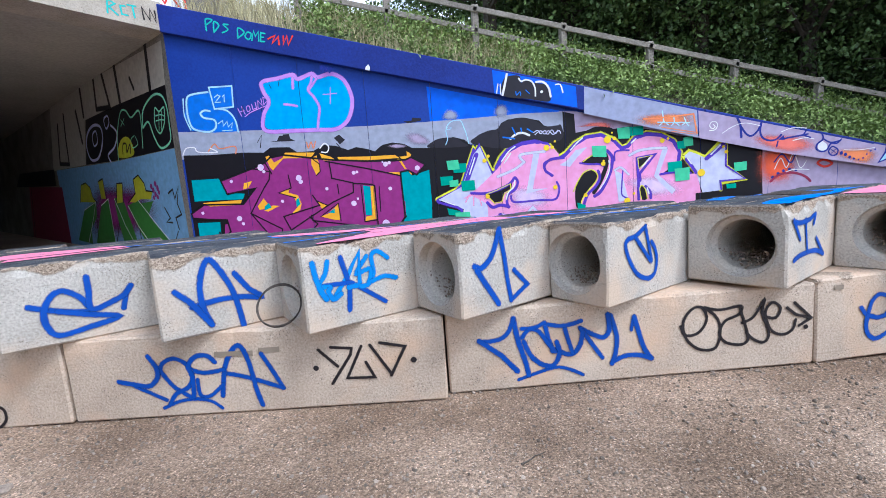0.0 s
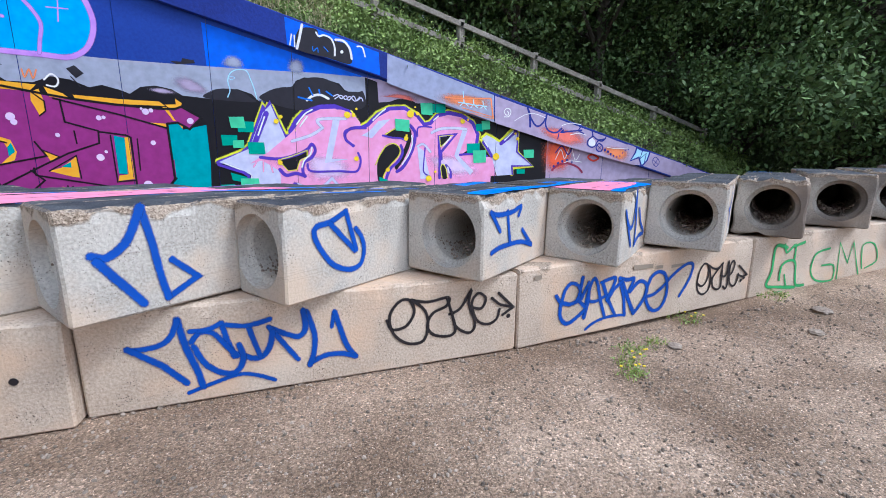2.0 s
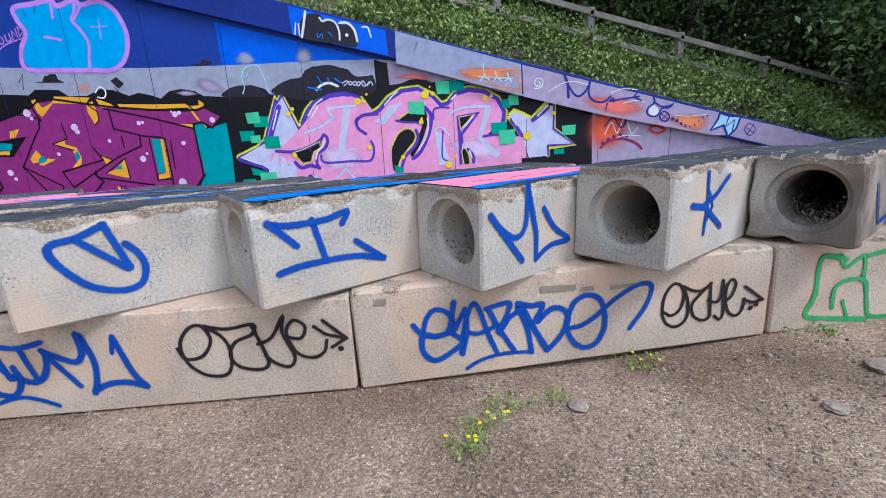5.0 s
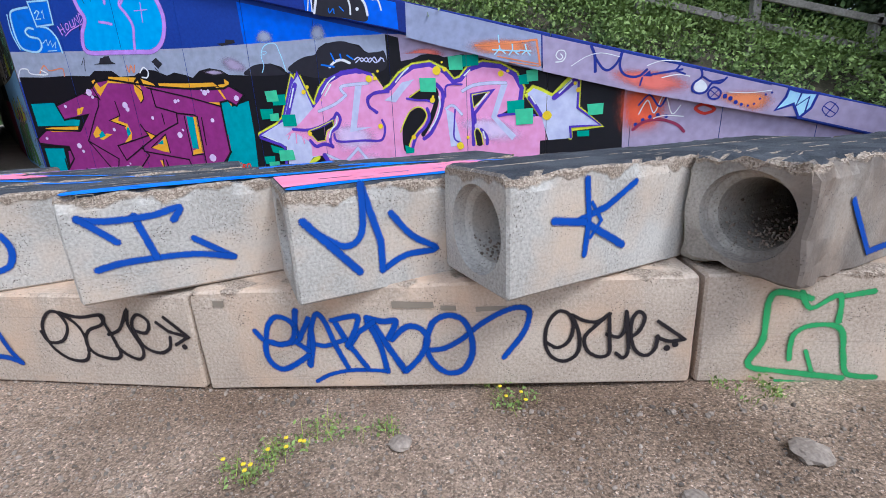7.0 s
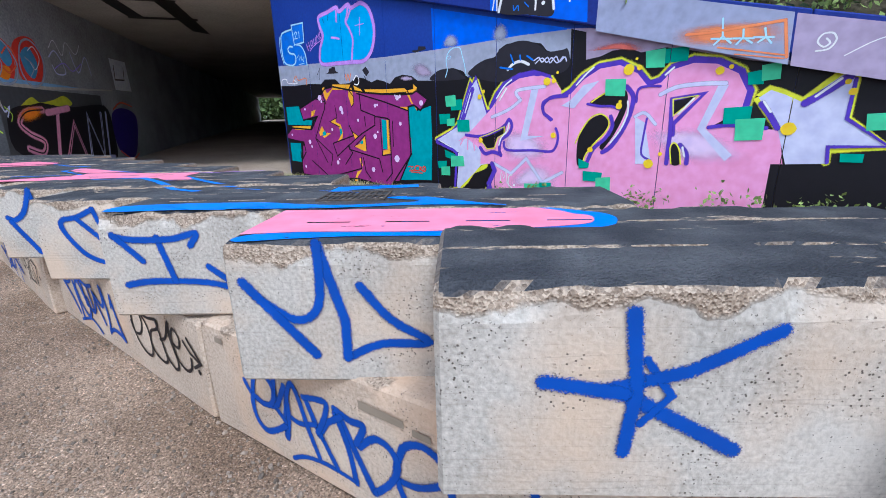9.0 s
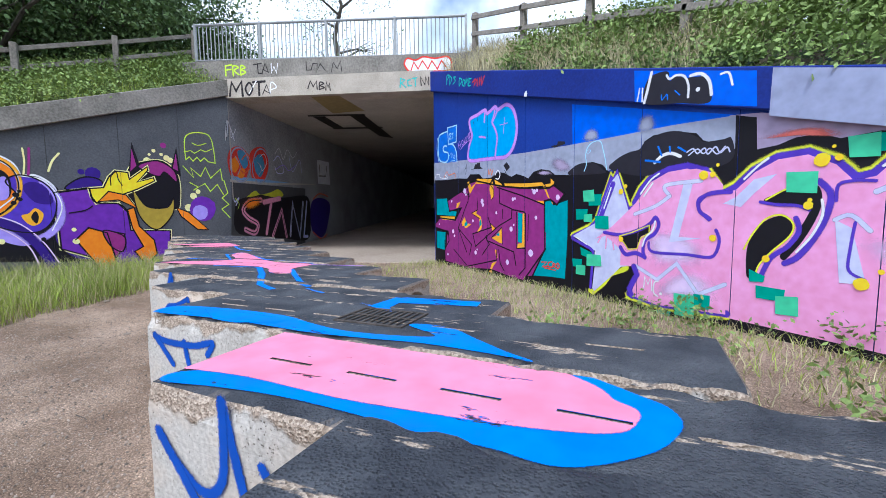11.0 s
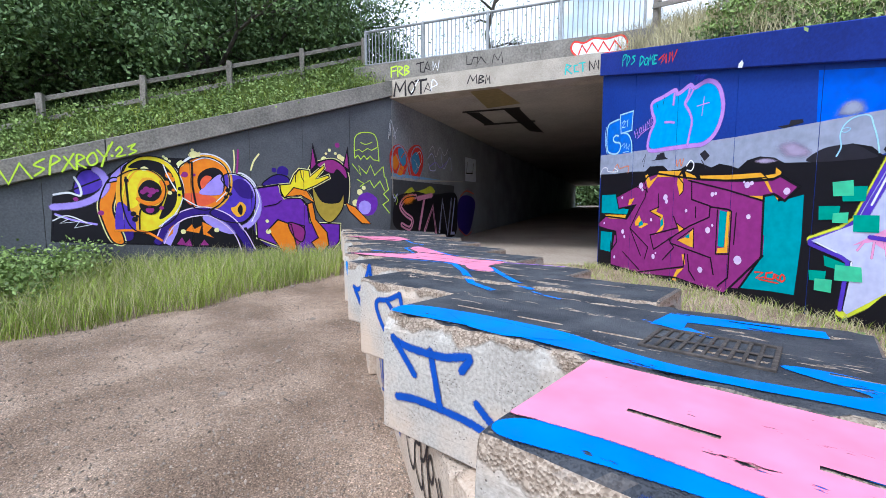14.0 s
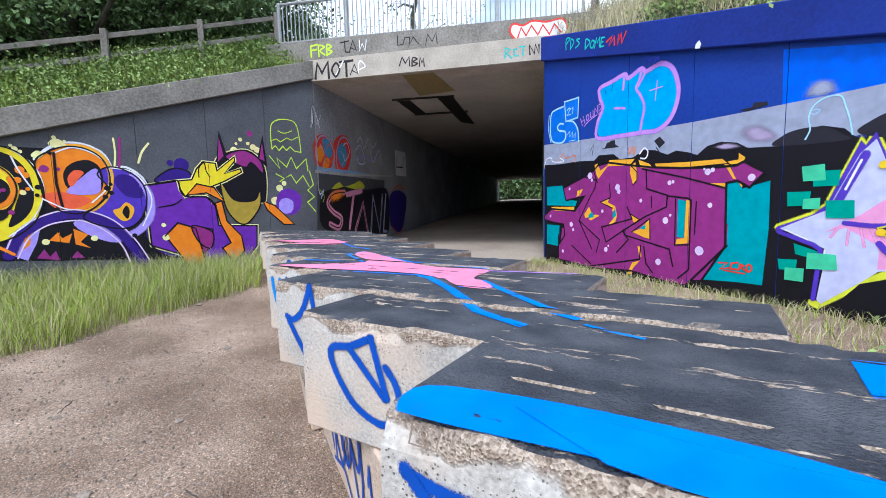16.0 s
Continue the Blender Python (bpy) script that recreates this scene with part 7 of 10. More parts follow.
paint.fill(3, [(1.69, 3.46), (1.96, 3.5), (2.23, 3.52), (2.31, 3.45), (2.55, 3.51), (2.65, 3.46), (2.91, 3.48), (3.11, 3.37), (3.21, 3.13), (3.2, 2.9), (3.09, 2.7), (2.9, 2.59), (2.6, 2.6), (2.14, 2.62), (1.67, 2.66), (1.65, 2.88), (1.78, 3.12), (1.71, 3.28)], smooth=True)
paint.done()
paint = Paint("letters_throw_up_outline", wall_right, RIGHT, ORCHID, 0, CUTS_R)
paint.line(0.09, 4, [(1.67, 3.47), (1.96, 3.51), (2.23, 3.55), (2.32, 3.47), (2.57, 3.54), (2.67, 3.47), (2.92, 3.51), (3.13, 3.39), (3.24, 3.13), (3.23, 2.9), (3.12, 2.68), (2.91, 2.56), (2.6, 2.57), (2.14, 2.59), (1.63, 2.63), (1.62, 2.89), (1.75, 3.12), (1.67, 3.31)], smooth=True, closed=True)
paint.line(0.06, 4, [(2.23, 3.52), (2.21, 3.32)], smooth=True)
paint.line(0.05, 4, [(2.02, 3.06), (2.14, 3.04), (2.25, 3.01)], smooth=True)
paint.line(0.06, 4, [(2.57, 3.49), (2.54, 3.38), (2.48, 3.27), (2.57, 3.14), (2.65, 2.96), (2.61, 2.75), (2.58, 2.59)], smooth=True)
paint.line(0.05, 4, [(2.48, 3.26), (2.56, 3.34), (2.65, 3.45)], smooth=True)
paint.line(0.02, 4, [(2.74, 3.17), (2.98, 3.17)])
paint.line(0.02, 4, [(2.88, 3.28), (2.85, 3)])
paint.done()
paint = Paint("thin_tag", wall_right, RIGHT, ORCHID, 0, CUTS_R)
paint.line(0.022, 4, [(1.17, 3.05), (1.22, 2.92)])
paint.line(0.022, 4, [(1.24, 3.08), (1.29, 2.95)])
paint.line(0.022, 4, [(1.19, 2.99), (1.28, 3.01)])
paint.line(0.022, 4, [(1.33, 3.07), (1.38, 3.08), (1.39, 3.01), (1.34, 2.99)], smooth=True, closed=True)
paint.line(0.022, 4, [(1.43, 3.11), (1.44, 3.02), (1.51, 3.03), (1.5, 3.13)])
paint.line(0.022, 4, [(1.54, 3.04), (1.55, 3.16), (1.62, 3.07), (1.61, 3.19)])
paint.line(0.022, 4, [(1.65, 3.08), (1.65, 3.21), (1.74, 3.17)], closed=True)
paint.line(0.022, 4, [(1.28, 2.9), (1.42, 2.98), (1.76, 3.08)], smooth=True)
paint.done()
paint = Paint("ghost_outline", wall_right, RIGHT, ICE, 0, CUTS_R)
paint.line(0.022, 4, [(4.85, 2.14), (4.89, 2.24), (4.87, 2.37), (4.91, 2.48), (5.01, 2.54), (5.14, 2.53), (5.19, 2.41), (5.23, 2.28), (5.26, 2.13)], smooth=True)
paint.line(0.012, 4, [(4.88, 2.42), (4.93, 2.44), (4.97, 2.42), (4.92, 2.39)], smooth=True, closed=True)
paint.done()
paint = Paint("white_puff", wall_right, RIGHT, PALE_GREY, 0, CUTS_R)
paint.haze(3, [(4.77, 2.59), (4.85, 2.73), (4.98, 2.76), (5.11, 2.69), (5.14, 2.56), (4.96, 2.53)])
paint.haze(3, [(5.7, 2.62), (5.78, 2.77), (5.94, 2.78), (6.02, 2.63), (5.96, 2.51), (5.76, 2.52)])
paint.done()
paint = Paint("rose_haze", wall_right, RIGHT, DUSTY_LILAC, 0, CUTS_R)
paint.haze(3, [(4.07, 2.37), (4.28, 2.43), (4.49, 2.34), (4.64, 2.2), (4.56, 2.13), (4.21, 2.18)])
paint.haze(3, [(3.76, 2.2), (3.99, 2.23), (4.2, 2.16), (3.98, 2.13)])
paint.done()
paint = Paint("white_scribble", wall_right, RIGHT, CHALK, 0, CUTS_R)
paint.line(0.03, 4, [(0.03, 2.31), (0.11, 2.43), (0.27, 2.43), (0.33, 2.35), (0.68, 2.32), (0.56, 2.4)], smooth=True)
paint.line(0.03, 4, [(2.58, 2.25), (2.67, 2.33), (2.74, 2.26), (2.7, 2.17), (2.6, 2.18)], smooth=True)
paint.line(0.05, 4, [(6, 2.15), (6.09, 2.22), (6.21, 2.24), (6.33, 2.19)], smooth=True)
paint.done()
paint = Paint("white_scribble", wall_right, RIGHT, ORANGE, 0, CUTS_R)
paint.line(0.025, 4, [(0.52, 2.35), (0.65, 2.47), (0.74, 2.38), (1.02, 2.4), (1.02, 2.27)], smooth=True)
paint.line(0.025, 4, [(2.35, 2.37), (2.37, 2.27), (2.43, 2.37), (2.46, 2.26), (2.51, 2.37)], smooth=True)
paint.done()
paint = Paint("chalk_scribble", wall_right, RIGHT, PALE_LILAC, 0, CUTS_R)
paint.line(0.022, 4, [(6.41, 2.23), (6.48, 2.26), (6.53, 2.2), (6.61, 2.25), (6.65, 2.18), (6.73, 2.25), (6.78, 2.18), (6.85, 2.23), (6.88, 2.18)], smooth=True)
paint.line(0.02, 4, [(6.43, 2.19), (6.53, 2.25), (6.6, 2.19), (6.67, 2.24), (6.75, 2.17), (6.83, 2.24)], smooth=True)
paint.done()
paint = Paint("blue_scribble", wall_right, RIGHT, AZURE, 0, CUTS_R)
paint.line(0.035, 4, [(5.87, 2.19), (6.07, 2.15)])
paint.line(0.03, 4, [(6.04, 2.34), (6.09, 2.23)])
paint.line(0.03, 4, [(6.3, 2.3), (6.39, 2.24)])
paint.line(0.03, 4, [(6.19, 2.32), (6.2, 2.26)])
paint.done()
paint = Paint("teal_field", wall_right, RIGHT, TEAL, 0, CUTS_R)
paint.fill(3, [(0.12, 1.85), (0.63, 1.85), (0.8, 1.57), (1.09, 1.54), (1.04, 1.44), (0.37, 1.46), (0.12, 1.46)])
paint.fill(3, [(0.12, 1.06), (0.55, 1.05), (0.53, 0.63), (0.12, 0.65)])
paint.fill(3, [(3.82, 1.73), (4.15, 1.73), (4.2, 1.64), (4.32, 1.67), (4.52, 1.72), (4.53, 1.16), (4.49, 0.48), (4.18, 0.47), (3.71, 0.43), (4, 0.9), (4, 1.64)])
paint.done()
paint = Paint("letters_body", wall_right, RIGHT, MAGENTA, 0, CUTS_R)
paint.fill(4, [(0.67, 1.8), (1.29, 1.98), (1.54, 2.07), (1.64, 2.15), (1.9, 2.18), (2.4, 2.09), (2.82, 2.02), (3.39, 1.96), (3.88, 1.93), (4.11, 1.93), (4.21, 1.97), (4.46, 1.82), (4.41, 1.77), (4.29, 1.65), (4.14, 1.74), (4, 1.72), (4, 1.64), (4.02, 0.91), (3.71, 0.42), (3.19, 0.36), (2.37, 0.4), (1.5, 0.38), (0.51, 0.41), (0.55, 0.68), (0.73, 0.86), (0.69, 1.08), (0.05, 1.17), (0.03, 1.24), (0.29, 1.39), (1.04, 1.35), (1.32, 1.63), (0.76, 1.55)])
paint.fill(4, [(0.64, 1), (4.04, 1.2), (4.04, 0.92), (3.46, 0.3), (3.12, 0.31), (2.46, 0.38), (1.57, 0.31), (0.53, 0.36)])
paint.done()
paint = Paint("letters_outline", wall_right, RIGHT, SOOT, 0, CUTS_R)
paint.line(0.04, 6, [(0.55, 0.68), (0.73, 0.86), (0.69, 1.08), (0.05, 1.14), (0.03, 1.24), (0.29, 1.39), (1.04, 1.35), (1.32, 1.63), (0.76, 1.55), (0.67, 1.8), (1.29, 1.98), (1.54, 2.07), (1.64, 2.15), (1.9, 2.18), (2.4, 2.09), (2.82, 2.02), (3.39, 1.96), (3.88, 1.93), (4.11, 1.93), (4.21, 1.97), (4.46, 1.82), (4.41, 1.77), (4.29, 1.65), (4.14, 1.74), (4, 1.72), (4, 1.64), (4.02, 0.91), (3.71, 0.42)])
paint.line(0.04, 6, [(0.52, 0.86), (0.53, 0.36), (1.57, 0.31), (2.46, 0.38), (3.12, 0.31), (3.46, 0.3), (4.04, 0.92)])
paint.done()
paint = Paint("letters_trim", wall_right, RIGHT, AMBER, 0, CUTS_R)
paint.fill(5, [(1.56, 2.17), (1.63, 2.19), (1.71, 2.06), (1.92, 2.15), (1.67, 1.92), (1.62, 1.98)])
paint.fill(5, [(1.93, 2.22), (2.48, 2.18), (2.39, 2.09), (1.87, 2.12)])
paint.fill(5, [(2.4, 2.08), (2.5, 2.13), (2.54, 1.96), (2.53, 1.84), (2.46, 1.78), (2.39, 1.97)])
paint.fill(5, [(2.56, 2.16), (2.77, 2.08), (2.86, 2), (2.61, 2.03)])
paint.fill(5, [(2.88, 2.07), (3.43, 2.04), (3.93, 2.03), (4, 1.97), (3.53, 1.97), (2.91, 2)])
paint.fill(5, [(3.96, 1.96), (4.02, 1.95), (4.12, 1.76), (4.08, 1.77)])
paint.fill(5, [(4, 1.99), (4.14, 2), (4.14, 2.08), (4.22, 2.02), (4.2, 1.95), (4.04, 1.95)])
paint.fill(5, [(3.76, 1.73), (3.98, 1.72), (4.01, 1.65)])
paint.fill(5, [(4.14, 1.73), (4.2, 1.72), (4.2, 1.65)])
paint.fill(5, [(0.27, 1.42), (0.41, 1.43), (1.02, 1.43), (0.98, 1.34), (0.41, 1.35)])
paint.fill(5, [(1.1, 1.73), (1.26, 1.76), (1.17, 1.64), (1.07, 1.62)])
paint.fill(5, [(1.43, 1.43), (1.54, 1.26), (1.33, 1.22), (1.3, 1.29)])
paint.fill(5, [(1.41, 1.2), (1.59, 1.29), (1.71, 1.27), (1.49, 1.18)])
paint.fill(5, [(1.74, 1.5), (1.94, 1.57), (1.91, 1.5), (2.08, 1.44), (2.13, 1.28), (2.09, 1.17), (1.89, 1.08), (2.06, 1.24), (2, 1.41)])
paint.fill(5, [(2.42, 1.31), (2.59, 1.22), (2.5, 1.16), (2.46, 1.23)])
paint.fill(5, [(2.46, 1.02), (2.61, 1.07), (2.81, 1.23), (2.81, 0.93), (2.73, 0.94)])
paint.fill(5, [(3.3, 0.96), (3.42, 0.98), (3.43, 1.51), (3.49, 1.51), (3.49, 0.91), (3.28, 0.88)])
paint.fill(5, [(2.58, 0.8), (2.64, 0.79), (2.67, 0.64), (2.63, 0.62)])
paint.fill(5, [(2.38, 0.33), (2.48, 0.52), (2.64, 0.57), (2.49, 0.42), (2.48, 0.32)])
paint.done()
paint = Paint("letters_inlay", wall_right, RIGHT, TEAL, 0, CUTS_R)
paint.fill(6, [(3.3, 1.53), (3.43, 1.5), (3.41, 0.98), (3.3, 0.99)])
paint.fill(6, [(1.43, 1.28), (1.52, 1.34), (1.56, 1.25), (1.43, 1.21)])
paint.fill(6, [(2.03, 1.34), (2.08, 1.4), (2.11, 1.28), (2.03, 1.22)])
paint.fill(6, [(2.61, 1.08), (2.73, 1.15), (2.73, 1.07)])
paint.done()
paint = Paint("letters_lines", wall_right, RIGHT, SOOT, 0, CUTS_R)
paint.line(0.03, 7, [(1.29, 1.98), (1.61, 1.9), (1.58, 1.76), (1.46, 1.61), (1.16, 1.17), (1.72, 0.84), (1.64, 0.61)])
paint.line(0.03, 7, [(1.54, 2.07), (1.64, 1.86)])
paint.line(0.03, 7, [(1.16, 1.17), (1.52, 0.66)])
paint.line(0.025, 7, [(1.94, 1.82), (1.97, 1.58), (1.72, 1.51), (2.03, 1.4)])
paint.line(0.03, 7, [(2.35, 1.42), (2.46, 1.23), (1.77, 1.07), (1.88, 0.81), (2.29, 1.04), (2.72, 1.27), (3.11, 1.42), (3.12, 1.59), (2.74, 1.7), (2.72, 1.99)])
paint.line(0.025, 7, [(2.83, 1.58), (2.84, 1.41)])
paint.line(0.03, 7, [(2.29, 1.06), (2.3, 0.96), (3.18, 0.8), (3.25, 0.55)])
paint.line(0.03, 7, [(2.65, 2.01), (3.39, 1.83), (3.98, 1.66)])
paint.line(0.03, 7, [(3.12, 1.58), (3.45, 1.54), (3.51, 1.51), (3.51, 0.89), (3.51, 0.54), (3.34, 0.39)])
paint.line(0.025, 7, [(3.59, 1.49), (3.58, 1.04)])
paint.line(0.025, 7, [(3.26, 1.53), (3.27, 0.87), (3.51, 0.89)])
paint.line(0.03, 7, [(2.25, 1.03), (2.39, 0.89), (2.13, 0.65)])
paint.line(0.03, 7, [(2.71, 0.8), (2.76, 0.54), (2.89, 0.41)])
paint.line(0.03, 7, [(0.95, 0.68), (1.5, 0.38)])
paint.line(0.03, 7, [(1.41, 0.32), (2.63, 0.59), (2.65, 0.81)])
paint.line(0.022, 7, [(2.42, 1.31), (2.61, 1.22), (2.27, 1.02)])
paint.line(0.022, 7, [(2.46, 1.02), (2.81, 1.24), (2.83, 0.92)])
paint.line(0.022, 7, [(2.39, 2.1), (2.54, 1.97), (2.54, 1.84), (2.46, 1.77)])
paint.done()
paint = Paint("letters_dots", wall_right, RIGHT, PALE_MAUVE, 0, CUTS_R)
paint.dots(8, [(1.45, 1.99, 0.06), (1.5, 1.91, 0.03), (0.87, 1.78, 0.03), (2.13, 1.75, 0.055), (2.16, 1.68, 0.04), (3.15, 1.77, 0.035), (3.21, 1.78, 0.025), (3.74, 1.88, 0.045), (3.81, 1.9, 0.03), (3.69, 1.92, 0.018), (4.31, 1.77, 0.045), (1.78, 1.35, 0.03), (2.63, 1.52, 0.03), (3.1, 1.22, 0.05), (3.18, 1.3, 0.022), (3.79, 1.44, 0.035), (0.93, 1.09, 0.05), (0.99, 0.99, 0.03), (1.88, 0.68, 0.045), (1.94, 0.75, 0.02), (3.66, 0.82, 0.065), (0.67, 0.54, 0.035), (2.99, 0.59, 0.05), (0.25, 1.24, 0.03)])
paint.done()
paint = Paint("pink_edge", wall_right, RIGHT, LIME, 0, CUTS_R)
paint.line(0.15, 3, [(5.73, 1.68), (5.82, 1.84), (5.94, 1.96), (6.19, 2.06), (6.42, 2.08), (6.63, 2.02), (6.76, 1.83), (6.81, 1.74), (6.96, 1.82), (7.12, 1.98), (7.32, 2.08), (7.57, 2.1), (7.79, 1.99), (7.92, 1.84), (8.04, 1.87), (8.15, 2), (8.36, 2.06), (8.6, 2.02), (8.81, 1.9), (8.92, 1.7), (8.89, 1.54)])
paint.line(0.12, 3, [(4.64, 1.18), (4.97, 1.32), (5.1, 1.42), (5.34, 2.03), (5.38, 1.97), (5.44, 2.11), (5.63, 1.61), (5.83, 1.66), (5.99, 1.86), (6.1, 2)])
paint.line(0.12, 3, [(5.65, 0.41), (6.11, 0.36), (6.63, 0.39), (6.93, 0.41)])
paint.line(0.10, 3, [(5.01, 0.38), (5.06, 0.36), (5.42, 0.65), (5.63, 0.79)])
paint.done()
paint = Paint("pink_shadow", wall_right, RIGHT, VIOLET, 0, CUTS_R)
paint.line(0.11, 4, [(5.73, 1.66), (5.82, 1.82), (5.94, 1.95), (6.19, 2.05), (6.42, 2.07), (6.63, 2), (6.76, 1.82), (6.81, 1.72), (6.96, 1.8), (7.12, 1.96), (7.32, 2.07), (7.57, 2.09), (7.79, 1.97), (7.92, 1.83), (8.04, 1.86), (8.16, 1.99), (8.36, 2.05), (8.6, 2.01), (8.81, 1.89), (8.91, 1.7), (8.89, 1.54)])
paint.line(0.09, 4, [(4.64, 1.16), (4.98, 1.3), (5.11, 1.41), (5.34, 2), (5.38, 1.95), (5.44, 2.07), (5.62, 1.59)])
paint.line(0.10, 4, [(5.68, 0.44), (6.1, 0.38), (6.63, 0.41), (6.93, 0.43)])
paint.line(0.10, 4, [(5.63, 1.56), (5.85, 1.64), (6, 1.84), (6.1, 1.98)])
paint.done()
paint = Paint("star_field", wall_right, RIGHT, PALE_LILAC, 0, CUTS_R)
paint.fill(5, [(4.65, 1.17), (5.09, 1.38), (5.33, 1.93), (5.45, 2.06), (5.64, 1.56), (5.38, 1.31), (5.52, 1.21), (5.62, 1.02), (5.64, 0.87), (5.73, 0.83), (5.54, 0.79), (5.42, 0.67), (5.09, 0.38), (5.05, 0.42), (5.1, 0.85), (5.1, 0.97)])
paint.done()
paint = Paint("letter_field", wall_right, RIGHT, PINK, 0, CUTS_R)
paint.fill(6, [(5.09, 1.15), (5.38, 1.34), (5.64, 1.56), (5.85, 1.62), (6, 1.82), (6.11, 1.97), (6.29, 2.02), (6.53, 2.03), (6.72, 1.97), (6.83, 1.83), (6.92, 0.42), (6.63, 0.4), (6.1, 0.37), (5.71, 0.43), (5.81, 0.71), (5.76, 0.83), (5.62, 0.88), (5.56, 1.01), (5.43, 1.1), (5.27, 1.2)])
paint.fill(5, [(5.54, 1.46), (5.75, 1.66), (5.95, 1.91), (6.19, 2.02), (6.42, 2.04), (6.61, 1.98), (6.75, 1.8), (6.81, 1.72), (6.97, 1.78), (7.13, 1.94), (7.33, 2.05), (7.57, 2.07), (7.78, 1.96), (7.91, 1.81), (8.05, 1.84), (8.16, 1.97), (8.36, 2.02), (8.59, 1.99), (8.79, 1.88), (8.89, 1.7), (8.87, 1.54), (8.7, 1.4), (9.06, 1.32), (9.22, 1.31), (9.3, 0.97), (5.53, 0.81)])
paint.fill(4, [(6.4, 0.4), (9.2, 0.33), (9.2, 1.2), (6.4, 1.2)])
paint.done()
paint = Paint("letter_blush", wall_right, RIGHT, PALE_MAUVE, 0, CUTS_R)
paint.haze(7, [(6.2, 0.77), (6.51, 0.88), (6.83, 0.78), (6.85, 0.51), (6.43, 0.49), (5.98, 0.48)])
paint.haze(7, [(7.86, 1.29), (8.37, 1.37), (8.81, 1.23), (9.04, 0.98), (8.35, 0.93)])
paint.haze(7, [(5.8, 1.26), (6.2, 1.35), (6.68, 1.19), (6.69, 0.9), (6.01, 0.85)])
paint.done()
paint = Paint("letter_hole", wall_right, RIGHT, SOOT, 0, CUTS_R)
paint.fill(8, [(5.48, 1.22), (5.67, 1.28), (5.97, 1.39), (5.99, 1.38), (5.97, 1.28), (5.84, 1.22), (5.8, 1.07), (5.65, 1.05), (5.55, 1.15)])
paint.fill(8, [(5.41, 0.65), (5.67, 0.75), (5.72, 0.69), (5.6, 0.5), (5.64, 0.39), (5.13, 0.29)])
paint.fill(8, [(7.23, 1.66), (7.36, 1.73), (7.47, 1.77), (7.58, 1.81), (7.67, 1.77), (7.7, 1.65), (7.67, 1.49), (7.58, 1.28), (7.47, 1.11), (7.43, 1.07), (7.4, 1.12), (7.5, 1.3), (7.6, 1.51), (7.6, 1.58), (7.47, 1.61), (7.31, 1.62)], smooth=True)
paint.fill(8, [(7.1, 1.16), (7.17, 1.36), (7.27, 1.46), (7.39, 1.5), (7.48, 1.43), (7.47, 1.31), (7.32, 1.15), (7.22, 1.01), (7.17, 0.88), (7.11, 0.88)], smooth=True)
paint.fill(8, [(8.2, 1.65), (8.44, 1.69), (8.22, 1.47)])
paint.fill(8, [(8.26, 0.93), (8.24, 1.11), (8.27, 1.16), (8.33, 1.08), (8.35, 0.93)], smooth=True)
paint.fill(8, [(8.61, 1.35), (8.7, 1.4), (9.04, 1.37), (9.05, 1.34)])
paint.done()
paint = Paint("letter_lines", wall_right, RIGHT, VIOLET, 0, CUTS_R)
paint.line(0.06, 9, [(5.25, 1.25), (5.53, 1.23), (5.8, 1.3), (5.97, 1.39), (6.04, 1.47), (6.09, 1.38), (6.03, 1.26), (5.91, 1.18), (5.88, 1.04), (5.91, 0.95)], smooth=True)
paint.line(0.07, 9, [(5.53, 1.06), (5.62, 0.97), (5.77, 1), (5.91, 0.96)], smooth=True)
paint.line(0.045, 9, [(5.96, 1.15), (5.97, 1.07), (6.07, 1.03), (6.45, 1.04), (6.71, 1.03), (6.79, 1.09), (6.82, 1.23), (6.78, 1.34)], smooth=True)
paint.line(0.055, 9, [(6.84, 1.76), (6.68, 1.74), (6.58, 1.65), (6.59, 1.55), (6.65, 1.5), (6.71, 1.46)], smooth=True)
paint.line(0.10, 9, [(5.75, 0.82), (5.8, 0.72), (5.69, 0.51), (5.73, 0.42)])
paint.line(0.06, 9, [(4.64, 1.13), (4.99, 1.01), (5.06, 0.96), (5.05, 0.8), (5.02, 0.42)])
paint.line(0.10, 9, [(5.16, 1.41), (5.26, 1.65), (5.38, 1.92)])
paint.line(0.07, 9, [(7.67, 1.82), (7.76, 1.7), (7.74, 1.51), (7.67, 1.32), (7.55, 1.12), (7.44, 1.04)], smooth=True)
paint.line(0.04, 9, [(7.2, 1.64), (7.35, 1.61), (7.51, 1.6), (7.61, 1.56)], smooth=True)
paint.line(0.06, 9, [(7.51, 1.48), (7.54, 1.36), (7.46, 1.21), (7.32, 1.08), (7.24, 0.88)], smooth=True)
paint.line(0.045, 9, [(6.7, 1.45), (6.58, 1.57), (6.58, 1.69), (6.73, 1.74), (6.92, 1.75)], smooth=True)
paint.line(0.05, 9, [(8.59, 1.34), (8.79, 1.36), (9.11, 1.33)], smooth=True)
paint.line(0.06, 9, [(8.24, 1.26), (8.23, 1.38), (8.51, 1.7), (8.19, 1.65), (8.21, 1.29), (8.21, 0.93)])
paint.line(0.06, 9, [(8.33, 1.15), (8.41, 1.05), (8.42, 0.94)], smooth=True)
paint.line(0.03, 9, [(7.94, 1.45), (7.92, 1.22), (7.92, 1.03), (8.03, 0.96)], smooth=True)
paint.line(0.035, 9, [(7.8, 1.64), (7.81, 1.78), (7.92, 1.81), (8.05, 1.8)], smooth=True)
paint.line(0.09, 9, [(9.38, 1.56), (9.54, 1.68), (9.67, 1.79)])
paint.line(0.07, 9, [(9.03, 1.57), (9.11, 1.47), (9.2, 1.33)])
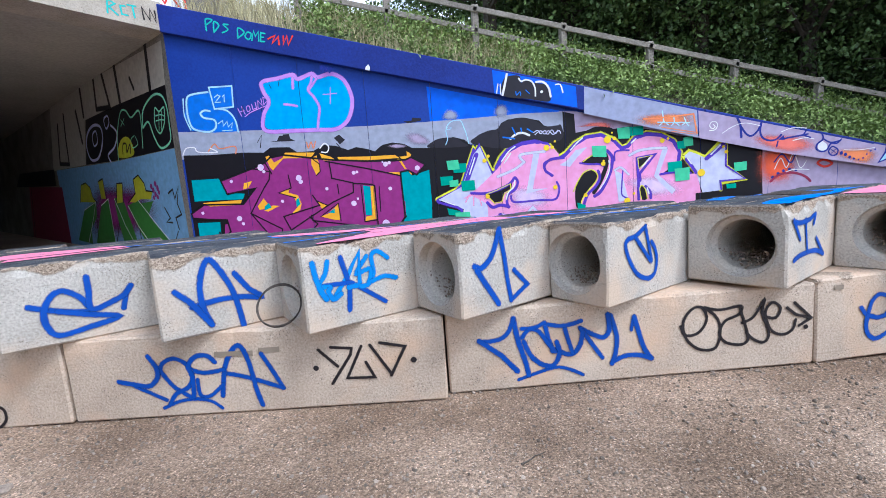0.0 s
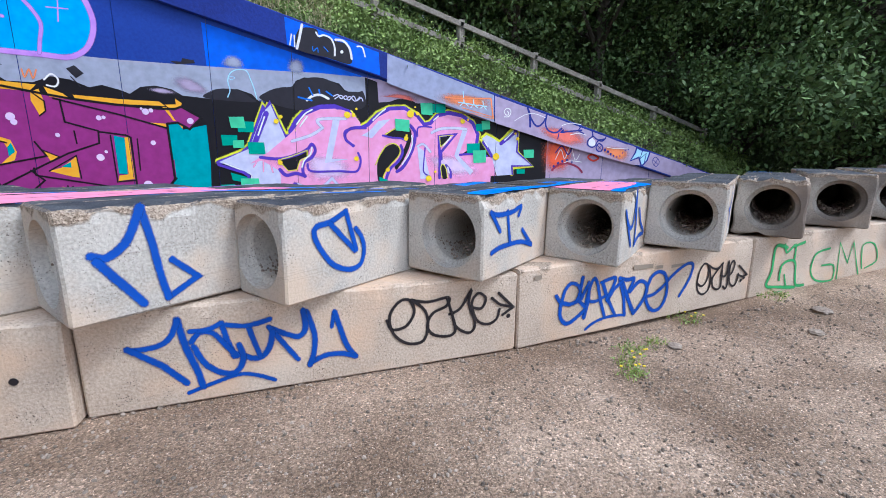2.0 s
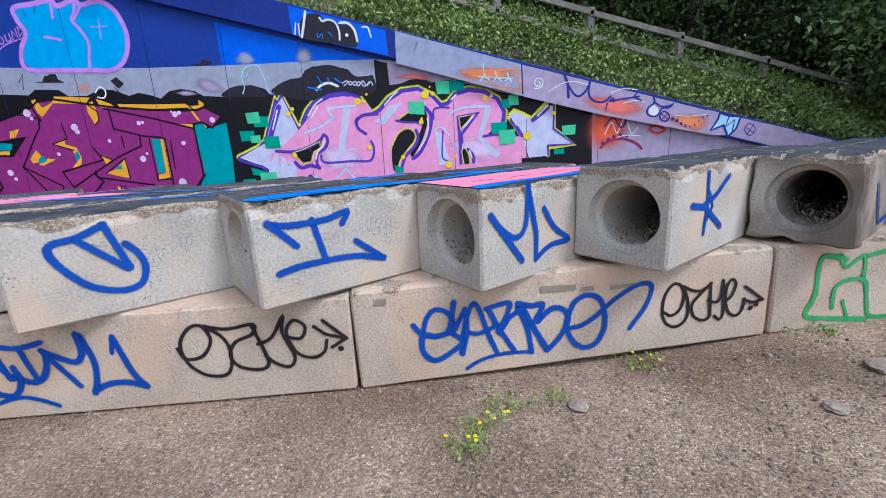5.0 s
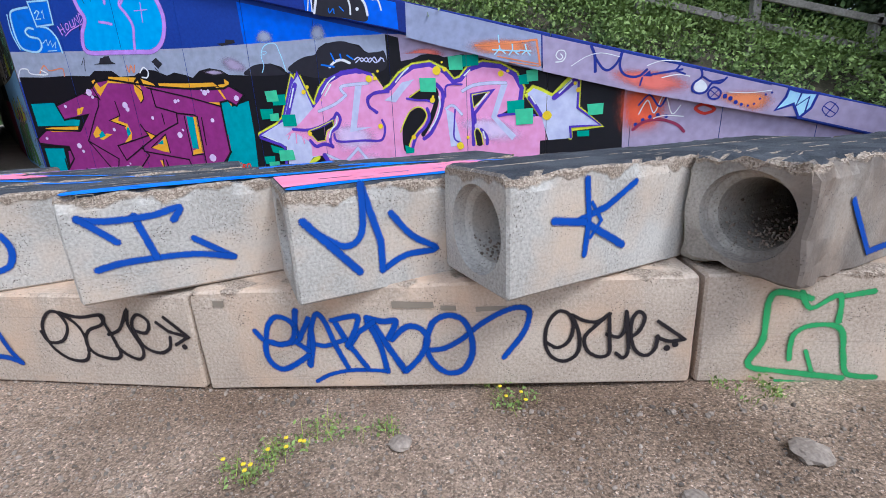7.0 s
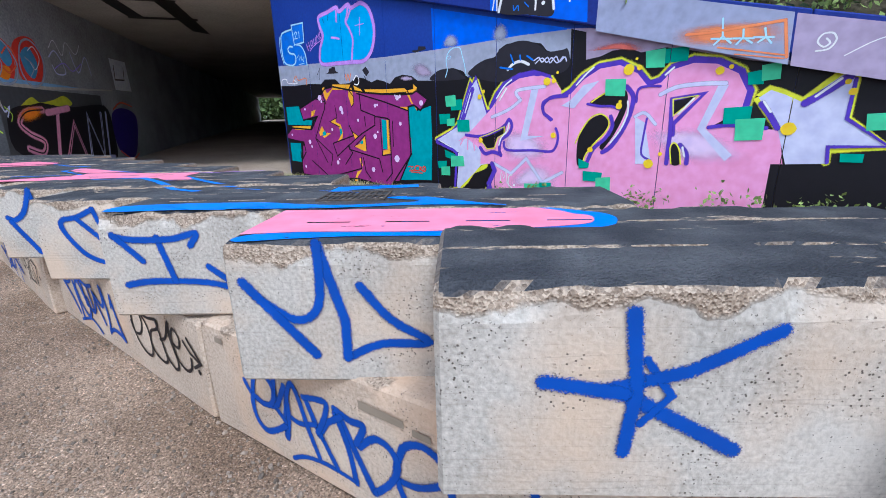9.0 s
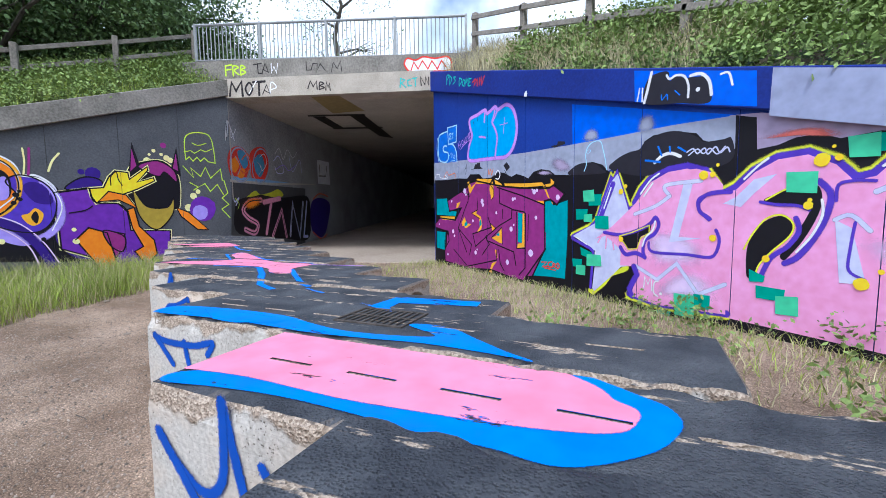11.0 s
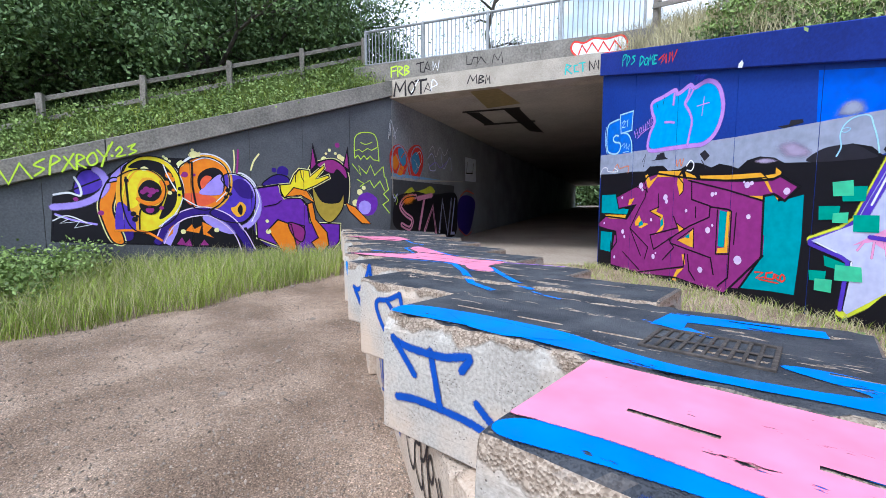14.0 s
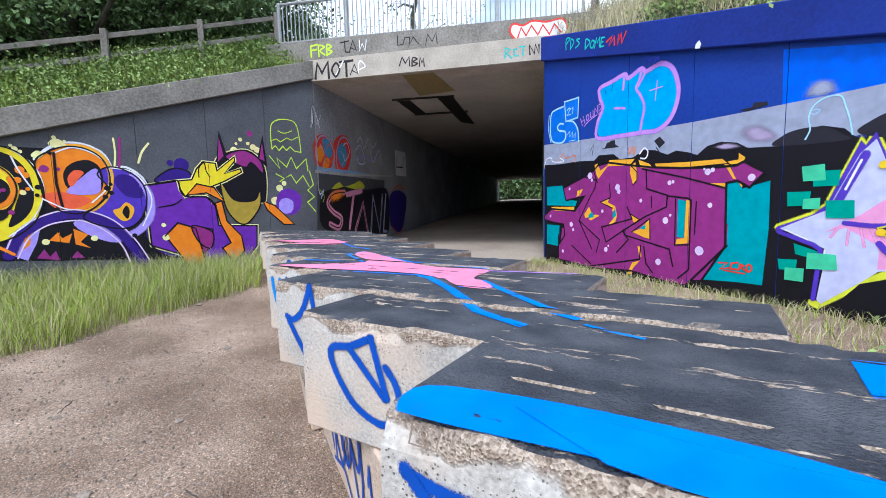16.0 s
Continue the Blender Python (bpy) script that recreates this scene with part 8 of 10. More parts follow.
paint.line(0.04, 9, [(9.71, 1.76), (9.71, 1.41), (10.04, 1.16), (9.62, 1.15), (9.64, 1)])
paint.done()
paint = Paint("letter_lines", wall_right, RIGHT, LIME, 0, CUTS_R)
paint.line(0.018, 10, [(5.51, 1.21), (5.71, 1.27), (5.96, 1.37), (5.96, 1.27), (5.84, 1.2), (5.79, 1.06), (5.66, 1.04), (5.51, 1.21)])
paint.line(0.022, 10, [(7.07, 1.15), (7.15, 1.32), (7.26, 1.47), (7.39, 1.51), (7.49, 1.43), (7.47, 1.31), (7.32, 1.14), (7.22, 1), (7.19, 0.88)], smooth=True)
paint.line(0.022, 10, [(7.25, 1.66), (7.38, 1.74), (7.54, 1.81), (7.64, 1.8)], smooth=True)
paint.line(0.018, 10, [(8.2, 1.65), (8.45, 1.68), (8.22, 1.47), (8.2, 1.65)])
paint.line(0.018, 10, [(8.26, 0.93), (8.23, 1.11), (8.27, 1.17), (8.33, 1.09), (8.36, 0.93)], smooth=True)
paint.done()
paint = Paint("letter_lines", wall_right, RIGHT, CHALK, 0, CUTS_R)
paint.line(0.03, 10, [(5.82, 1.77), (5.95, 1.93), (6.07, 2.01)], smooth=True)
paint.line(0.03, 10, [(7.04, 1.88), (7.16, 2), (7.25, 2.07)], smooth=True)
paint.line(0.03, 10, [(8.09, 1.92), (8.17, 1.99)], smooth=True)
paint.line(0.03, 10, [(7.7, 1.65), (7.71, 1.51), (7.64, 1.32), (7.53, 1.16)], smooth=True)
paint.line(0.03, 10, [(8.27, 1.49), (8.41, 1.65)])
paint.line(0.03, 10, [(8.36, 1.12), (8.39, 1.02)], smooth=True)
paint.line(0.03, 10, [(9.45, 1.62), (9.61, 1.77)])
paint.line(0.03, 10, [(9.05, 1.59), (9.12, 1.49)], smooth=True)
paint.line(0.025, 10, [(4.71, 1.16), (4.94, 1.06)], smooth=True)
paint.line(0.03, 10, [(5.24, 1.59), (5.35, 1.87)], smooth=True)
paint.line(0.025, 10, [(5.1, 0.96), (5.09, 0.81)], smooth=True)
paint.line(0.03, 10, [(6.04, 1.42), (6.01, 1.31), (5.91, 1.21), (5.87, 1.1)], smooth=True)
paint.line(0.03, 10, [(5.87, 1.74), (5.99, 1.9)], smooth=True)
paint.done()
paint = Paint("letter_shine", wall_right, RIGHT, PALE_LILAC, 0, CUTS_R)
paint.line(0.06, 7, [(5.74, 1.51), (6.03, 1.61), (6.22, 1.73)], smooth=True)
paint.line(0.06, 7, [(6.22, 1.73), (6.16, 1.86), (6.59, 1.89)], smooth=True)
paint.fill(7, [(6.39, 1.88), (6.5, 1.88), (6.35, 1.24), (6.62, 1.24), (6.23, 1.17)])
paint.line(0.06, 7, [(5.78, 0.83), (6.09, 0.69), (6.34, 0.92), (6.61, 0.59), (6.9, 0.75)])
paint.fill(7, [(6.84, 1.63), (6.97, 1.7), (7.13, 1.87), (7.33, 1.91), (7.14, 1.73), (7.02, 1.59)])
paint.line(0.06, 7, [(8.06, 1.71), (8.22, 1.78), (8.46, 1.8), (8.69, 1.79)], smooth=True)
paint.fill(7, [(8.63, 1.79), (8.72, 1.77), (8.56, 1.33), (8.85, 1.05), (8.79, 0.98), (8.48, 1.32)])
paint.line(0.05, 7, [(7.8, 1.47), (7.91, 1.51), (8.04, 1.38)], smooth=True)
paint.fill(7, [(7.8, 1.47), (7.92, 1.4), (8.04, 0.92), (7.86, 0.91)])
paint.done()
paint = Paint("star_field", wall_right, RIGHT, PALE_LILAC, 0, CUTS_R)
paint.fill(5, [(9, 1.63), (9.09, 1.7), (9.21, 1.65), (9.36, 1.57), (9.62, 1.81), (9.64, 1.79), (9.7, 1.8), (9.7, 1.4), (10.02, 1.17), (9.62, 1.15), (9.64, 0.99), (9.32, 0.97), (9.2, 1.33)])
paint.done()
paint = Paint("star_edge", wall_right, RIGHT, LIME, 0, CUTS_R)
paint.line(0.085, 3, [(9.63, 1), (9.62, 1.12), (10.04, 1.15), (9.71, 1.41), (9.71, 1.81), (9.64, 1.8), (9.61, 1.83), (9.36, 1.58), (9.19, 1.67), (9.08, 1.71), (9.02, 1.66), (9.06, 1.64), (9, 1.61), (9.2, 1.33)])
paint.done()
paint = Paint("chalk_initials", wall_right, RIGHT, CHALK, 0, CUTS_R)
paint.line(0.025, 10, [(5.91, 0.56), (5.92, 0.71), (5.97, 0.61), (6.01, 0.73), (6.03, 0.54)])
paint.line(0.025, 10, [(6.11, 0.67), (6.06, 0.65), (6.05, 0.53), (6.11, 0.48)], smooth=True)
paint.dots(10, [(6.15, 0.52, 0.02)])
paint.done()
paint = Paint("coping_blot", coping_right, RIGHT, SLATE, 0.09)
paint.fill(2, [(5.93, 3.16), (6.18, 3.19), (6.22, 3.07), (6.3, 3.11), (6.41, 3.05), (6.48, 3.04), (6.64, 3), (6.7, 2.87), (6.68, 2.72), (6.33, 2.79), (5.9, 2.88)], smooth=True)
paint.done()
paint = Paint("coping_arcs", coping_right, RIGHT, CHALK, 0.09)
paint.line(0.05, 3, [(5.98, 3.23), (5.93, 3.03), (5.89, 2.89)])
paint.line(0.025, 3, [(5.82, 3.08), (5.79, 2.93)])
paint.line(0.025, 3, [(5.86, 3.07), (5.86, 2.91)])
paint.line(0.035, 3, [(6.18, 3.14), (6.22, 3.09), (6.3, 3.11), (6.4, 3.07), (6.45, 2.96), (6.45, 2.83)], smooth=True)
paint.line(0.045, 3, [(6.47, 3.06), (6.59, 3.05), (6.68, 2.95), (6.71, 2.8)], smooth=True)
paint.line(0.03, 3, [(6.8, 2.99), (6.88, 2.98), (6.92, 2.85)], smooth=True)
paint.dots(3, [(6.56, 2.89, 0.025)])
paint.done()
paint = Paint("coping_arcs", coping_right, RIGHT, AZURE, 0.09)
paint.line(0.02, 3, [(6.12, 2.93), (6.13, 2.87), (6.19, 2.92), (6.2, 2.86)], smooth=True)
paint.line(0.02, 3, [(6.29, 2.94), (6.35, 2.88)], smooth=True)
paint.done()
paint = Paint("coping_spiral", coping_right, RIGHT, CHALK, 0.09)
paint.line(0.022, 3, [(9.44, 2.12), (9.47, 2.08), (9.43, 2.05), (9.38, 2.1), (9.41, 2.16), (9.48, 2.16), (9.51, 2.1), (9.47, 2.03), (9.38, 2.02)], smooth=True)
paint.line(0.015, 3, [(9.59, 1.96), (9.79, 2.07), (9.98, 2.1), (10.21, 2.04)], smooth=True)
paint.line(0.018, 3, [(10.57, 1.91), (10.75, 1.96), (10.98, 1.94)], smooth=True)
paint.line(0.018, 3, [(10.77, 1.75), (10.97, 1.78), (11.11, 1.75)], smooth=True)
paint.line(0.015, 3, [(11.61, 1.53), (11.86, 1.51), (12.11, 1.53)], smooth=True)
paint.done()
paint = Paint("coping_scrawl", coping_right, RIGHT, NAVY, 0.09)
paint.line(0.05, 3, [(9.84, 2.19), (9.89, 2.07), (9.91, 1.87)], smooth=True)
paint.line(0.04, 3, [(9.9, 2.05), (9.99, 1.92), (10.08, 1.88), (10.18, 1.96), (10.24, 2.1)], smooth=True)
paint.line(0.04, 3, [(10.24, 2.09), (10.22, 1.94), (10.27, 1.83), (10.38, 1.78), (10.49, 1.79), (10.57, 1.86)], smooth=True)
paint.line(0.035, 3, [(10.6, 1.79), (11.01, 1.84)])
paint.fill(3, [(10.52, 1.78), (10.61, 1.85), (10.64, 1.77)])
paint.line(0.03, 3, [(10.98, 1.9), (10.93, 1.83), (11.05, 1.78)])
paint.line(0.03, 3, [(10.52, 1.76), (10.5, 1.67)], smooth=True)
paint.done()
paint = Paint("coping_owl", coping_right, RIGHT, CHALK, 0.09)
paint.fill(3, [(11.18, 1.6), (11.22, 1.71), (11.32, 1.65), (11.33, 1.56), (11.24, 1.53)], smooth=True)
paint.done()
paint = Paint("coping_owl", coping_right, RIGHT, NAVY, 0.09)
paint.line(0.035, 4, [(11.23, 1.85), (11.26, 1.74), (11.17, 1.66), (11.16, 1.58), (11.24, 1.53), (11.33, 1.55), (11.39, 1.65), (11.49, 1.65), (11.56, 1.71)], smooth=True)
paint.line(0.03, 4, [(11.36, 1.53), (11.42, 1.6), (11.51, 1.54), (11.49, 1.46), (11.4, 1.46)], smooth=True, closed=True)
paint.line(0.03, 4, [(11.28, 1.73), (11.39, 1.67), (11.54, 1.69)], smooth=True)
paint.line(0.015, 4, [(11.39, 1.56), (11.49, 1.48)])
paint.line(0.015, 4, [(11.48, 1.56), (11.4, 1.48)])
paint.dots(4, [(11.57, 1.48, 0.03), (11.64, 1.45, 0.028), (11.71, 1.4, 0.025), (11.78, 1.37, 0.02), (11.86, 1.35, 0.015), (11.93, 1.37, 0.015), (11.99, 1.43, 0.014), (12.05, 1.48, 0.014), (12.12, 1.5, 0.014)])
paint.done()
paint = Paint("coping_star", coping_right, RIGHT, ICE, 0.09)
paint.fill(3, [(12.31, 1.54), (12.46, 1.49), (12.65, 1.47), (12.6, 1.29), (12.48, 1.17), (12.39, 1.35), (12.19, 1.28), (12.29, 1.44)])
paint.done()
paint = Paint("coping_star", coping_right, RIGHT, NAVY, 0.09)
paint.line(0.04, 4, [(12.31, 1.54), (12.46, 1.49), (12.65, 1.47), (12.6, 1.29), (12.48, 1.17), (12.39, 1.35), (12.19, 1.28), (12.29, 1.44)], closed=True)
paint.line(0.025, 4, [(12.46, 1.47), (12.42, 1.32), (12.56, 1.43), (12.54, 1.25)])
paint.line(0.015, 4, [(12.74, 1.31), (12.89, 1.21)])
paint.line(0.015, 4, [(12.87, 1.34), (12.78, 1.19)])
paint.line(0.015, 4, [(12.73, 1.27), (12.8, 1.36), (12.91, 1.27), (12.84, 1.17)], smooth=True, closed=True)
paint.done()
paint = Paint("coping_crosses", coping_right, RIGHT, ICE, 0.09)
paint.line(0.025, 3, [(8.51, 2.23), (8.69, 2.21)])
paint.line(0.025, 3, [(8.59, 2.41), (8.61, 2.24), (8.54, 2.17)])
paint.line(0.025, 3, [(8.61, 2.24), (8.69, 2.17)])
paint.line(0.025, 3, [(8.7, 2.21), (8.88, 2.19)])
paint.line(0.025, 3, [(8.78, 2.31), (8.79, 2.21), (8.74, 2.15)])
paint.line(0.025, 3, [(8.79, 2.21), (8.87, 2.15)])
paint.line(0.025, 3, [(8.88, 2.2), (9.04, 2.18)])
paint.line(0.025, 3, [(8.96, 2.27), (8.98, 2.19), (8.92, 2.15)])
paint.line(0.025, 3, [(8.98, 2.19), (9.03, 2.13)])
paint.done()
paint = Paint("coping_frame", coping_right, RIGHT, ORANGE, 0.09)
paint.line(0.035, 3, [(8.27, 2.3), (8.47, 2.29), (9.11, 2.32), (9.17, 1.99)])
paint.line(0.02, 3, [(8.58, 2.14), (9.15, 2.01)])
paint.line(0.015, 3, [(8.74, 2.06), (9.15, 1.98)])
paint.done()
paint = Paint("chalk_crown", wall_right, RIGHT, CHALK, 0, CUTS_R)
paint.line(0.02, 4, [(10.54, 1.29), (10.64, 1.47), (10.74, 1.3), (10.85, 1.54), (10.97, 1.28), (11.07, 1.39)], smooth=True)
paint.line(0.02, 4, [(10.69, 1.21), (10.87, 1.26), (11.12, 1.24)], smooth=True)
paint.done()
paint = Paint("spray_stroke", LOWER[1, 0], FACE, TAG_BLUE, 0.003)
paint.line(0.045, 1, [(0.32, 0.351), (0.366, 0.292), (0.45, 0.269), (0.508, 0.292), (0.535, 0.359)], smooth=True)
paint.done()
paint = Paint("spray_stroke", LOWER[1, 0], FACE, TAG_BLUE, 0.003)
paint.line(0.045, 1, [(0.37, 0.293), (0.395, 0.379), (0.444, 0.427), (0.505, 0.409), (0.536, 0.365)], smooth=True)
paint.done()
paint = Paint("spray_stroke", LOWER[1, 0], FACE, TAG_BLUE, 0.003)
paint.line(0.05, 1, [(0.552, 0.459), (0.535, 0.359), (0.55, 0.3), (0.45, 0.269), (0.372, 0.287), (0.361, 0.2), (0.394, 0.14), (0.445, 0.124), (0.52, 0.16), (0.583, 0.202)], smooth=True)
paint.done()
paint = Paint("spray_stroke", LOWER[1, 0], FACE, TAG_BLUE, 0.003)
paint.line(0.045, 1, [(0.527, 0.283), (0.587, 0.228)])
paint.done()
paint = Paint("spray_stroke", LOWER[1, 0], FACE, TAG_BLUE, 0.003)
paint.line(0.045, 1, [(0.61, 0.408), (0.55, 0.3)])
paint.done()
paint = Paint("spray_stroke", LOWER[1, 0], FACE, TAG_BLUE, 0.003)
paint.line(0.045, 1, [(0.611, 0.414), (0.617, 0.281), (0.585, 0.141)], smooth=True)
paint.done()
paint = Paint("spray_stroke", LOWER[1, 0], FACE, TAG_BLUE, 0.003)
paint.line(0.045, 1, [(0.579, 0.146), (0.608, 0.316), (0.656, 0.436), (0.697, 0.387), (0.733, 0.26), (0.783, 0.126)], smooth=True)
paint.done()
paint = Paint("spray_stroke", LOWER[1, 0], FACE, TAG_BLUE, 0.003)
paint.line(0.04, 1, [(0.612, 0.274), (0.682, 0.256), (0.786, 0.288)], smooth=True)
paint.done()
paint = Paint("spray_stroke", LOWER[1, 0], FACE, TAG_BLUE, 0.003)
paint.line(0.045, 1, [(0.73, 0.398), (0.799, 0.413), (0.868, 0.416), (0.846, 0.342), (0.795, 0.253)], smooth=True)
paint.done()
paint = Paint("spray_stroke", LOWER[1, 0], FACE, TAG_BLUE, 0.003)
paint.line(0.05, 1, [(0.747, 0.389), (0.813, 0.238)])
paint.done()
paint = Paint("spray_stroke", LOWER[1, 0], FACE, TAG_BLUE, 0.003)
paint.line(0.045, 1, [(0.797, 0.272), (0.889, 0.118)])
paint.done()
paint = Paint("spray_stroke", LOWER[1, 0], FACE, TAG_BLUE, 0.003)
paint.line(0.045, 1, [(0.801, 0.242), (0.86, 0.326), (0.944, 0.383)])
paint.done()
paint = Paint("spray_stroke", LOWER[1, 0], FACE, TAG_BLUE, 0.003)
paint.line(0.05, 1, [(0.911, 0.409), (0.99, 0.385), (1.058, 0.383), (1.013, 0.291)], smooth=True)
paint.done()
paint = Paint("spray_stroke", LOWER[1, 0], FACE, TAG_BLUE, 0.003)
paint.line(0.05, 1, [(0.913, 0.389), (0.965, 0.257), (0.99, 0.097)], smooth=True)
paint.done()
paint = Paint("spray_stroke", LOWER[1, 0], FACE, TAG_BLUE, 0.003)
paint.line(0.055, 1, [(0.928, 0.403), (1.023, 0.21), (1.084, 0.098)])
paint.done()
paint = Paint("spray_stroke", LOWER[1, 0], FACE, TAG_BLUE, 0.003)
paint.line(0.05, 1, [(1.03, 0.283), (1.106, 0.35), (1.174, 0.343), (1.212, 0.28), (1.169, 0.182), (1.09, 0.099)], smooth=True)
paint.done()
paint = Paint("spray_stroke", LOWER[1, 0], FACE, TAG_BLUE, 0.003)
paint.line(0.05, 1, [(1.23, 0.34), (1.201, 0.242), (1.236, 0.138), (1.306, 0.083), (1.385, 0.101), (1.432, 0.186), (1.431, 0.298), (1.393, 0.383), (1.318, 0.409), (1.251, 0.378)], smooth=True, closed=True)
paint.done()
paint = Paint("spray_stroke", LOWER[1, 0], FACE, TAG_BLUE, 0.003)
paint.line(0.045, 1, [(1.216, 0.217), (1.291, 0.225), (1.381, 0.273), (1.49, 0.362), (1.604, 0.425), (1.68, 0.44), (1.719, 0.41), (1.689, 0.302), (1.592, 0.168)], smooth=True)
paint.done()
paint = Paint("spray_stroke", LOWER[1, 0], FACE, TAG_BLUE, 0.003)
paint.line(0.035, 1, [(0.607, 0.046), (0.696, 0.09), (0.826, 0.11), (0.978, 0.101)], smooth=True)
paint.done()
paint = Paint("spray_stroke", LOWER[-1, 0], FACE, TAG_BLUE, 0.003)
paint.line(0.05, 1, [(0.545, 0.42), (0.587, 0.345), (0.587, 0.276), (0.53, 0.222), (0.436, 0.236), (0.333, 0.262)], smooth=True)
paint.done()
paint = Paint("spray_stroke", LOWER[-1, 0], FACE, TAG_BLUE, 0.003)
paint.line(0.04, 1, [(0.434, 0.225), (0.536, 0.168), (0.625, 0.119)])
paint.done()
paint = Paint("spray_stroke", LOWER[-1, 0], FACE, TAG_BLUE, 0.003)
paint.line(0.045, 1, [(0.602, 0.298), (0.635, 0.368), (0.713, 0.393), (0.787, 0.35), (0.816, 0.276), (0.778, 0.198), (0.69, 0.154), (0.642, 0.087)], smooth=True)
paint.done()
paint = Paint("spray_stroke", LOWER[-1, 0], FACE, TAG_BLUE, 0.003)
paint.line(0.045, 1, [(0.604, 0.336), (0.683, 0.208), (0.796, 0.123)], smooth=True)
paint.done()
paint = Paint("spray_stroke", LOWER[-1, 0], FACE, TAG_BLUE, 0.003)
paint.line(0.05, 1, [(0.97, 0.353), (0.926, 0.398), (0.853, 0.399), (0.796, 0.338), (0.813, 0.261), (0.805, 0.131)], smooth=True)
paint.done()
paint = Paint("spray_stroke", LOWER[-1, 0], FACE, TAG_BLUE, 0.003)
paint.line(0.045, 1, [(0.797, 0.323), (0.887, 0.287), (1.021, 0.3)], smooth=True)
paint.done()
paint = Paint("spray_stroke", LOWER[-1, 0], FACE, TAG_BLUE, 0.003)
paint.line(0.04, 1, [(0.844, 0.244), (0.85, 0.139), (0.916, 0.131), (1.007, 0.202)], smooth=True)
paint.done()
paint = Paint("spray_stroke", LOWER[-1, 0], FACE, TAG_BLUE, 0.003)
paint.line(0.05, 1, [(0.993, 0.126), (1.029, 0.307), (1.085, 0.417), (1.144, 0.45), (1.188, 0.342), (1.217, 0.15), (1.244, 0.047)], smooth=True)
paint.done()
paint = Paint("spray_stroke", LOWER[-1, 0], FACE, TAG_BLUE, 0.003)
paint.line(0.045, 1, [(1.025, 0.277), (1.173, 0.237), (1.39, 0.153)], smooth=True)
paint.done()
paint = Paint("spray_stroke", LOWER[-1, 0], FACE, TAG_BLUE, 0.003)
paint.line(0.045, 1, [(1.39, 0.153), (1.338, 0.264), (1.274, 0.389)], smooth=True)
paint.done()
paint = Paint("spray_stroke", LOWER[-1, 0], FACE, TAG_BLUE, 0.003)
paint.line(0.035, 1, [(0.601, 0.066), (0.712, 0.106), (0.824, 0.114), (0.914, 0.092), (0.98, 0.041)], smooth=True)
paint.done()
paint = Paint("spray_stroke", LOWER[0, 0], FACE, TAG_BLUE, 0.003)
paint.line(0.055, 1, [(0.451, 0.121), (0.353, 0.235), (0.212, 0.347)])
paint.done()
paint = Paint("spray_stroke", LOWER[0, 0], FACE, TAG_BLUE, 0.003)
paint.line(0.045, 1, [(0.219, 0.339), (0.33, 0.345), (0.398, 0.384), (0.44, 0.472)], smooth=True)
paint.done()
paint = Paint("spray_stroke", LOWER[0, 0], FACE, TAG_BLUE, 0.003)
paint.line(0.055, 1, [(0.44, 0.479), (0.465, 0.325), (0.506, 0.183), (0.524, 0.087)], smooth=True)
paint.done()
paint = Paint("spray_stroke", LOWER[0, 0], FACE, TAG_BLUE, 0.003)
paint.line(0.045, 1, [(0.492, 0.407), (0.573, 0.407), (0.641, 0.436)], smooth=True)
paint.done()
paint = Paint("spray_stroke", LOWER[0, 0], FACE, TAG_BLUE, 0.003)
paint.line(0.05, 1, [(0.641, 0.436), (0.662, 0.323), (0.691, 0.236)])
paint.done()
paint = Paint("spray_stroke", LOWER[0, 0], FACE, TAG_BLUE, 0.003)
paint.line(0.045, 1, [(0.492, 0.346), (0.535, 0.395), (0.598, 0.383), (0.653, 0.305), (0.703, 0.235)], smooth=True)
paint.done()
paint = Paint("spray_stroke", LOWER[0, 0], FACE, TAG_BLUE, 0.003)
paint.line(0.05, 1, [(0.502, 0.318), (0.545, 0.218), (0.617, 0.153), (0.691, 0.143), (0.732, 0.217), (0.716, 0.3)], smooth=True)
paint.done()
paint = Paint("spray_stroke", LOWER[0, 0], FACE, TAG_BLUE, 0.003)
paint.line(0.045, 1, [(0.64, 0.428), (0.739, 0.405), (0.813, 0.41), (0.881, 0.427)], smooth=True)
paint.done()
paint = Paint("spray_stroke", LOWER[0, 0], FACE, TAG_BLUE, 0.003)
paint.line(0.045, 1, [(0.769, 0.402), (0.791, 0.312), (0.818, 0.217)], smooth=True)
paint.done()
paint = Paint("spray_stroke", LOWER[0, 0], FACE, TAG_BLUE, 0.003)
paint.line(0.05, 1, [(0.718, 0.253), (0.769, 0.214), (0.829, 0.213), (0.872, 0.274), (0.889, 0.35)], smooth=True)
paint.done()
paint = Paint("spray_stroke", LOWER[0, 0], FACE, TAG_BLUE, 0.003)
paint.line(0.045, 1, [(0.872, 0.382), (0.939, 0.28), (1.015, 0.165)])
paint.done()
paint = Paint("spray_stroke", LOWER[0, 0], FACE, TAG_BLUE, 0.003)
paint.line(0.05, 1, [(0.879, 0.374), (0.959, 0.328), (1.026, 0.304), (1.064, 0.35), (1.056, 0.458)], smooth=True)
paint.done()
paint = Paint("spray_stroke", LOWER[0, 0], FACE, TAG_BLUE, 0.003)
paint.line(0.05, 1, [(1.074, 0.448), (1.112, 0.304), (1.102, 0.189), (1.078, 0.12)], smooth=True)
paint.done()
paint = Paint("spray_stroke", LOWER[0, 0], FACE, TAG_BLUE, 0.003)
paint.line(0.05, 1, [(1.078, 0.128), (1.162, 0.164), (1.256, 0.163), (1.342, 0.132)], smooth=True)
paint.done()
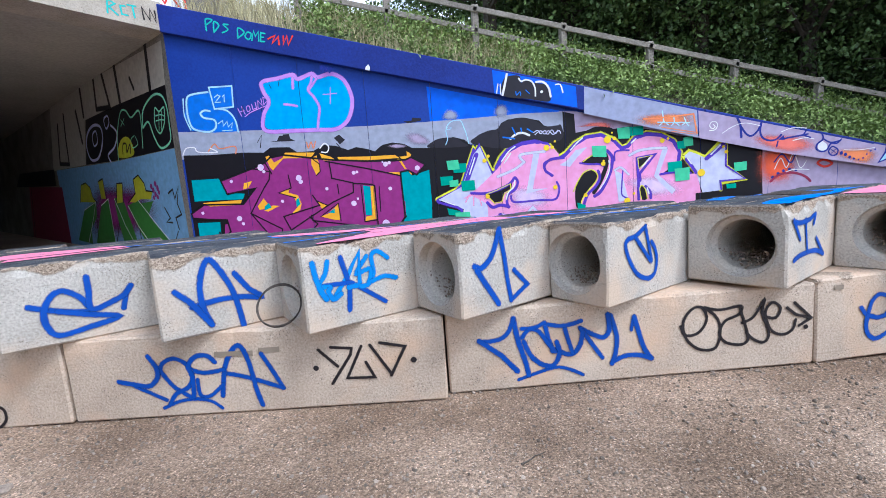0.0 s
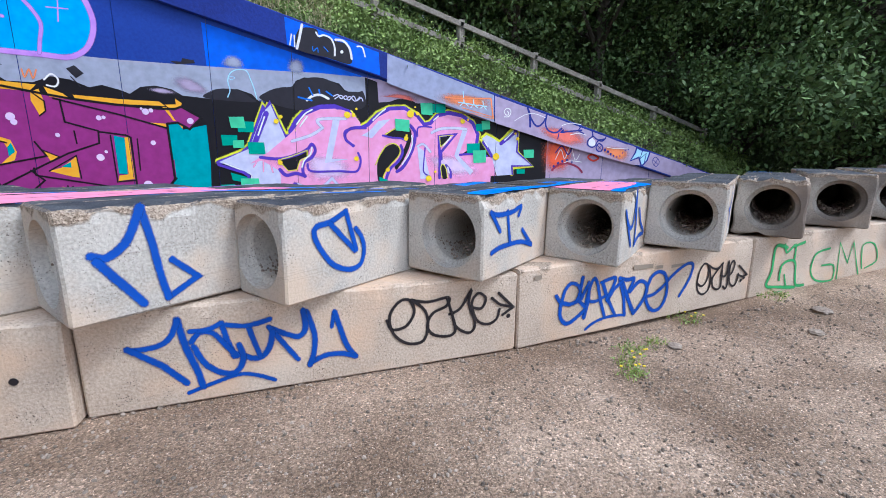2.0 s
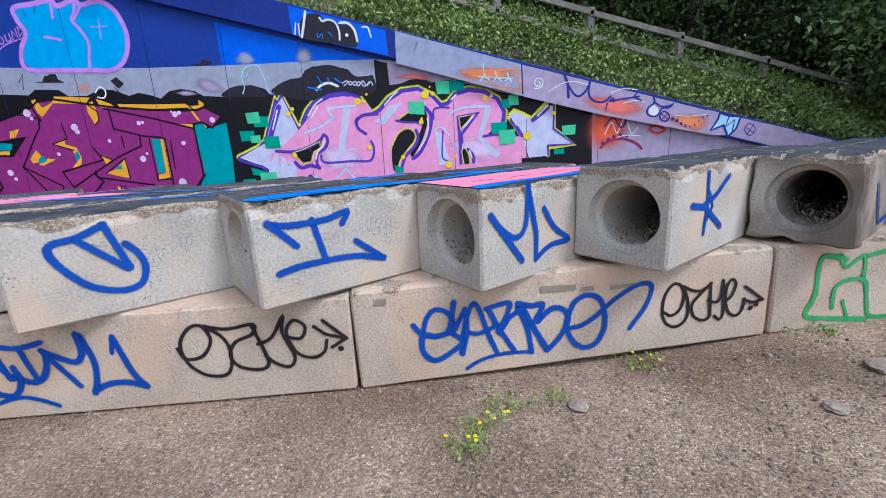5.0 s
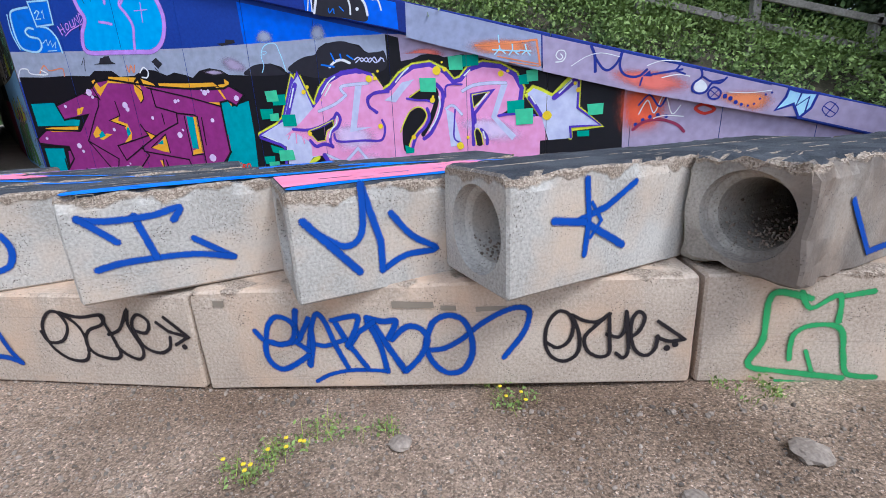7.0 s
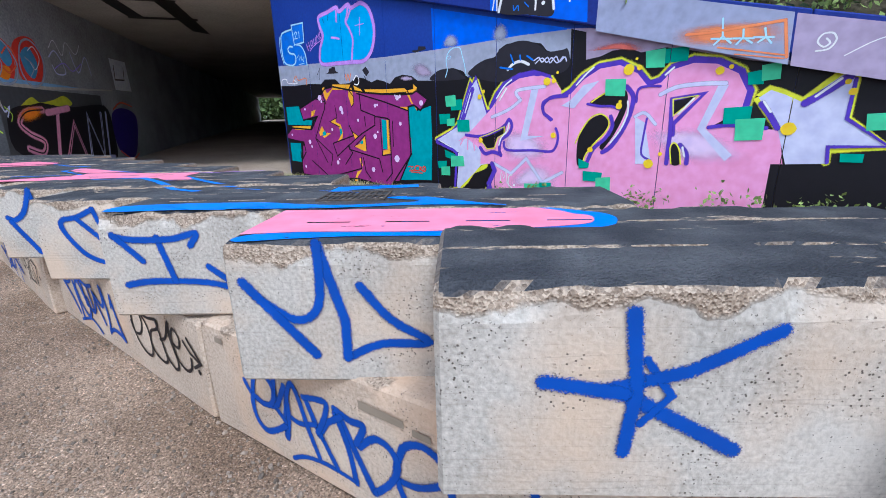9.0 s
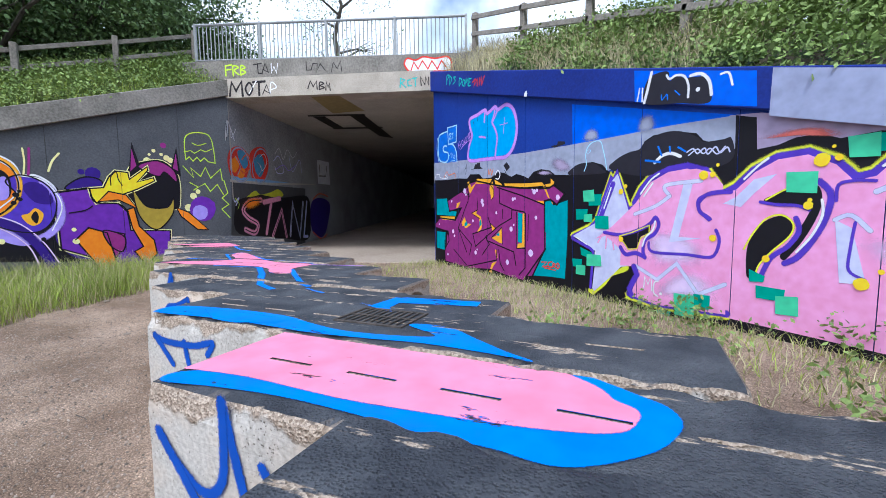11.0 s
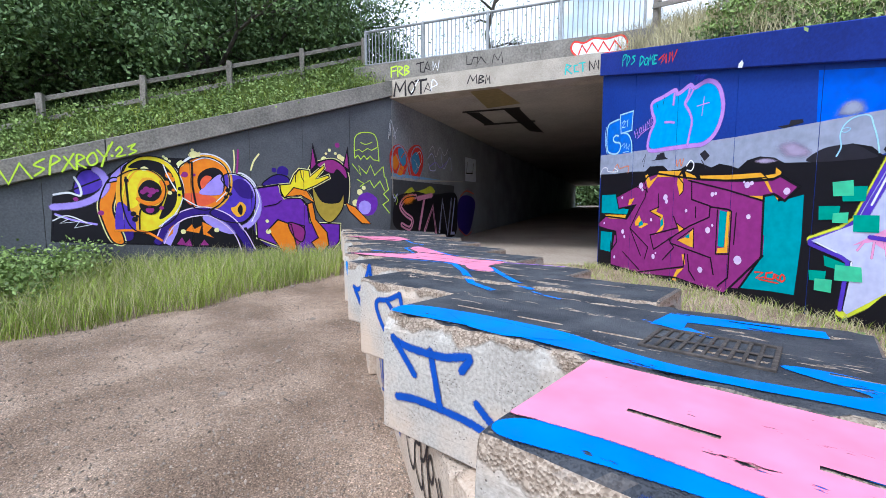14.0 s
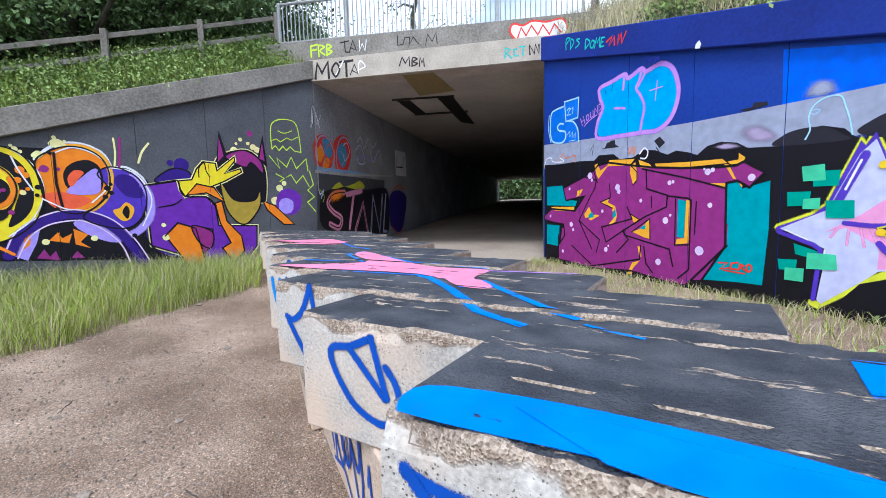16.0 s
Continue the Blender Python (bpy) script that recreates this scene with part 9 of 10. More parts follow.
paint = Paint("spray_stroke", LOWER[0, 0], FACE, TAG_BLUE, 0.003)
paint.line(0.05, 1, [(1.342, 0.132), (1.287, 0.223), (1.23, 0.428)], smooth=True)
paint.done()
paint = Paint("spray_stroke", LOWER[0, 0], FACE, TAG_BLUE, 0.003)
paint.line(0.035, 1, [(1.226, 0.428), (1.21, 0.338)])
paint.done()
paint = Paint("spray_stroke", LOWER[0, 0], FACE, TAG_BLUE, 0.003)
paint.line(0.035, 1, [(0.455, 0.062), (0.577, 0.098), (0.709, 0.126), (0.802, 0.102), (0.884, 0.059)], smooth=True)
paint.done()
paint = Paint("right_white_field", tunnel_right, TUNNEL_R, DIRTY_WHITE, 0)
paint.fill(1, [(7.81, 4.49), (4.74, 4.5), (0.12, 4.35), (0.23, 3.61), (2.78, 3.68), (5, 3.7), (5.53, 2.66), (8.66, 2.76)])
paint.done()
paint = Paint("right_black_field", tunnel_right, TUNNEL_R, SOOT, 0)
paint.fill(1, [(4.91, 3.69), (2.78, 3.68), (0.23, 3.61), (0.24, 2.48), (1.84, 2.51), (3.35, 2.55), (5.49, 2.65)])
paint.done()
paint = Paint("right_blue_field", tunnel_right, TUNNEL_R, PALE_BLUE, 0)
paint.fill(1, [(8.34, 2.75), (3.36, 2.53), (0.24, 2.47), (0.18, 0.63), (8.19, 0.47)])
paint.done()
paint = Paint("right_dark_field", tunnel_right, TUNNEL_R, MAROON, 0)
paint.fill(1, [(12.14, 2.49), (8.09, 2.24), (8.19, 0.47), (13.08, 0.38)])
paint.done()
paint = Paint("right_white_marks", tunnel_right, TUNNEL_R, SOOT, 0)
paint.line(0.16, 2, [(0.83, 4.45), (0.9, 3.64)])
paint.line(0.16, 2, [(2.52, 4.48), (2.51, 3.67)])
paint.line(0.14, 2, [(3.9, 4.51), (4.02, 3.8), (3.14, 3.7), (3.33, 4.47)])
paint.line(0.1, 2, [(1.8, 4.05), (1.67, 3.81)])
paint.line(0.16, 2, [(4.96, 4.52), (5.03, 3.8)])
paint.line(0.16, 2, [(5.58, 4), (5.48, 3.22)])
paint.line(0.14, 2, [(6.67, 4.09), (6.85, 3.42), (6.94, 2.8), (7.81, 2.89), (7.37, 3.92)])
paint.fill(2, [(8.56, 2.8), (8.67, 2.31), (14.1, 2.61), (13.18, 3.04)])
paint.line(0.06, 2, [(11.86, 2.51), (12.81, 0.39)])
paint.done()
paint = Paint("right_chalk_letters", tunnel_right, TUNNEL_R, PALE_LILAC, 0)
paint.line(0.09, 2, [(4.97, 3.36), (4.45, 3.49), (3.97, 3.38), (3.98, 3.07), (4.45, 2.73), (5.02, 2.74), (5.2, 3.05)], smooth=True, closed=True)
paint.line(0.06, 3, [(4.62, 3.28), (4.33, 3.34), (4.34, 3.09), (4.63, 3.03)], smooth=True, closed=True)
paint.line(0.06, 2, [(3.66, 3.51), (3.4, 3.55), (3.37, 3.39), (3.61, 3.3)], smooth=True, closed=True)
paint.line(0.07, 2, [(3.29, 3.33), (2.99, 3.12), (3.27, 2.85), (3.76, 2.72), (3.66, 2.55)], smooth=True)
paint.done()
paint = Paint("right_chalk_letters", tunnel_right, TUNNEL_R, PALE_GREEN, 0)
paint.line(0.05, 2, [(3.17, 2.54), (2.98, 3.07), (2.6, 3.49), (2.29, 3.49), (2.05, 3.31), (1.62, 3.38), (1.57, 3.15), (1.69, 2.65)], smooth=True)
paint.line(0.06, 2, [(1.53, 3.03), (1.39, 3.34), (0.89, 3.52), (0.49, 3.48), (0.31, 3.27), (0.3, 2.92), (0.36, 2.62), (0.8, 2.54), (1.04, 2.77), (1.21, 3.09), (1.5, 3.03)], smooth=True)
paint.line(0.045, 2, [(0.82, 3.29), (0.65, 3.2), (0.42, 3.24), (0.5, 2.97), (0.75, 2.81), (0.92, 2.99)], smooth=True, closed=True)
paint.line(0.03, 2, [(0.83, 3.15), (0.62, 3.14), (0.46, 3.09)], smooth=True)
paint.line(0.03, 2, [(0.86, 3.06), (0.65, 3.05), (0.49, 3.02)], smooth=True)
paint.line(0.03, 2, [(0.67, 3.2), (0.78, 2.86)], smooth=True)
paint.line(0.03, 2, [(0.55, 3.19), (0.67, 2.87)], smooth=True)
paint.line(0.03, 2, [(2.63, 3.35), (2.49, 3.22)], smooth=True)
paint.line(0.03, 2, [(2.43, 3.35), (2.69, 3.22)], smooth=True)
paint.line(0.03, 2, [(2.03, 2.94), (2.25, 2.88), (2.23, 2.71), (1.92, 2.75), (1.98, 2.9)], smooth=True)
paint.done()
paint = Paint("right_green_blob", tunnel_right, TUNNEL_R, YELLOW_GREEN, 0)
paint.fill(2, [(3.14, 2.6), (2.92, 2.9), (2.53, 2.98), (2.26, 2.85), (2.24, 2.56)], smooth=True)
paint.done()
paint = Paint("right_green_lines", tunnel_right, TUNNEL_R, SOOT, 0)
paint.line(0.05, 3, [(2.83, 2.65), (2.74, 2.84), (2.55, 2.82), (2.59, 2.65), (2.35, 2.79), (2.38, 2.61)], smooth=True)
paint.done()
paint = Paint("right_purple_glow", tunnel_right, TUNNEL_R, MAGENTA, 0)
paint.haze(2, [(6.7, 1.32), (5.44, 2.17), (3.56, 2.14), (2.23, 1.99), (1.19, 1.6), (1.12, 1.09), (2.33, 0.64), (6.38, 0.57)])
paint.haze(2, [(6.31, 1.54), (5.02, 2.1), (3.45, 1.97), (2.14, 1.83), (1.43, 1.36), (2.57, 0.85), (5.78, 0.77)])
paint.done()
paint = Paint("right_green_letters", tunnel_right, TUNNEL_R, FOREST, 0)
paint.fill(3, [(7.37, 0.67), (6.32, 1.51), (5.24, 1.71), (5.39, 1.29), (5.98, 1), (6.13, 0.58)])
paint.fill(3, [(5.77, 0.61), (4.85, 1.61), (4.28, 1.72), (4.27, 0.64), (4.96, 0.6)])
paint.fill(3, [(3.88, 1.73), (3.3, 1.68), (2.8, 0.63), (3.66, 0.62), (3.84, 1.19)])
paint.fill(3, [(3.09, 1.51), (2.37, 1.61), (1.76, 1.13), (1.07, 0.7), (2.28, 0.61), (2.68, 1.04)])
paint.fill(3, [(2.27, 1.53), (1.59, 1.55), (2.02, 1.23)])
paint.done()
paint = Paint("right_green_letters", tunnel_right, TUNNEL_R, YELLOW_GREEN, 0)
paint.fill(4, [(6.55, 1.74), (6.22, 2.18), (5.81, 2.2), (5.5, 2.07), (5.42, 1.81), (5.18, 1.67)])
paint.fill(4, [(4.81, 2.17), (4.45, 2.2), (4.45, 1.73), (4.78, 1.75)])
paint.fill(4, [(3.53, 2.04), (3.2, 2.03), (3.34, 1.6), (3.72, 1.59)])
paint.fill(4, [(2.98, 1.59), (2.49, 1.76), (2.49, 2.06), (2.17, 2.12), (1.94, 1.94), (1.91, 1.78), (1.57, 1.74), (1.69, 1.59), (2.23, 1.62), (2.59, 1.56)])
paint.done()
paint = Paint("right_letter_edge", tunnel_right, TUNNEL_R, CHALK, 0)
paint.line(0.035, 5, [(6.32, 1.51), (5.26, 1.68), (5.89, 1.07), (6.46, 0.6)])
paint.line(0.035, 5, [(4.87, 1.58), (4.28, 1.72), (4.27, 0.64)])
paint.line(0.035, 5, [(3.85, 1.7), (3.44, 1.08), (3, 0.63)])
paint.line(0.035, 5, [(3.03, 1.49), (2.62, 1.04), (2.08, 0.64)])
paint.line(0.03, 5, [(2.38, 1.59), (1.7, 1.13), (1.06, 0.73)])
paint.done()
paint = Paint("right_letter_edge", tunnel_right, TUNNEL_R, SOOT, 0)
paint.line(0.04, 5, [(6.55, 1.74), (6.22, 2.18), (5.8, 2.21), (5.5, 2.07), (5.42, 1.81), (5.14, 1.65)])
paint.line(0.04, 5, [(4.81, 2.17), (4.44, 2.22), (4.4, 1.73)])
paint.line(0.04, 5, [(3.75, 1.59), (3.53, 2.04), (3.17, 2.03), (3.3, 1.6)])
paint.line(0.04, 5, [(2.99, 1.57), (2.49, 1.76), (2.49, 2.06), (2.17, 2.13), (1.91, 1.93), (1.88, 1.78), (1.54, 1.74)])
paint.line(0.05, 5, [(5.4, 1.28), (5.58, 0.62)])
paint.line(0.05, 5, [(3.8, 1.11), (4.21, 0.61)])
paint.line(0.05, 5, [(2.56, 1.02), (2.59, 0.63)])
paint.done()
paint = Paint("right_dots", tunnel_right, TUNNEL_R, MAGENTA, 0)
paint.dots(3, [(1.58, 1.85, 0.06), (1.36, 1.89, 0.06), (1.5, 1.77, 0.06), (1.28, 1.8, 0.06), (1.64, 1.72, 0.05), (1.42, 1.68, 0.06), (1.24, 1.71, 0.05), (1.53, 1.62, 0.05), (1.33, 1.62, 0.05)])
paint.done()
paint = Paint("right_scribble", tunnel_right, TUNNEL_R, SOOT, 0)
paint.line(0.05, 3, [(0.81, 1.67), (0.59, 1.73), (0.55, 1.55), (0.32, 1.77), (0.48, 1.46), (0.36, 1.24), (0.63, 1.18), (0.56, 0.96)])
paint.line(0.05, 3, [(1.08, 1.39), (0.89, 1.18), (1.08, 1.1), (0.82, 1.09)])
paint.line(0.04, 3, [(0.62, 0.91), (0.79, 0.74), (0.49, 0.71)])
paint.done()
paint = Paint("tunnel_letters_backing", tunnel_left, TUNNEL_L, SOOT, 0)
paint.fill(2, [(0.19, 1.08), (0.36, 1.61), (0.78, 1.97), (1.41, 2.08), (3.11, 1.95), (4.67, 2.14), (4.92, 1.21), (4.5, 0.56), (1.28, 0.83)])
paint.done()
paint = Paint("tunnel_letter", tunnel_left, TUNNEL_L, ROSE, 0)
paint.line(0.2, 3, [(1.43, 1.92), (0.8, 1.86), (0.46, 1.63), (0.72, 1.41), (1.18, 1.22), (1.01, 0.98), (0.53, 1.1)], smooth=True)
paint.line(0.2, 3, [(1.57, 1.86), (2.58, 1.99)])
paint.line(0.18, 3, [(2.03, 1.9), (1.66, 0.94)])
paint.line(0.16, 3, [(2.04, 0.85), (2.67, 1.62), (2.94, 0.76)])
paint.done()
paint = Paint("tunnel_letter", tunnel_left, TUNNEL_L, TANGERINE, 0)
paint.haze(4, [(0.32, 1.75), (0.78, 2), (1.59, 2.02), (1.38, 1.76), (0.68, 1.6)])
paint.done()
paint = Paint("tunnel_letter", tunnel_left, TUNNEL_L, PALE_LILAC, 0)
paint.line(0.16, 3, [(3.22, 0.78), (3.48, 1.84), (3.96, 0.69), (4.31, 1.89)])
paint.line(0.14, 3, [(4.64, 1.92), (4.29, 0.67), (4.62, 0.65)])
paint.done()
paint = Paint("tunnel_letter_shine", tunnel_left, TUNNEL_L, SOOT, 0)
paint.line(0.04, 5, [(2.04, 0.85), (2.67, 1.62), (2.94, 0.76)])
paint.line(0.04, 5, [(3.22, 0.78), (3.48, 1.84), (3.96, 0.69), (4.31, 1.89)])
paint.line(0.04, 5, [(1.43, 1.92), (0.8, 1.86), (0.46, 1.63), (0.72, 1.41), (1.18, 1.22), (1.01, 0.98), (0.53, 1.1)], smooth=True)
paint.done()
paint = Paint("tunnel_green_cloud", tunnel_left, TUNNEL_L, YELLOW_GREEN, 0)
paint.fill(1, [(0.38, 1.78), (0.72, 2.01), (1.14, 2.18), (1.41, 2.08), (1.98, 2.16), (2.52, 2.28), (2.81, 2.08), (1.77, 1.96)], smooth=True)
paint.done()
paint = Paint("tunnel_violet_piece", tunnel_left, TUNNEL_L, NAVY_VIOLET, 0)
paint.fill(2, [(5.11, 1.92), (6.08, 2.09), (6.98, 1.84), (6.67, 1.04), (6.12, 0.55), (5.22, 0.69), (4.92, 1.21)], smooth=True)
paint.done()
paint = Paint("tunnel_violet_edge", tunnel_left, TUNNEL_L, ORANGE_RED, 0)
paint.line(0.06, 3, [(5.24, 2.03), (5.9, 2.26), (6.79, 2.17)], smooth=True)
paint.line(0.06, 3, [(5.11, 0.79), (5.91, 0.48), (6.55, 0.62)], smooth=True)
paint.done()
paint = Paint("tunnel_ring_fill", tunnel_left, TUNNEL_L, RED, 0)
paint.fill(2, [(-0.13, 2.89), (0.01, 3.18), (0.37, 3.32), (0.73, 3.24), (0.88, 2.92), (0.71, 2.53), (0.33, 2.39), (-0.01, 2.51)], smooth=True)
paint.fill(2, [(0.9, 3.12), (1.27, 3.41), (1.77, 3.44), (1.96, 3.03), (1.76, 2.61), (1.37, 2.39), (0.98, 2.55)], smooth=True)
paint.done()
paint = Paint("tunnel_ring_fill", tunnel_left, TUNNEL_L, CYAN_BLUE, 0)
paint.fill(3, [(0.35, 3.2), (0.66, 3.21), (0.82, 2.91), (0.61, 2.75), (0.39, 2.97)], smooth=True)
paint.fill(3, [(1.16, 3.06), (1.53, 3.25), (1.72, 2.92), (1.46, 2.59), (1.2, 2.72)], smooth=True)
paint.done()
paint = Paint("tunnel_ring_fill", tunnel_left, TUNNEL_L, TANGERINE, 0)
paint.fill(3, [(0.03, 2.9), (0.28, 3.04), (0.37, 2.8), (0.17, 2.61), (0.04, 2.71)], smooth=True)
paint.fill(3, [(0.43, 2.74), (0.67, 2.71), (0.52, 2.49), (0.28, 2.53)], smooth=True)
paint.done()
paint = Paint("tunnel_ring", tunnel_left, TUNNEL_L, PALE_GREY, 0)
paint.line(0.06, 4, [(-0.03, 2.83), (0.12, 3.16), (0.42, 3.29), (0.72, 3.18), (0.94, 2.85), (0.77, 2.51), (0.39, 2.39), (0.08, 2.52)], smooth=True, closed=True)
paint.line(0.06, 4, [(1.04, 2.86), (1.26, 3.28), (1.62, 3.41), (1.94, 3.21), (1.97, 2.82), (1.67, 2.5), (1.3, 2.42), (1.08, 2.59)], smooth=True, closed=True)
paint.line(0.04, 4, [(0.22, 3.04), (0.43, 2.8), (0.29, 2.56)], smooth=True)
paint.line(0.04, 4, [(1.3, 3.01), (1.56, 2.85), (1.32, 2.61)], smooth=True)
paint.done()
paint = Paint("tunnel_ledge", tunnel_left, TUNNEL_L, DIRTY_WHITE, 0)
paint.fill(3, [(-0.08, 2.35), (1.81, 2.38), (5.49, 2.58), (5.49, 2.62), (1.82, 2.45), (-0.07, 2.42)])
paint.done()
paint = Paint("tunnel_scrawl", tunnel_left, TUNNEL_L, PALE_LILAC, 0)
paint.line(0.05, 2, [(0.01, 2.13), (0.09, 1.85), (0.28, 1.95), (0.14, 1.75)], smooth=True)
paint.line(0.05, 2, [(2.29, 3.15), (2.64, 3.32), (2.93, 2.87), (2.49, 2.79), (2.35, 2.98)], smooth=True)
paint.line(0.05, 2, [(3.36, 3.4), (3.59, 2.92), (4.15, 3.38), (4.31, 2.94)], smooth=True)
paint.done()
paint = Paint("mural_yellow_disc", wall_left, LEFT, YELLOW, 0, CUTS_L)
paint.fill(2, [(-5.88, 2.28), (-5.76, 2.45), (-5.57, 2.58), (-5.29, 2.59), (-5.04, 2.44), (-4.88, 2.08), (-4.87, 1.73), (-5.02, 1.37), (-5.31, 1.14), (-5.64, 1.07), (-5.83, 1.26), (-5.92, 1.75)], smooth=True)
paint.done()
paint = Paint("mural_dark_gap", wall_left, LEFT, SOOT, 0, CUTS_L)
paint.fill(3, [(-5.78, 2.36), (-5.58, 2.51), (-5.27, 2.49), (-5.06, 2.29), (-4.98, 1.98), (-5, 1.67), (-5.13, 1.44), (-5.31, 1.33), (-5.22, 1.62), (-5.14, 1.93), (-5.22, 2.18), (-5.39, 2.32), (-5.6, 2.34)], smooth=True)
paint.done()
paint = Paint("mural_yellow_inner", wall_left, LEFT, AMBER, 0, CUTS_L)
paint.fill(4, [(-5.95, 2.17), (-5.74, 2.3), (-5.46, 2.33), (-5.26, 2.2), (-5.17, 1.98), (-5.21, 1.74), (-5.33, 1.58), (-5.59, 1.55), (-5.64, 1.38), (-5.65, 1.13), (-5.91, 1.19), (-6.01, 1.53)], smooth=True)
paint.done()
paint = Paint("mural_yellow_inner", wall_left, LEFT, YELLOW, 0, CUTS_L)
paint.fill(5, [(-5.67, 2.26), (-5.45, 2.29), (-5.27, 2.16), (-5.2, 1.97), (-5.23, 1.81), (-5.28, 1.93), (-5.38, 2.14), (-5.54, 2.16), (-5.63, 2.03), (-5.67, 1.82), (-5.66, 1.63), (-5.8, 1.56), (-5.84, 1.89)], smooth=True)
paint.done()
paint = Paint("mural_black_core", wall_left, LEFT, SOOT, 0, CUTS_L)
paint.fill(6, [(-5.64, 1.91), (-5.54, 2.08), (-5.41, 2.12), (-5.27, 2.02), (-5.25, 1.83), (-5.37, 1.7), (-5.58, 1.73)], smooth=True)
paint.fill(6, [(-5.62, 1.65), (-5.35, 1.6), (-5.22, 1.72), (-5.32, 1.48), (-5.47, 1.42), (-5.59, 1.5)], smooth=True)
paint.done()
paint = Paint("mural_core_ring", wall_left, LEFT, TANGERINE, 0, CUTS_L)
paint.line(0.09, 7, [(-5.65, 1.74), (-5.49, 1.64), (-5.3, 1.71), (-5.2, 1.91), (-5.24, 2.09)], smooth=True)
paint.done()
paint = Paint("mural_core_spots", wall_left, LEFT, MAGENTA, 0, CUTS_L)
paint.dots(8, [(-5.5, 1.93, 0.06), (-5.56, 1.88, 0.05), (-5.41, 1.9, 0.07), (-5.45, 1.81, 0.04), (-5.46, 1.52, 0.07), (-5.32, 1.91, 0.03), (-5.26, 1.56, 0.04)])
paint.done()
paint = Paint("mural_gap_spots", wall_left, LEFT, TANGERINE, 0, CUTS_L)
paint.dots(5, [(-5.11, 2.23, 0.06), (-5.05, 2.15, 0.05), (-5.15, 2.07, 0.05), (-5.04, 1.93, 0.03), (-5.12, 1.88, 0.04)])
paint.done()
paint = Paint("mural_orange_disc", wall_left, LEFT, TANGERINE, 0, CUTS_L)
paint.fill(3, [(-4.92, 2.37), (-4.75, 2.54), (-4.52, 2.64), (-4.27, 2.62), (-4.06, 2.47), (-3.97, 2.19), (-4.02, 1.86), (-4.18, 1.65), (-4.42, 1.52), (-4.66, 1.56), (-4.84, 1.72), (-4.89, 2.03)], smooth=True)
paint.done()
paint = Paint("mural_orange_base", wall_left, LEFT, ORANGE_RED, 0, CUTS_L)
paint.fill(4, [(-4.89, 1.83), (-4.63, 1.88), (-4.26, 1.76), (-4.41, 1.63), (-4.65, 1.59), (-4.83, 1.7)], smooth=True)
paint.done()
paint = Paint("mural_orange_rim", wall_left, LEFT, AMBER, 0, CUTS_L)
paint.line(0.1, 5, [(-4.52, 2.65), (-4.27, 2.64), (-4.04, 2.48), (-3.95, 2.17), (-4.03, 1.82), (-4.22, 1.6), (-4.47, 1.52)], smooth=True)
paint.done()
paint = Paint("mural_orange_core", wall_left, LEFT, SOOT, 0, CUTS_L)
paint.fill(6, [(-4.58, 2.22), (-4.46, 2.37), (-4.25, 2.43), (-4.1, 2.31), (-4.07, 2.04), (-4.16, 1.87), (-4.46, 1.87), (-4.58, 2.01)], smooth=True)
paint.done()
paint = Paint("mural_orange_core", wall_left, LEFT, PERIWINKLE, 0, CUTS_L)
paint.fill(7, [(-4.57, 1.87), (-4.37, 2.12), (-4.15, 2.29), (-4.1, 2.04), (-4.18, 1.85)], smooth=True)
paint.done()
paint = Paint("mural_orange_core", wall_left, LEFT, ORANGE_RED, 0, CUTS_L)
paint.fill(8, [(-4.54, 2.12), (-4.44, 2.25), (-4.32, 2.22), (-4.4, 2.1), (-4.51, 1.97)], smooth=True)
paint.done()
paint = Paint("mural_orange_spots", wall_left, LEFT, MAGENTA, 0, CUTS_L)
paint.dots(6, [(-4.82, 2.26, 0.06), (-4.86, 2.24, 0.03), (-4.65, 2.26, 0.03)])
paint.done()
paint = Paint("mural_violet_ball", wall_left, LEFT, VIOLET, 0, CUTS_L)
paint.fill(4, [(-4.14, 2.19), (-3.99, 2.32), (-3.77, 2.29), (-3.54, 2.11), (-3.45, 1.82), (-3.53, 1.46), (-3.76, 1.24), (-4.12, 1.28), (-4.39, 1.45), (-4.18, 1.65), (-4, 1.93)], smooth=True)
paint.done()
paint = Paint("mural_ball_rim", wall_left, LEFT, PERIWINKLE, 0, CUTS_L)
paint.line(0.17, 5, [(-3.63, 2.17), (-3.42, 1.87), (-3.41, 1.47), (-3.59, 1.2), (-3.83, 1.07)], smooth=True)
paint.fill(5, [(-4.53, 1.35), (-4.29, 1.44), (-3.95, 1.25), (-3.71, 1.1), (-3.97, 0.98), (-4.31, 1.12)], smooth=True)
paint.done()
paint = Paint("mural_ball_cap", wall_left, LEFT, NAVY_VIOLET, 0, CUTS_L)
paint.fill(6, [(-3.92, 2.08), (-3.81, 2.2), (-3.63, 2.15), (-3.5, 1.92), (-3.54, 1.78), (-3.77, 1.82)], smooth=True)
paint.done()
paint = Paint("mural_eye", wall_left, LEFT, AMBER, 0, CUTS_L)
paint.fill(6, [(-3.97, 1.56), (-3.87, 1.6), (-3.77, 1.7), (-3.66, 1.59), (-3.71, 1.42), (-3.83, 1.36), (-3.93, 1.45)], smooth=True)
paint.done()
paint = Paint("mural_eye", wall_left, LEFT, SOOT, 0, CUTS_L)
paint.fill(7, [(-3.84, 1.52), (-3.77, 1.64), (-3.73, 1.54), (-3.77, 1.4)], smooth=True)
paint.done()
paint = Paint("mural_violet_arc", wall_left, LEFT, NAVY_VIOLET, 0, CUTS_L)
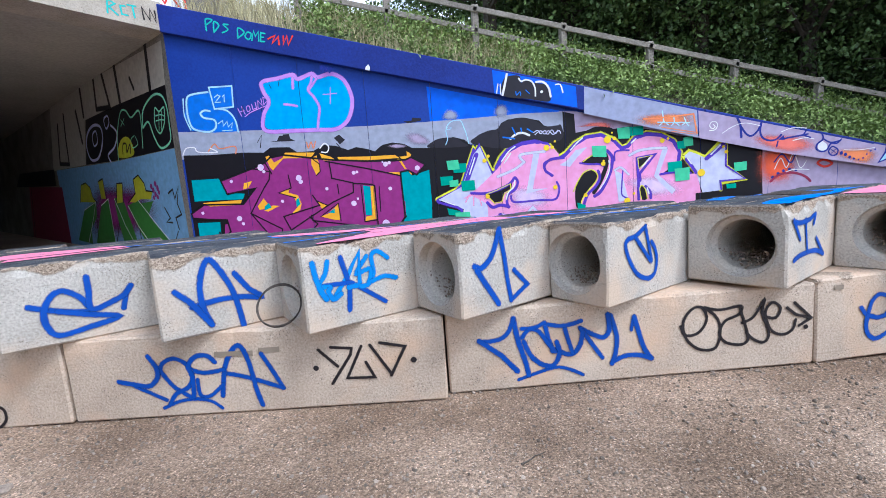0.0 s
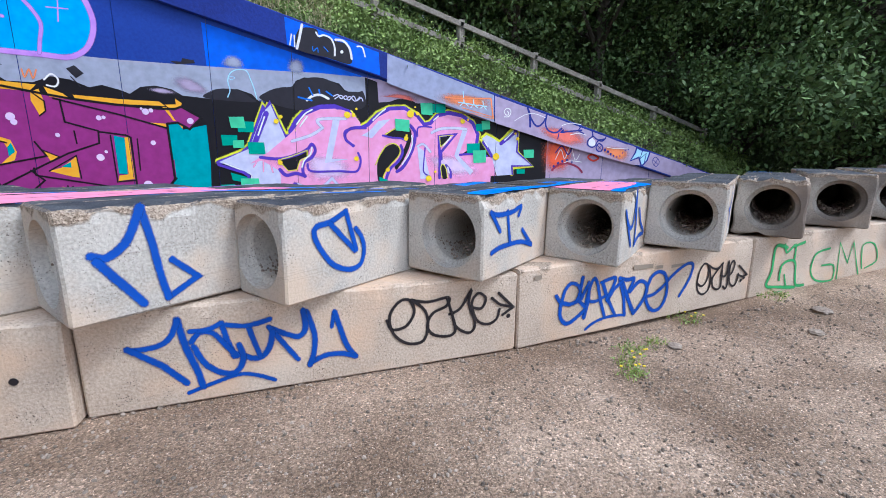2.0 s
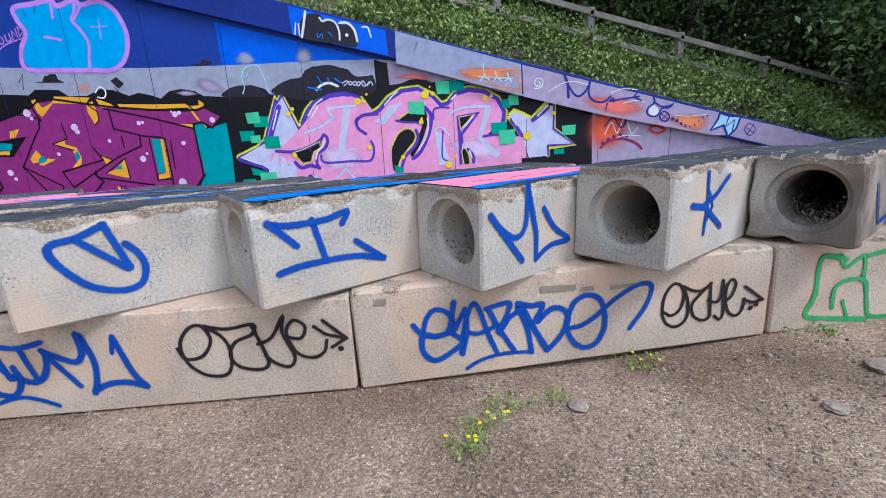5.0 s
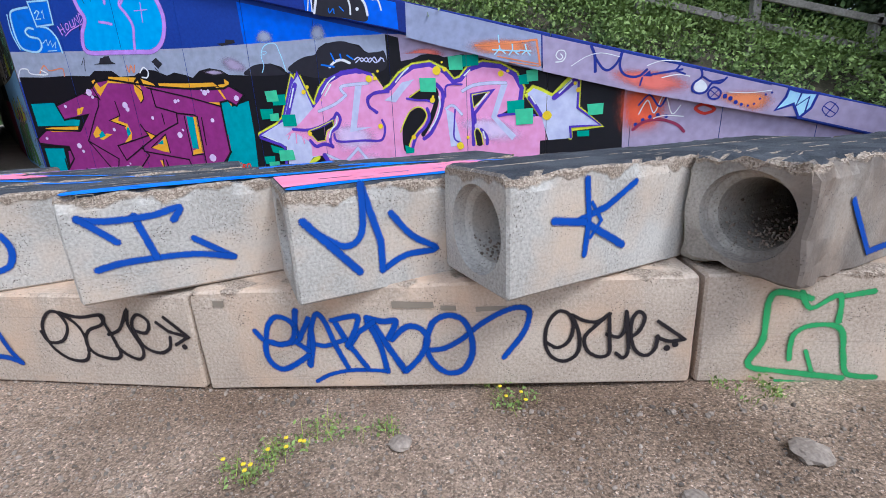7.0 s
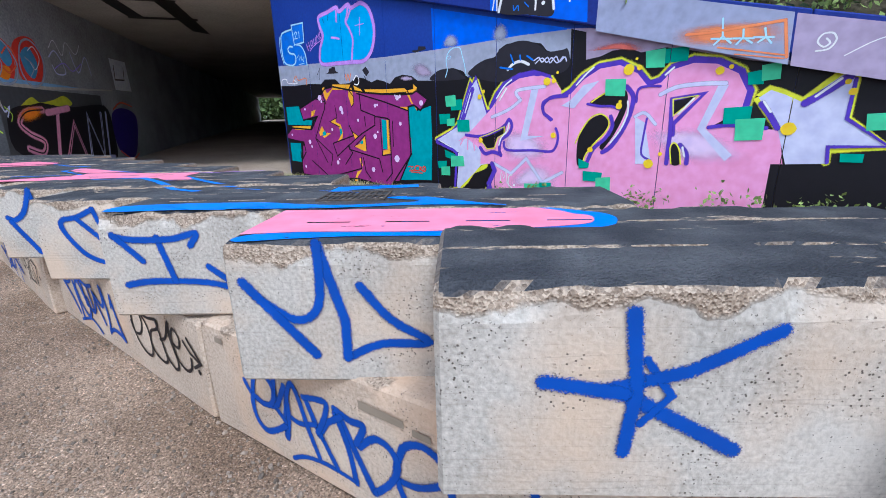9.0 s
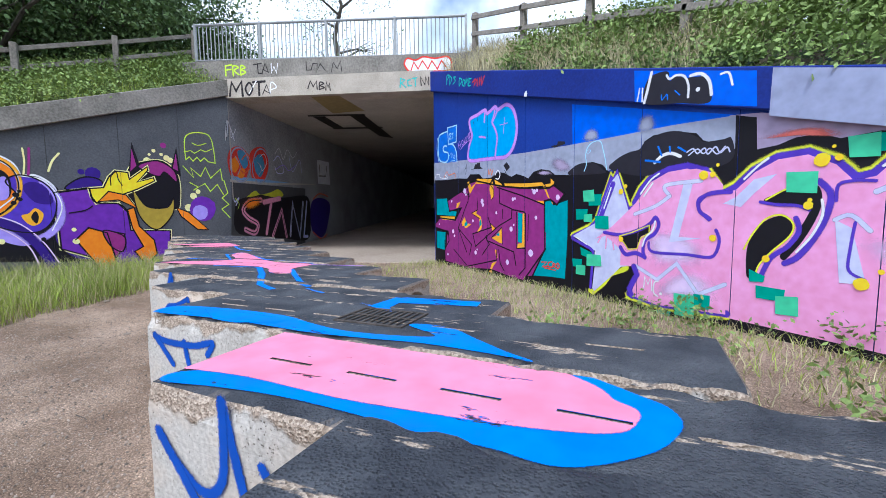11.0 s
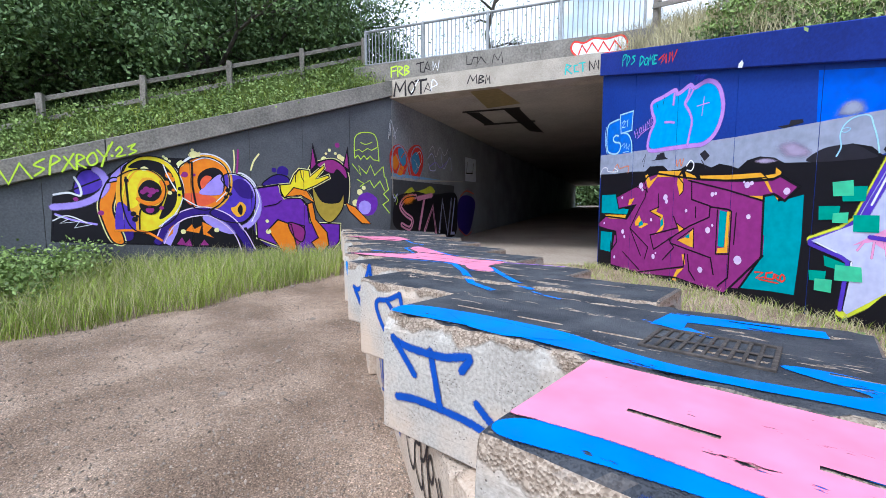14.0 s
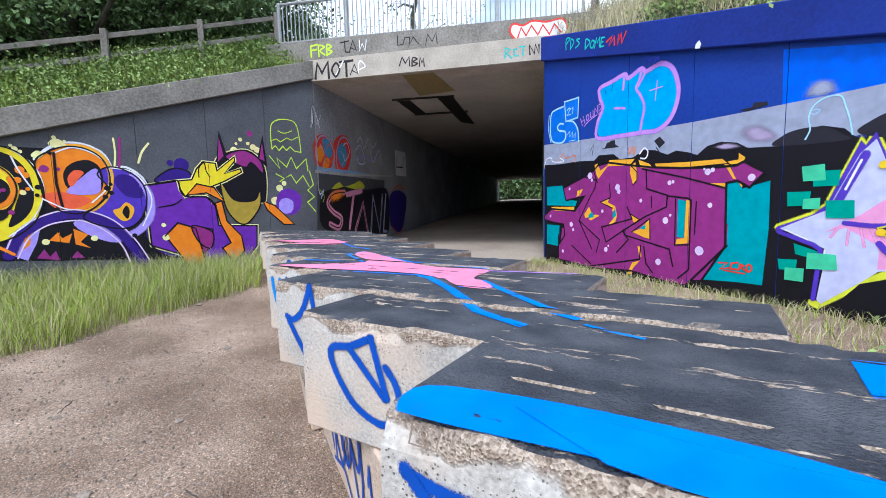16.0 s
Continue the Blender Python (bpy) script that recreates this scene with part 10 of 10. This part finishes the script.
paint.line(0.2, 6, [(-5.35, 0.87), (-5.2, 1.18), (-4.95, 1.37), (-4.66, 1.49), (-4.37, 1.48), (-4.03, 1.29), (-3.78, 0.97), (-3.6, 0.59)], smooth=True)
paint.done()
paint = Paint("mural_violet_arc", wall_left, LEFT, PALE_MAUVE, 0, CUTS_L)
paint.line(0.03, 7, [(-5.25, 0.82), (-5.1, 1.13), (-4.88, 1.32), (-4.63, 1.39), (-4.38, 1.38), (-4.11, 1.2), (-3.9, 0.94), (-3.79, 0.61)], smooth=True)
paint.line(0.03, 7, [(-5.38, 0.94), (-5.24, 1.24), (-4.98, 1.45), (-4.66, 1.57), (-4.35, 1.56), (-3.99, 1.39), (-3.7, 1.04), (-3.5, 0.62)], smooth=True)
paint.done()
paint = Paint("mural_arc_fill", wall_left, LEFT, SOOT, 0, CUTS_L)
paint.fill(4, [(-5.16, 0.82), (-5.01, 1.13), (-4.76, 1.32), (-4.38, 1.32), (-4.09, 1.11), (-3.9, 0.72)], smooth=True)
paint.done()
paint = Paint("mural_arc_bits", wall_left, LEFT, TANGERINE, 0, CUTS_L)
paint.fill(5, [(-4.86, 1.08), (-4.74, 1.21), (-4.69, 1.11), (-4.56, 1.18), (-4.61, 1.02)])
paint.fill(5, [(-4.54, 1.26), (-4.35, 1.15), (-4.46, 1.03), (-4.33, 0.91), (-4.53, 0.99)])
paint.fill(5, [(-5.14, 1.18), (-5.05, 1.29), (-5.09, 1.03), (-5.19, 0.94)])
paint.done()
paint = Paint("mural_arc_bits", wall_left, LEFT, MAGENTA, 0, CUTS_L)
paint.fill(5, [(-5.03, 0.8), (-4.93, 0.94), (-4.87, 0.81), (-4.79, 0.9), (-4.75, 0.74)])
paint.fill(5, [(-4.6, 0.76), (-4.52, 0.88), (-4.43, 0.75)])
paint.done()
paint = Paint("mural_lilac_wedge", wall_left, LEFT, PERIWINKLE, 0, CUTS_L)
paint.fill(5, [(-5.34, 0.89), (-5.25, 1.14), (-4.94, 1.31), (-5.01, 1.05), (-5.14, 0.77)])
paint.done()
paint = Paint("mural_corner", wall_left, LEFT, VIOLET, 0, CUTS_L)
paint.fill(5, [(-5.99, 1.64), (-5.85, 1.61), (-5.74, 1.39), (-5.72, 1.1), (-5.91, 1.1), (-6.04, 1.13)], smooth=True)
paint.done()
paint = Paint("mural_bottom_flame", wall_left, LEFT, TANGERINE, 0, CUTS_L)
paint.line(0.06, 7, [(-6.04, 1.11), (-5.78, 1.11), (-5.51, 1.05), (-5.29, 0.89)], smooth=True)
paint.done()
paint = Paint("mural_spike", wall_left, LEFT, MAGENTA, 0, CUTS_L)
paint.line(0.05, 3, [(-3.78, 2.84), (-3.8, 2.53), (-3.82, 2.34)], smooth=True)
paint.done()
paint = Paint("mural_spike", wall_left, LEFT, CREAM, 0, CUTS_L)
paint.line(0.04, 3, [(-3.87, 2.83), (-3.86, 2.58), (-3.89, 2.32)], smooth=True)
paint.line(0.05, 3, [(-3.35, 2.78), (-3.46, 2.62), (-3.53, 2.42)], smooth=True)
paint.done()
paint = Paint("mural_spots", wall_left, LEFT, CREAM, 0, CUTS_L)
paint.fill(5, [(-4.74, 2.67), (-4.66, 2.76), (-4.56, 2.73), (-4.52, 2.65), (-4.65, 2.61)], smooth=True)
paint.fill(5, [(-5.58, 2.35), (-5.51, 2.39), (-5.44, 2.34), (-5.53, 2.3)], smooth=True)
paint.fill(5, [(-4.96, 2.47), (-4.88, 2.55), (-4.81, 2.49), (-4.89, 2.41)], smooth=True)
paint.dots(5, [(-5.14, 2.56, 0.04), (-5.18, 2.61, 0.025), (-5.08, 2.52, 0.03), (-4.66, 2.78, 0.03), (-4.53, 2.73, 0.02), (-3.22, 1.26, 0.04), (-3.2, 1.02, 0.06), (-4.9, 1.06, 0.05), (-4.27, 1.08, 0.05), (-5.1, 1.87, 0.04), (-5.19, 1.89, 0.03)])
paint.done()
paint = Paint("mural_small_marks", wall_left, LEFT, SOOT, 0, CUTS_L)
paint.dots(8, [(-5.74, 1.44, 0.05), (-5.72, 1.33, 0.05), (-5.68, 1.39, 0.03), (-4.92, 1.96, 0.04), (-4.94, 1.83, 0.03), (-4.02, 1.95, 0.05), (-3.97, 1.87, 0.04), (-4.06, 1.8, 0.04), (-3.97, 2.02, 0.03), (-4.71, 1.6, 0.03), (-3.69, 1.09, 0.04), (-4.73, 2.52, 0.03), (-5.82, 2.1, 0.04)])
paint.done()
paint = Paint("mural_outline", wall_left, LEFT, SOOT, 0, CUTS_L)
paint.line(0.03, 8, [(-5.88, 2.28), (-5.76, 2.45), (-5.57, 2.58), (-5.29, 2.59), (-5.04, 2.44), (-4.88, 2.08), (-4.87, 1.73), (-5.02, 1.37), (-5.31, 1.14), (-5.64, 1.07), (-5.83, 1.26), (-5.92, 1.75)], smooth=True, closed=True)
paint.line(0.03, 8, [(-5.95, 2.17), (-5.74, 2.3), (-5.46, 2.33), (-5.26, 2.2), (-5.17, 1.98), (-5.21, 1.74), (-5.33, 1.58), (-5.59, 1.55), (-5.64, 1.38), (-5.65, 1.13)], smooth=True)
paint.line(0.03, 8, [(-4.92, 2.37), (-4.75, 2.54), (-4.52, 2.64), (-4.27, 2.62), (-4.06, 2.47), (-3.97, 2.19), (-4.02, 1.86), (-4.18, 1.65), (-4.42, 1.52), (-4.66, 1.56), (-4.84, 1.72), (-4.89, 2.03)], smooth=True, closed=True)
paint.line(0.03, 8, [(-4.14, 2.19), (-3.99, 2.32), (-3.77, 2.29), (-3.54, 2.11), (-3.45, 1.82), (-3.53, 1.46), (-3.76, 1.24), (-4.12, 1.28), (-4.39, 1.45), (-4.18, 1.65), (-4, 1.93)], smooth=True, closed=True)
paint.line(0.05, 8, [(-4.68, 2.52), (-4.69, 2.03), (-4.64, 1.6)])
paint.line(0.05, 8, [(-5.83, 2.16), (-5.82, 1.84), (-5.81, 1.51)])
paint.done()
paint = Paint("mural_halo", wall_left, LEFT, CHALK, 0, CUTS_L)
paint.line(0.06, 2, [(-4.92, 2.41), (-4.74, 2.6), (-4.52, 2.7), (-4.25, 2.68), (-4.02, 2.53), (-3.92, 2.25)], smooth=True)
paint.line(0.03, 9, [(-5.19, 2.44), (-5.14, 2.27), (-5.06, 2.08), (-4.98, 1.91)], smooth=True)
paint.line(0.03, 9, [(-4.88, 1.77), (-4.65, 1.62), (-4.53, 1.58)], smooth=True)
paint.line(0.05, 3, [(-3.93, 2.3), (-3.72, 2.33), (-3.49, 2.15), (-3.4, 1.87)], smooth=True)
paint.done()
paint = Paint("spray_stroke", LOWER[1, 0], FACE, TAG_BLACK, 0.003)
paint.line(0.03, 1, [(1.804, 0.244), (1.858, 0.215), (1.913, 0.256), (1.929, 0.337), (1.903, 0.401), (1.851, 0.41), (1.805, 0.341), (1.797, 0.234), (1.831, 0.162), (1.897, 0.139), (1.955, 0.188), (1.958, 0.288), (1.924, 0.386)], smooth=True)
paint.done()
paint = Paint("spray_stroke", LOWER[1, 0], FACE, TAG_BLACK, 0.003)
paint.line(0.03, 1, [(1.924, 0.391), (1.986, 0.358), (2.045, 0.354), (2.1, 0.392)], smooth=True)
paint.done()
paint = Paint("spray_stroke", LOWER[1, 0], FACE, TAG_BLACK, 0.003)
paint.line(0.03, 1, [(2.1, 0.392), (2.038, 0.333), (1.986, 0.27), (2.001, 0.195), (2.059, 0.159), (2.106, 0.178), (2.104, 0.262), (2.098, 0.377)], smooth=True)
paint.done()
paint = Paint("spray_stroke", LOWER[1, 0], FACE, TAG_BLACK, 0.003)
paint.line(0.03, 1, [(2.092, 0.282), (2.15, 0.267), (2.176, 0.318), (2.177, 0.402)], smooth=True)
paint.done()
paint = Paint("spray_stroke", LOWER[1, 0], FACE, TAG_BLACK, 0.003)
paint.line(0.03, 1, [(2.14, 0.177), (2.176, 0.151), (2.197, 0.204), (2.179, 0.396)], smooth=True)
paint.done()
paint = Paint("spray_stroke", LOWER[1, 0], FACE, TAG_BLACK, 0.003)
paint.line(0.03, 1, [(2.199, 0.26), (2.245, 0.3), (2.264, 0.369), (2.232, 0.399), (2.204, 0.349), (2.208, 0.252), (2.236, 0.185), (2.285, 0.161), (2.323, 0.198), (2.331, 0.267)], smooth=True)
paint.done()
paint = Paint("spray_stroke", LOWER[1, 0], FACE, TAG_BLACK, 0.003)
paint.line(0.03, 1, [(2.328, 0.345), (2.457, 0.246)])
paint.done()
paint = Paint("spray_stroke", LOWER[1, 0], FACE, TAG_BLACK, 0.003)
paint.line(0.03, 1, [(2.327, 0.261), (2.386, 0.237), (2.457, 0.246)], smooth=True)
paint.done()
paint = Paint("spray_stroke", LOWER[1, 0], FACE, TAG_BLACK, 0.003)
paint.dots(1, [(2.379, 0.2, 0.016), (2.416, 0.219, 0.016)])
paint.done()
paint = Paint("black_field", wall_right, RIGHT, SOOT, 0, CUTS_R)
paint.fill(2, [(4.5, -0.2), (4.8, -0.2), (4.8, 2.1), (4.5, 2.1)])
paint.done()
paint = Paint("coping_lilac", coping_right, RIGHT, DUSTY_LILAC, 0.09)
paint.fill(1, [(12.1, 1.60), (15.9, 0.59), (15.9, 0.29), (12.1, 1.29)])
paint.done()
top_paint("painted_border", TOP_BLUE, 1, 0, [(3.14, 2.63), (3.09, 2.66), (3.14, 2.77), (3.4, 3.08), (3.43, 3.46), (3.48, 3.64), (3.75, 3.69), (3.93, 3.7), (4.01, 3.7), (4.07, 3.66), (4.1, 3.59), (4.11, 3.49), (4.08, 3.36), (4.03, 3.28), (3.92, 3.22), (3.8, 3.13), (3.64, 3.04), (3.43, 2.9), (3.27, 2.76)], (2,))
top_paint("painted_tongue", TOP_PINK, 2, 0, [(3.05, 2.69), (2.91, 2.79), (2.84, 2.94), (2.81, 3.04), (2.92, 3.16), (3.08, 3.32), (3.32, 3.54), (3.5, 3.63), (3.69, 3.65), (3.84, 3.65), (3.92, 3.62), (3.98, 3.62), (4.01, 3.59), (4.03, 3.53), (4.02, 3.48), (3.97, 3.41), (3.86, 3.3), (3.73, 3.19), (3.53, 3.03), (3.25, 2.85), (3.1, 2.72)], (2,))
top_paint("painted_strip", TOP_BLUE, 1, 0, [(2.08, 2.56), (2, 2.66), (2.21, 2.87), (2.52, 3.08), (2.72, 3.15), (2.9, 3.22), (3.04, 3.32), (3.18, 3.46), (3.19, 3.52), (3.01, 3.5), (3.02, 3.55), (3.14, 3.62), (3.32, 3.62), (3.49, 3.62), (3.61, 3.63), (3.48, 3.57), (3.25, 3.43), (3.08, 3.28), (2.88, 3.12), (2.72, 3.02), (2.45, 2.85), (2.18, 2.63)])
top_paint("painted_strip", TOP_BLUE, 2, 0, [(2.18, 2.78), (2.35, 2.92), (2.53, 3.03), (2.62, 3.11), (2.64, 3.04), (2.54, 2.87), (2.41, 2.8)])
top_paint("painted_strip", TOP_BLUE, 1, 0.06, [(7.59, 7.27), (7.36, 5.74), (7.1, 4.7)])
top_paint("painted_strip", TOP_BLUE, 1, 0, [(7.43, 5.02), (8.78, 5.84), (7, 4.25), (6.91, 4.51)])
top_paint("painted_zigzag", TOP_BLUE, 1, 0, [(2.48, 3.48), (2.31, 3.77), (2.7, 4.1), (2.77, 4.02), (2.46, 3.71), (2.57, 3.57), (2.75, 3.55), (2.72, 3.53)], (0, 1))
top_paint("painted_creature", TOP_PINK, 2, 0, [(-0.74, 2.52), (-0.51, 3.14), (-1.11, 3.19), (-1.27, 3.35), (-0.36, 3.42), (0.07, 3.53), (0.38, 3.76), (0.6, 3.53), (0.99, 3.43), (0.86, 3.3), (0.27, 3.3), (-0.53, 2.58)])
top_paint("painted_creature_leg", TOP_BLUE, 1, 0.07, [(0.31, 3.29), (0.91, 3.23), (1.35, 3.15), (1.62, 3.19)])
top_paint("painted_creature_leg", TOP_BLUE, 1, 0.06, [(0.64, 3.51), (1.12, 3.44), (1.47, 3.4), (1.65, 3.42)])
top_paint("painted_creature_leg", TOP_BLUE, 1, 0.03, [(1.71, 3.39), (1.83, 3.41), (1.93, 3.44)])
top_paint("painted_creature_edge", TOP_BLUE, 1, 0.05, [(-1.4, 2.44), (-0.9, 2.81), (-0.56, 3.13), (-1.2, 3.14), (-1.35, 3.32), (-0.33, 3.45), (0.31, 3.8)])
top_paint("painted_creature_edge", TOP_BLUE, 1, 0.04, [(-0.55, 2.51), (-0.07, 2.96), (0.31, 3.29)])
top_paint("painted_creature_edge", TOP_BLUE, 1, 0.04, [(0.88, 3.29), (1, 3.43)])
top_paint("painted_creature_edge", ORCHID, 1, 0.03, [(0.4, 3.75), (0.63, 3.98), (0.87, 4.24)])
top_paint("painted_far_streak", TOP_PINK, 2, 0, [(-3.53, 2.55), (-3.3, 3.34), (-2.57, 3.43), (-2.36, 3.24), (-3.01, 2.56)])
top_paint("painted_far_streak", TOP_BLUE, 1, 0.05, [(-3.3, 3.34), (-1.94, 3.36), (-1.57, 3.46)])


# ---------------------------------------------------------------- small things
def grating():
    """Iron gully grating let into the top of one block."""
    g = tagged(new("drain_grate"), "rusty iron drain grating set in the top of a block", "drain grate")
    g.matrix_basis = UPPER[1].matrix_basis @ pose(0.985, 0.21, HIGH - 0.003)
    for x0, y0, x1, y1 in ((0, 0, 0.35, 0.014), (0, 0.246, 0.35, 0.26), (0, 0.0145, 0.014, 0.2455), (0.336, 0.0145, 0.35, 0.2455)):
        part("frame", box(x0, y0, -0.002, x1, y1, 0.011, 0.002), IRON, g)
    for i in range(9):
        x = 0.040 + 0.0325 * i
        part("bar", box(x, 0.0145, 0.004, x + 0.011, 0.2455, 0.0105, 0.002), IRON, g)
    part("cross_bar", box(0.0145, 0.124, 0.0045, 0.3355, 0.136, 0.011, 0.002), IRON, g)
    # thin black plate standing in for the dark depth below the bars
    part("pit", box(0.0145, 0.0145, -0.003, 0.3355, 0.2455, 0.0035), FRAME_AND_PIT_BLACK, g)


grating()


def hoop():
    """A bent loop of wire leaning on a block end."""
    bm = bmesh.new()
    c = Vector((-1.02, 2.56, 0.715))
    for k, (r, tilt) in enumerate(((0.122, 0.0), (0.114, 0.10))):
        ring = []
        for i in range(28):
            a = i / 28 * math.tau
            ring.append(c + Vector((math.cos(a) * r * (1.0 + tilt), 0.03 * math.cos(a) + 0.05 * math.sin(a) - 0.004 * k, math.sin(a) * r)))
        for a, b in zip(ring, ring[1:] + ring[:1]):
            tube(bm, a, b, 0.005, 0.005, 5)
    tagged(part("wire_hoop", bm, IRON), "rusty wire hoop leaning against a block end", "wire")


hoop()


def stone(x, y, r, seed, label="flat pale stone lying on the gravel"):
    rnd = random.Random(seed)
    bm = bmesh.new()
    bmesh.ops.create_icosphere(bm, subdivisions=3, radius=r)
    for v in bm.verts:
        v.co *= 1 + 0.22 * noise.noise(v.co * (2.2 / r) + Vector((seed, 0, 0)))
        v.co.z *= 0.42
    ob = part("stone", bm, STONE, m=pose(x, y, ground_z(x, y) + r * 0.22, 0, 0, rnd.uniform(0, 360)))
    tagged(ob, label, "stone", "loose stones")


for i, (x, y, r) in enumerate(((3.57, 2.44, 0.05), (-0.62, 1.75, 0.03), (-4.3, 1.55, 0.045), (0.1, 1.4, 0.035), (1.4, 1.2, 0.03), (4.7, 2.2, 0.05), (5.2, 2.45, 0.07), (5.5, 2.1, 0.05), (-2.3, 2.0, 0.04), (-1.1, 0.9, 0.03))):
    stone(x, y, r, i + 1)


def weed(x, y, spread, n, flowers, seed):
    """Low tuft of ragwort seedlings with a few yellow flowers."""
    rng = np.random.default_rng(seed)
    rnd = random.Random(seed)
    w = tagged(new("weed_tuft"), "low green weed tuft with small yellow flowers", "weed", "weeds in the gravel")
    cs = [(x + rnd.gauss(0, spread), y + rnd.gauss(0, spread * 0.6), 0) for _ in range(n)]
    cs = [(a, b, ground_z(a, b) + 0.02 + rnd.random() * 0.03) for a, b, _ in cs]
    v, q = leaves(rng, cs, 10, (0.03, 0.03, 0.01), 0.012, 0.4)
    cloud("foliage", v, q, LEAF_LIGHT, w, "", "stuff")
    ps = [(a + rnd.gauss(0, 0.02), b + rnd.gauss(0, 0.02), c - 0.03) for a, b, c in cs for _ in range(5)]
    v, q = blades(rng, ps, 0.07, 0.5, 0.0016)
    cloud("grass", v, q, GRASS, w, "", "stuff")
    for i in range(flowers):
        a, b, c = cs[rnd.randrange(len(cs))]
        bm = bmesh.new()
        bmesh.ops.create_icosphere(bm, subdivisions=1, radius=0.011, matrix=pose(a + rnd.gauss(0, 0.03), b - 0.02, c + 0.05) @ Matrix.Diagonal((1, 1, 0.5, 1)))
        part("flower", bm, PETAL, w)


weed(2.98, 2.21, 0.06, 10, 5, 1)
weed(3.06, 2.36, 0.05, 8, 4, 2)
weed(3.23, 2.47, 0.07, 10, 0, 3)
weed(3.46, 2.52, 0.05, 5, 0, 4)
weed(4.07, 2.77, 0.05, 8, 4, 5)
weed(3.95, 2.89, 0.04, 5, 2, 6)
weed(5.2, 2.8, 0.08, 10, 0, 8)


def twig(x, y, a, length, seed):
    bm = bmesh.new()
    rnd = random.Random(seed)
    p = Vector((0, 0, 0))
    for i in range(5):
        q = p + Vector((length / 5, rnd.uniform(-0.012, 0.012), rnd.uniform(-0.001, 0.001)))
        tube(bm, p, q, 0.005 - 0.0006 * i, 0.0045 - 0.0006 * i, 5)
        p = q
    tagged(part("twig", bm, BARK, m=pose(x, y, ground_z(x, y) + 0.004, 0, 0, a)), "small dry twig lying on the gravel", "twig", "twigs")


twig(-2.6, 1.35, 25, 0.30, 1)
twig(-1.4, 0.9, -10, 0.22, 2)
twig(0.3, 1.9, 40, 0.16, 3)
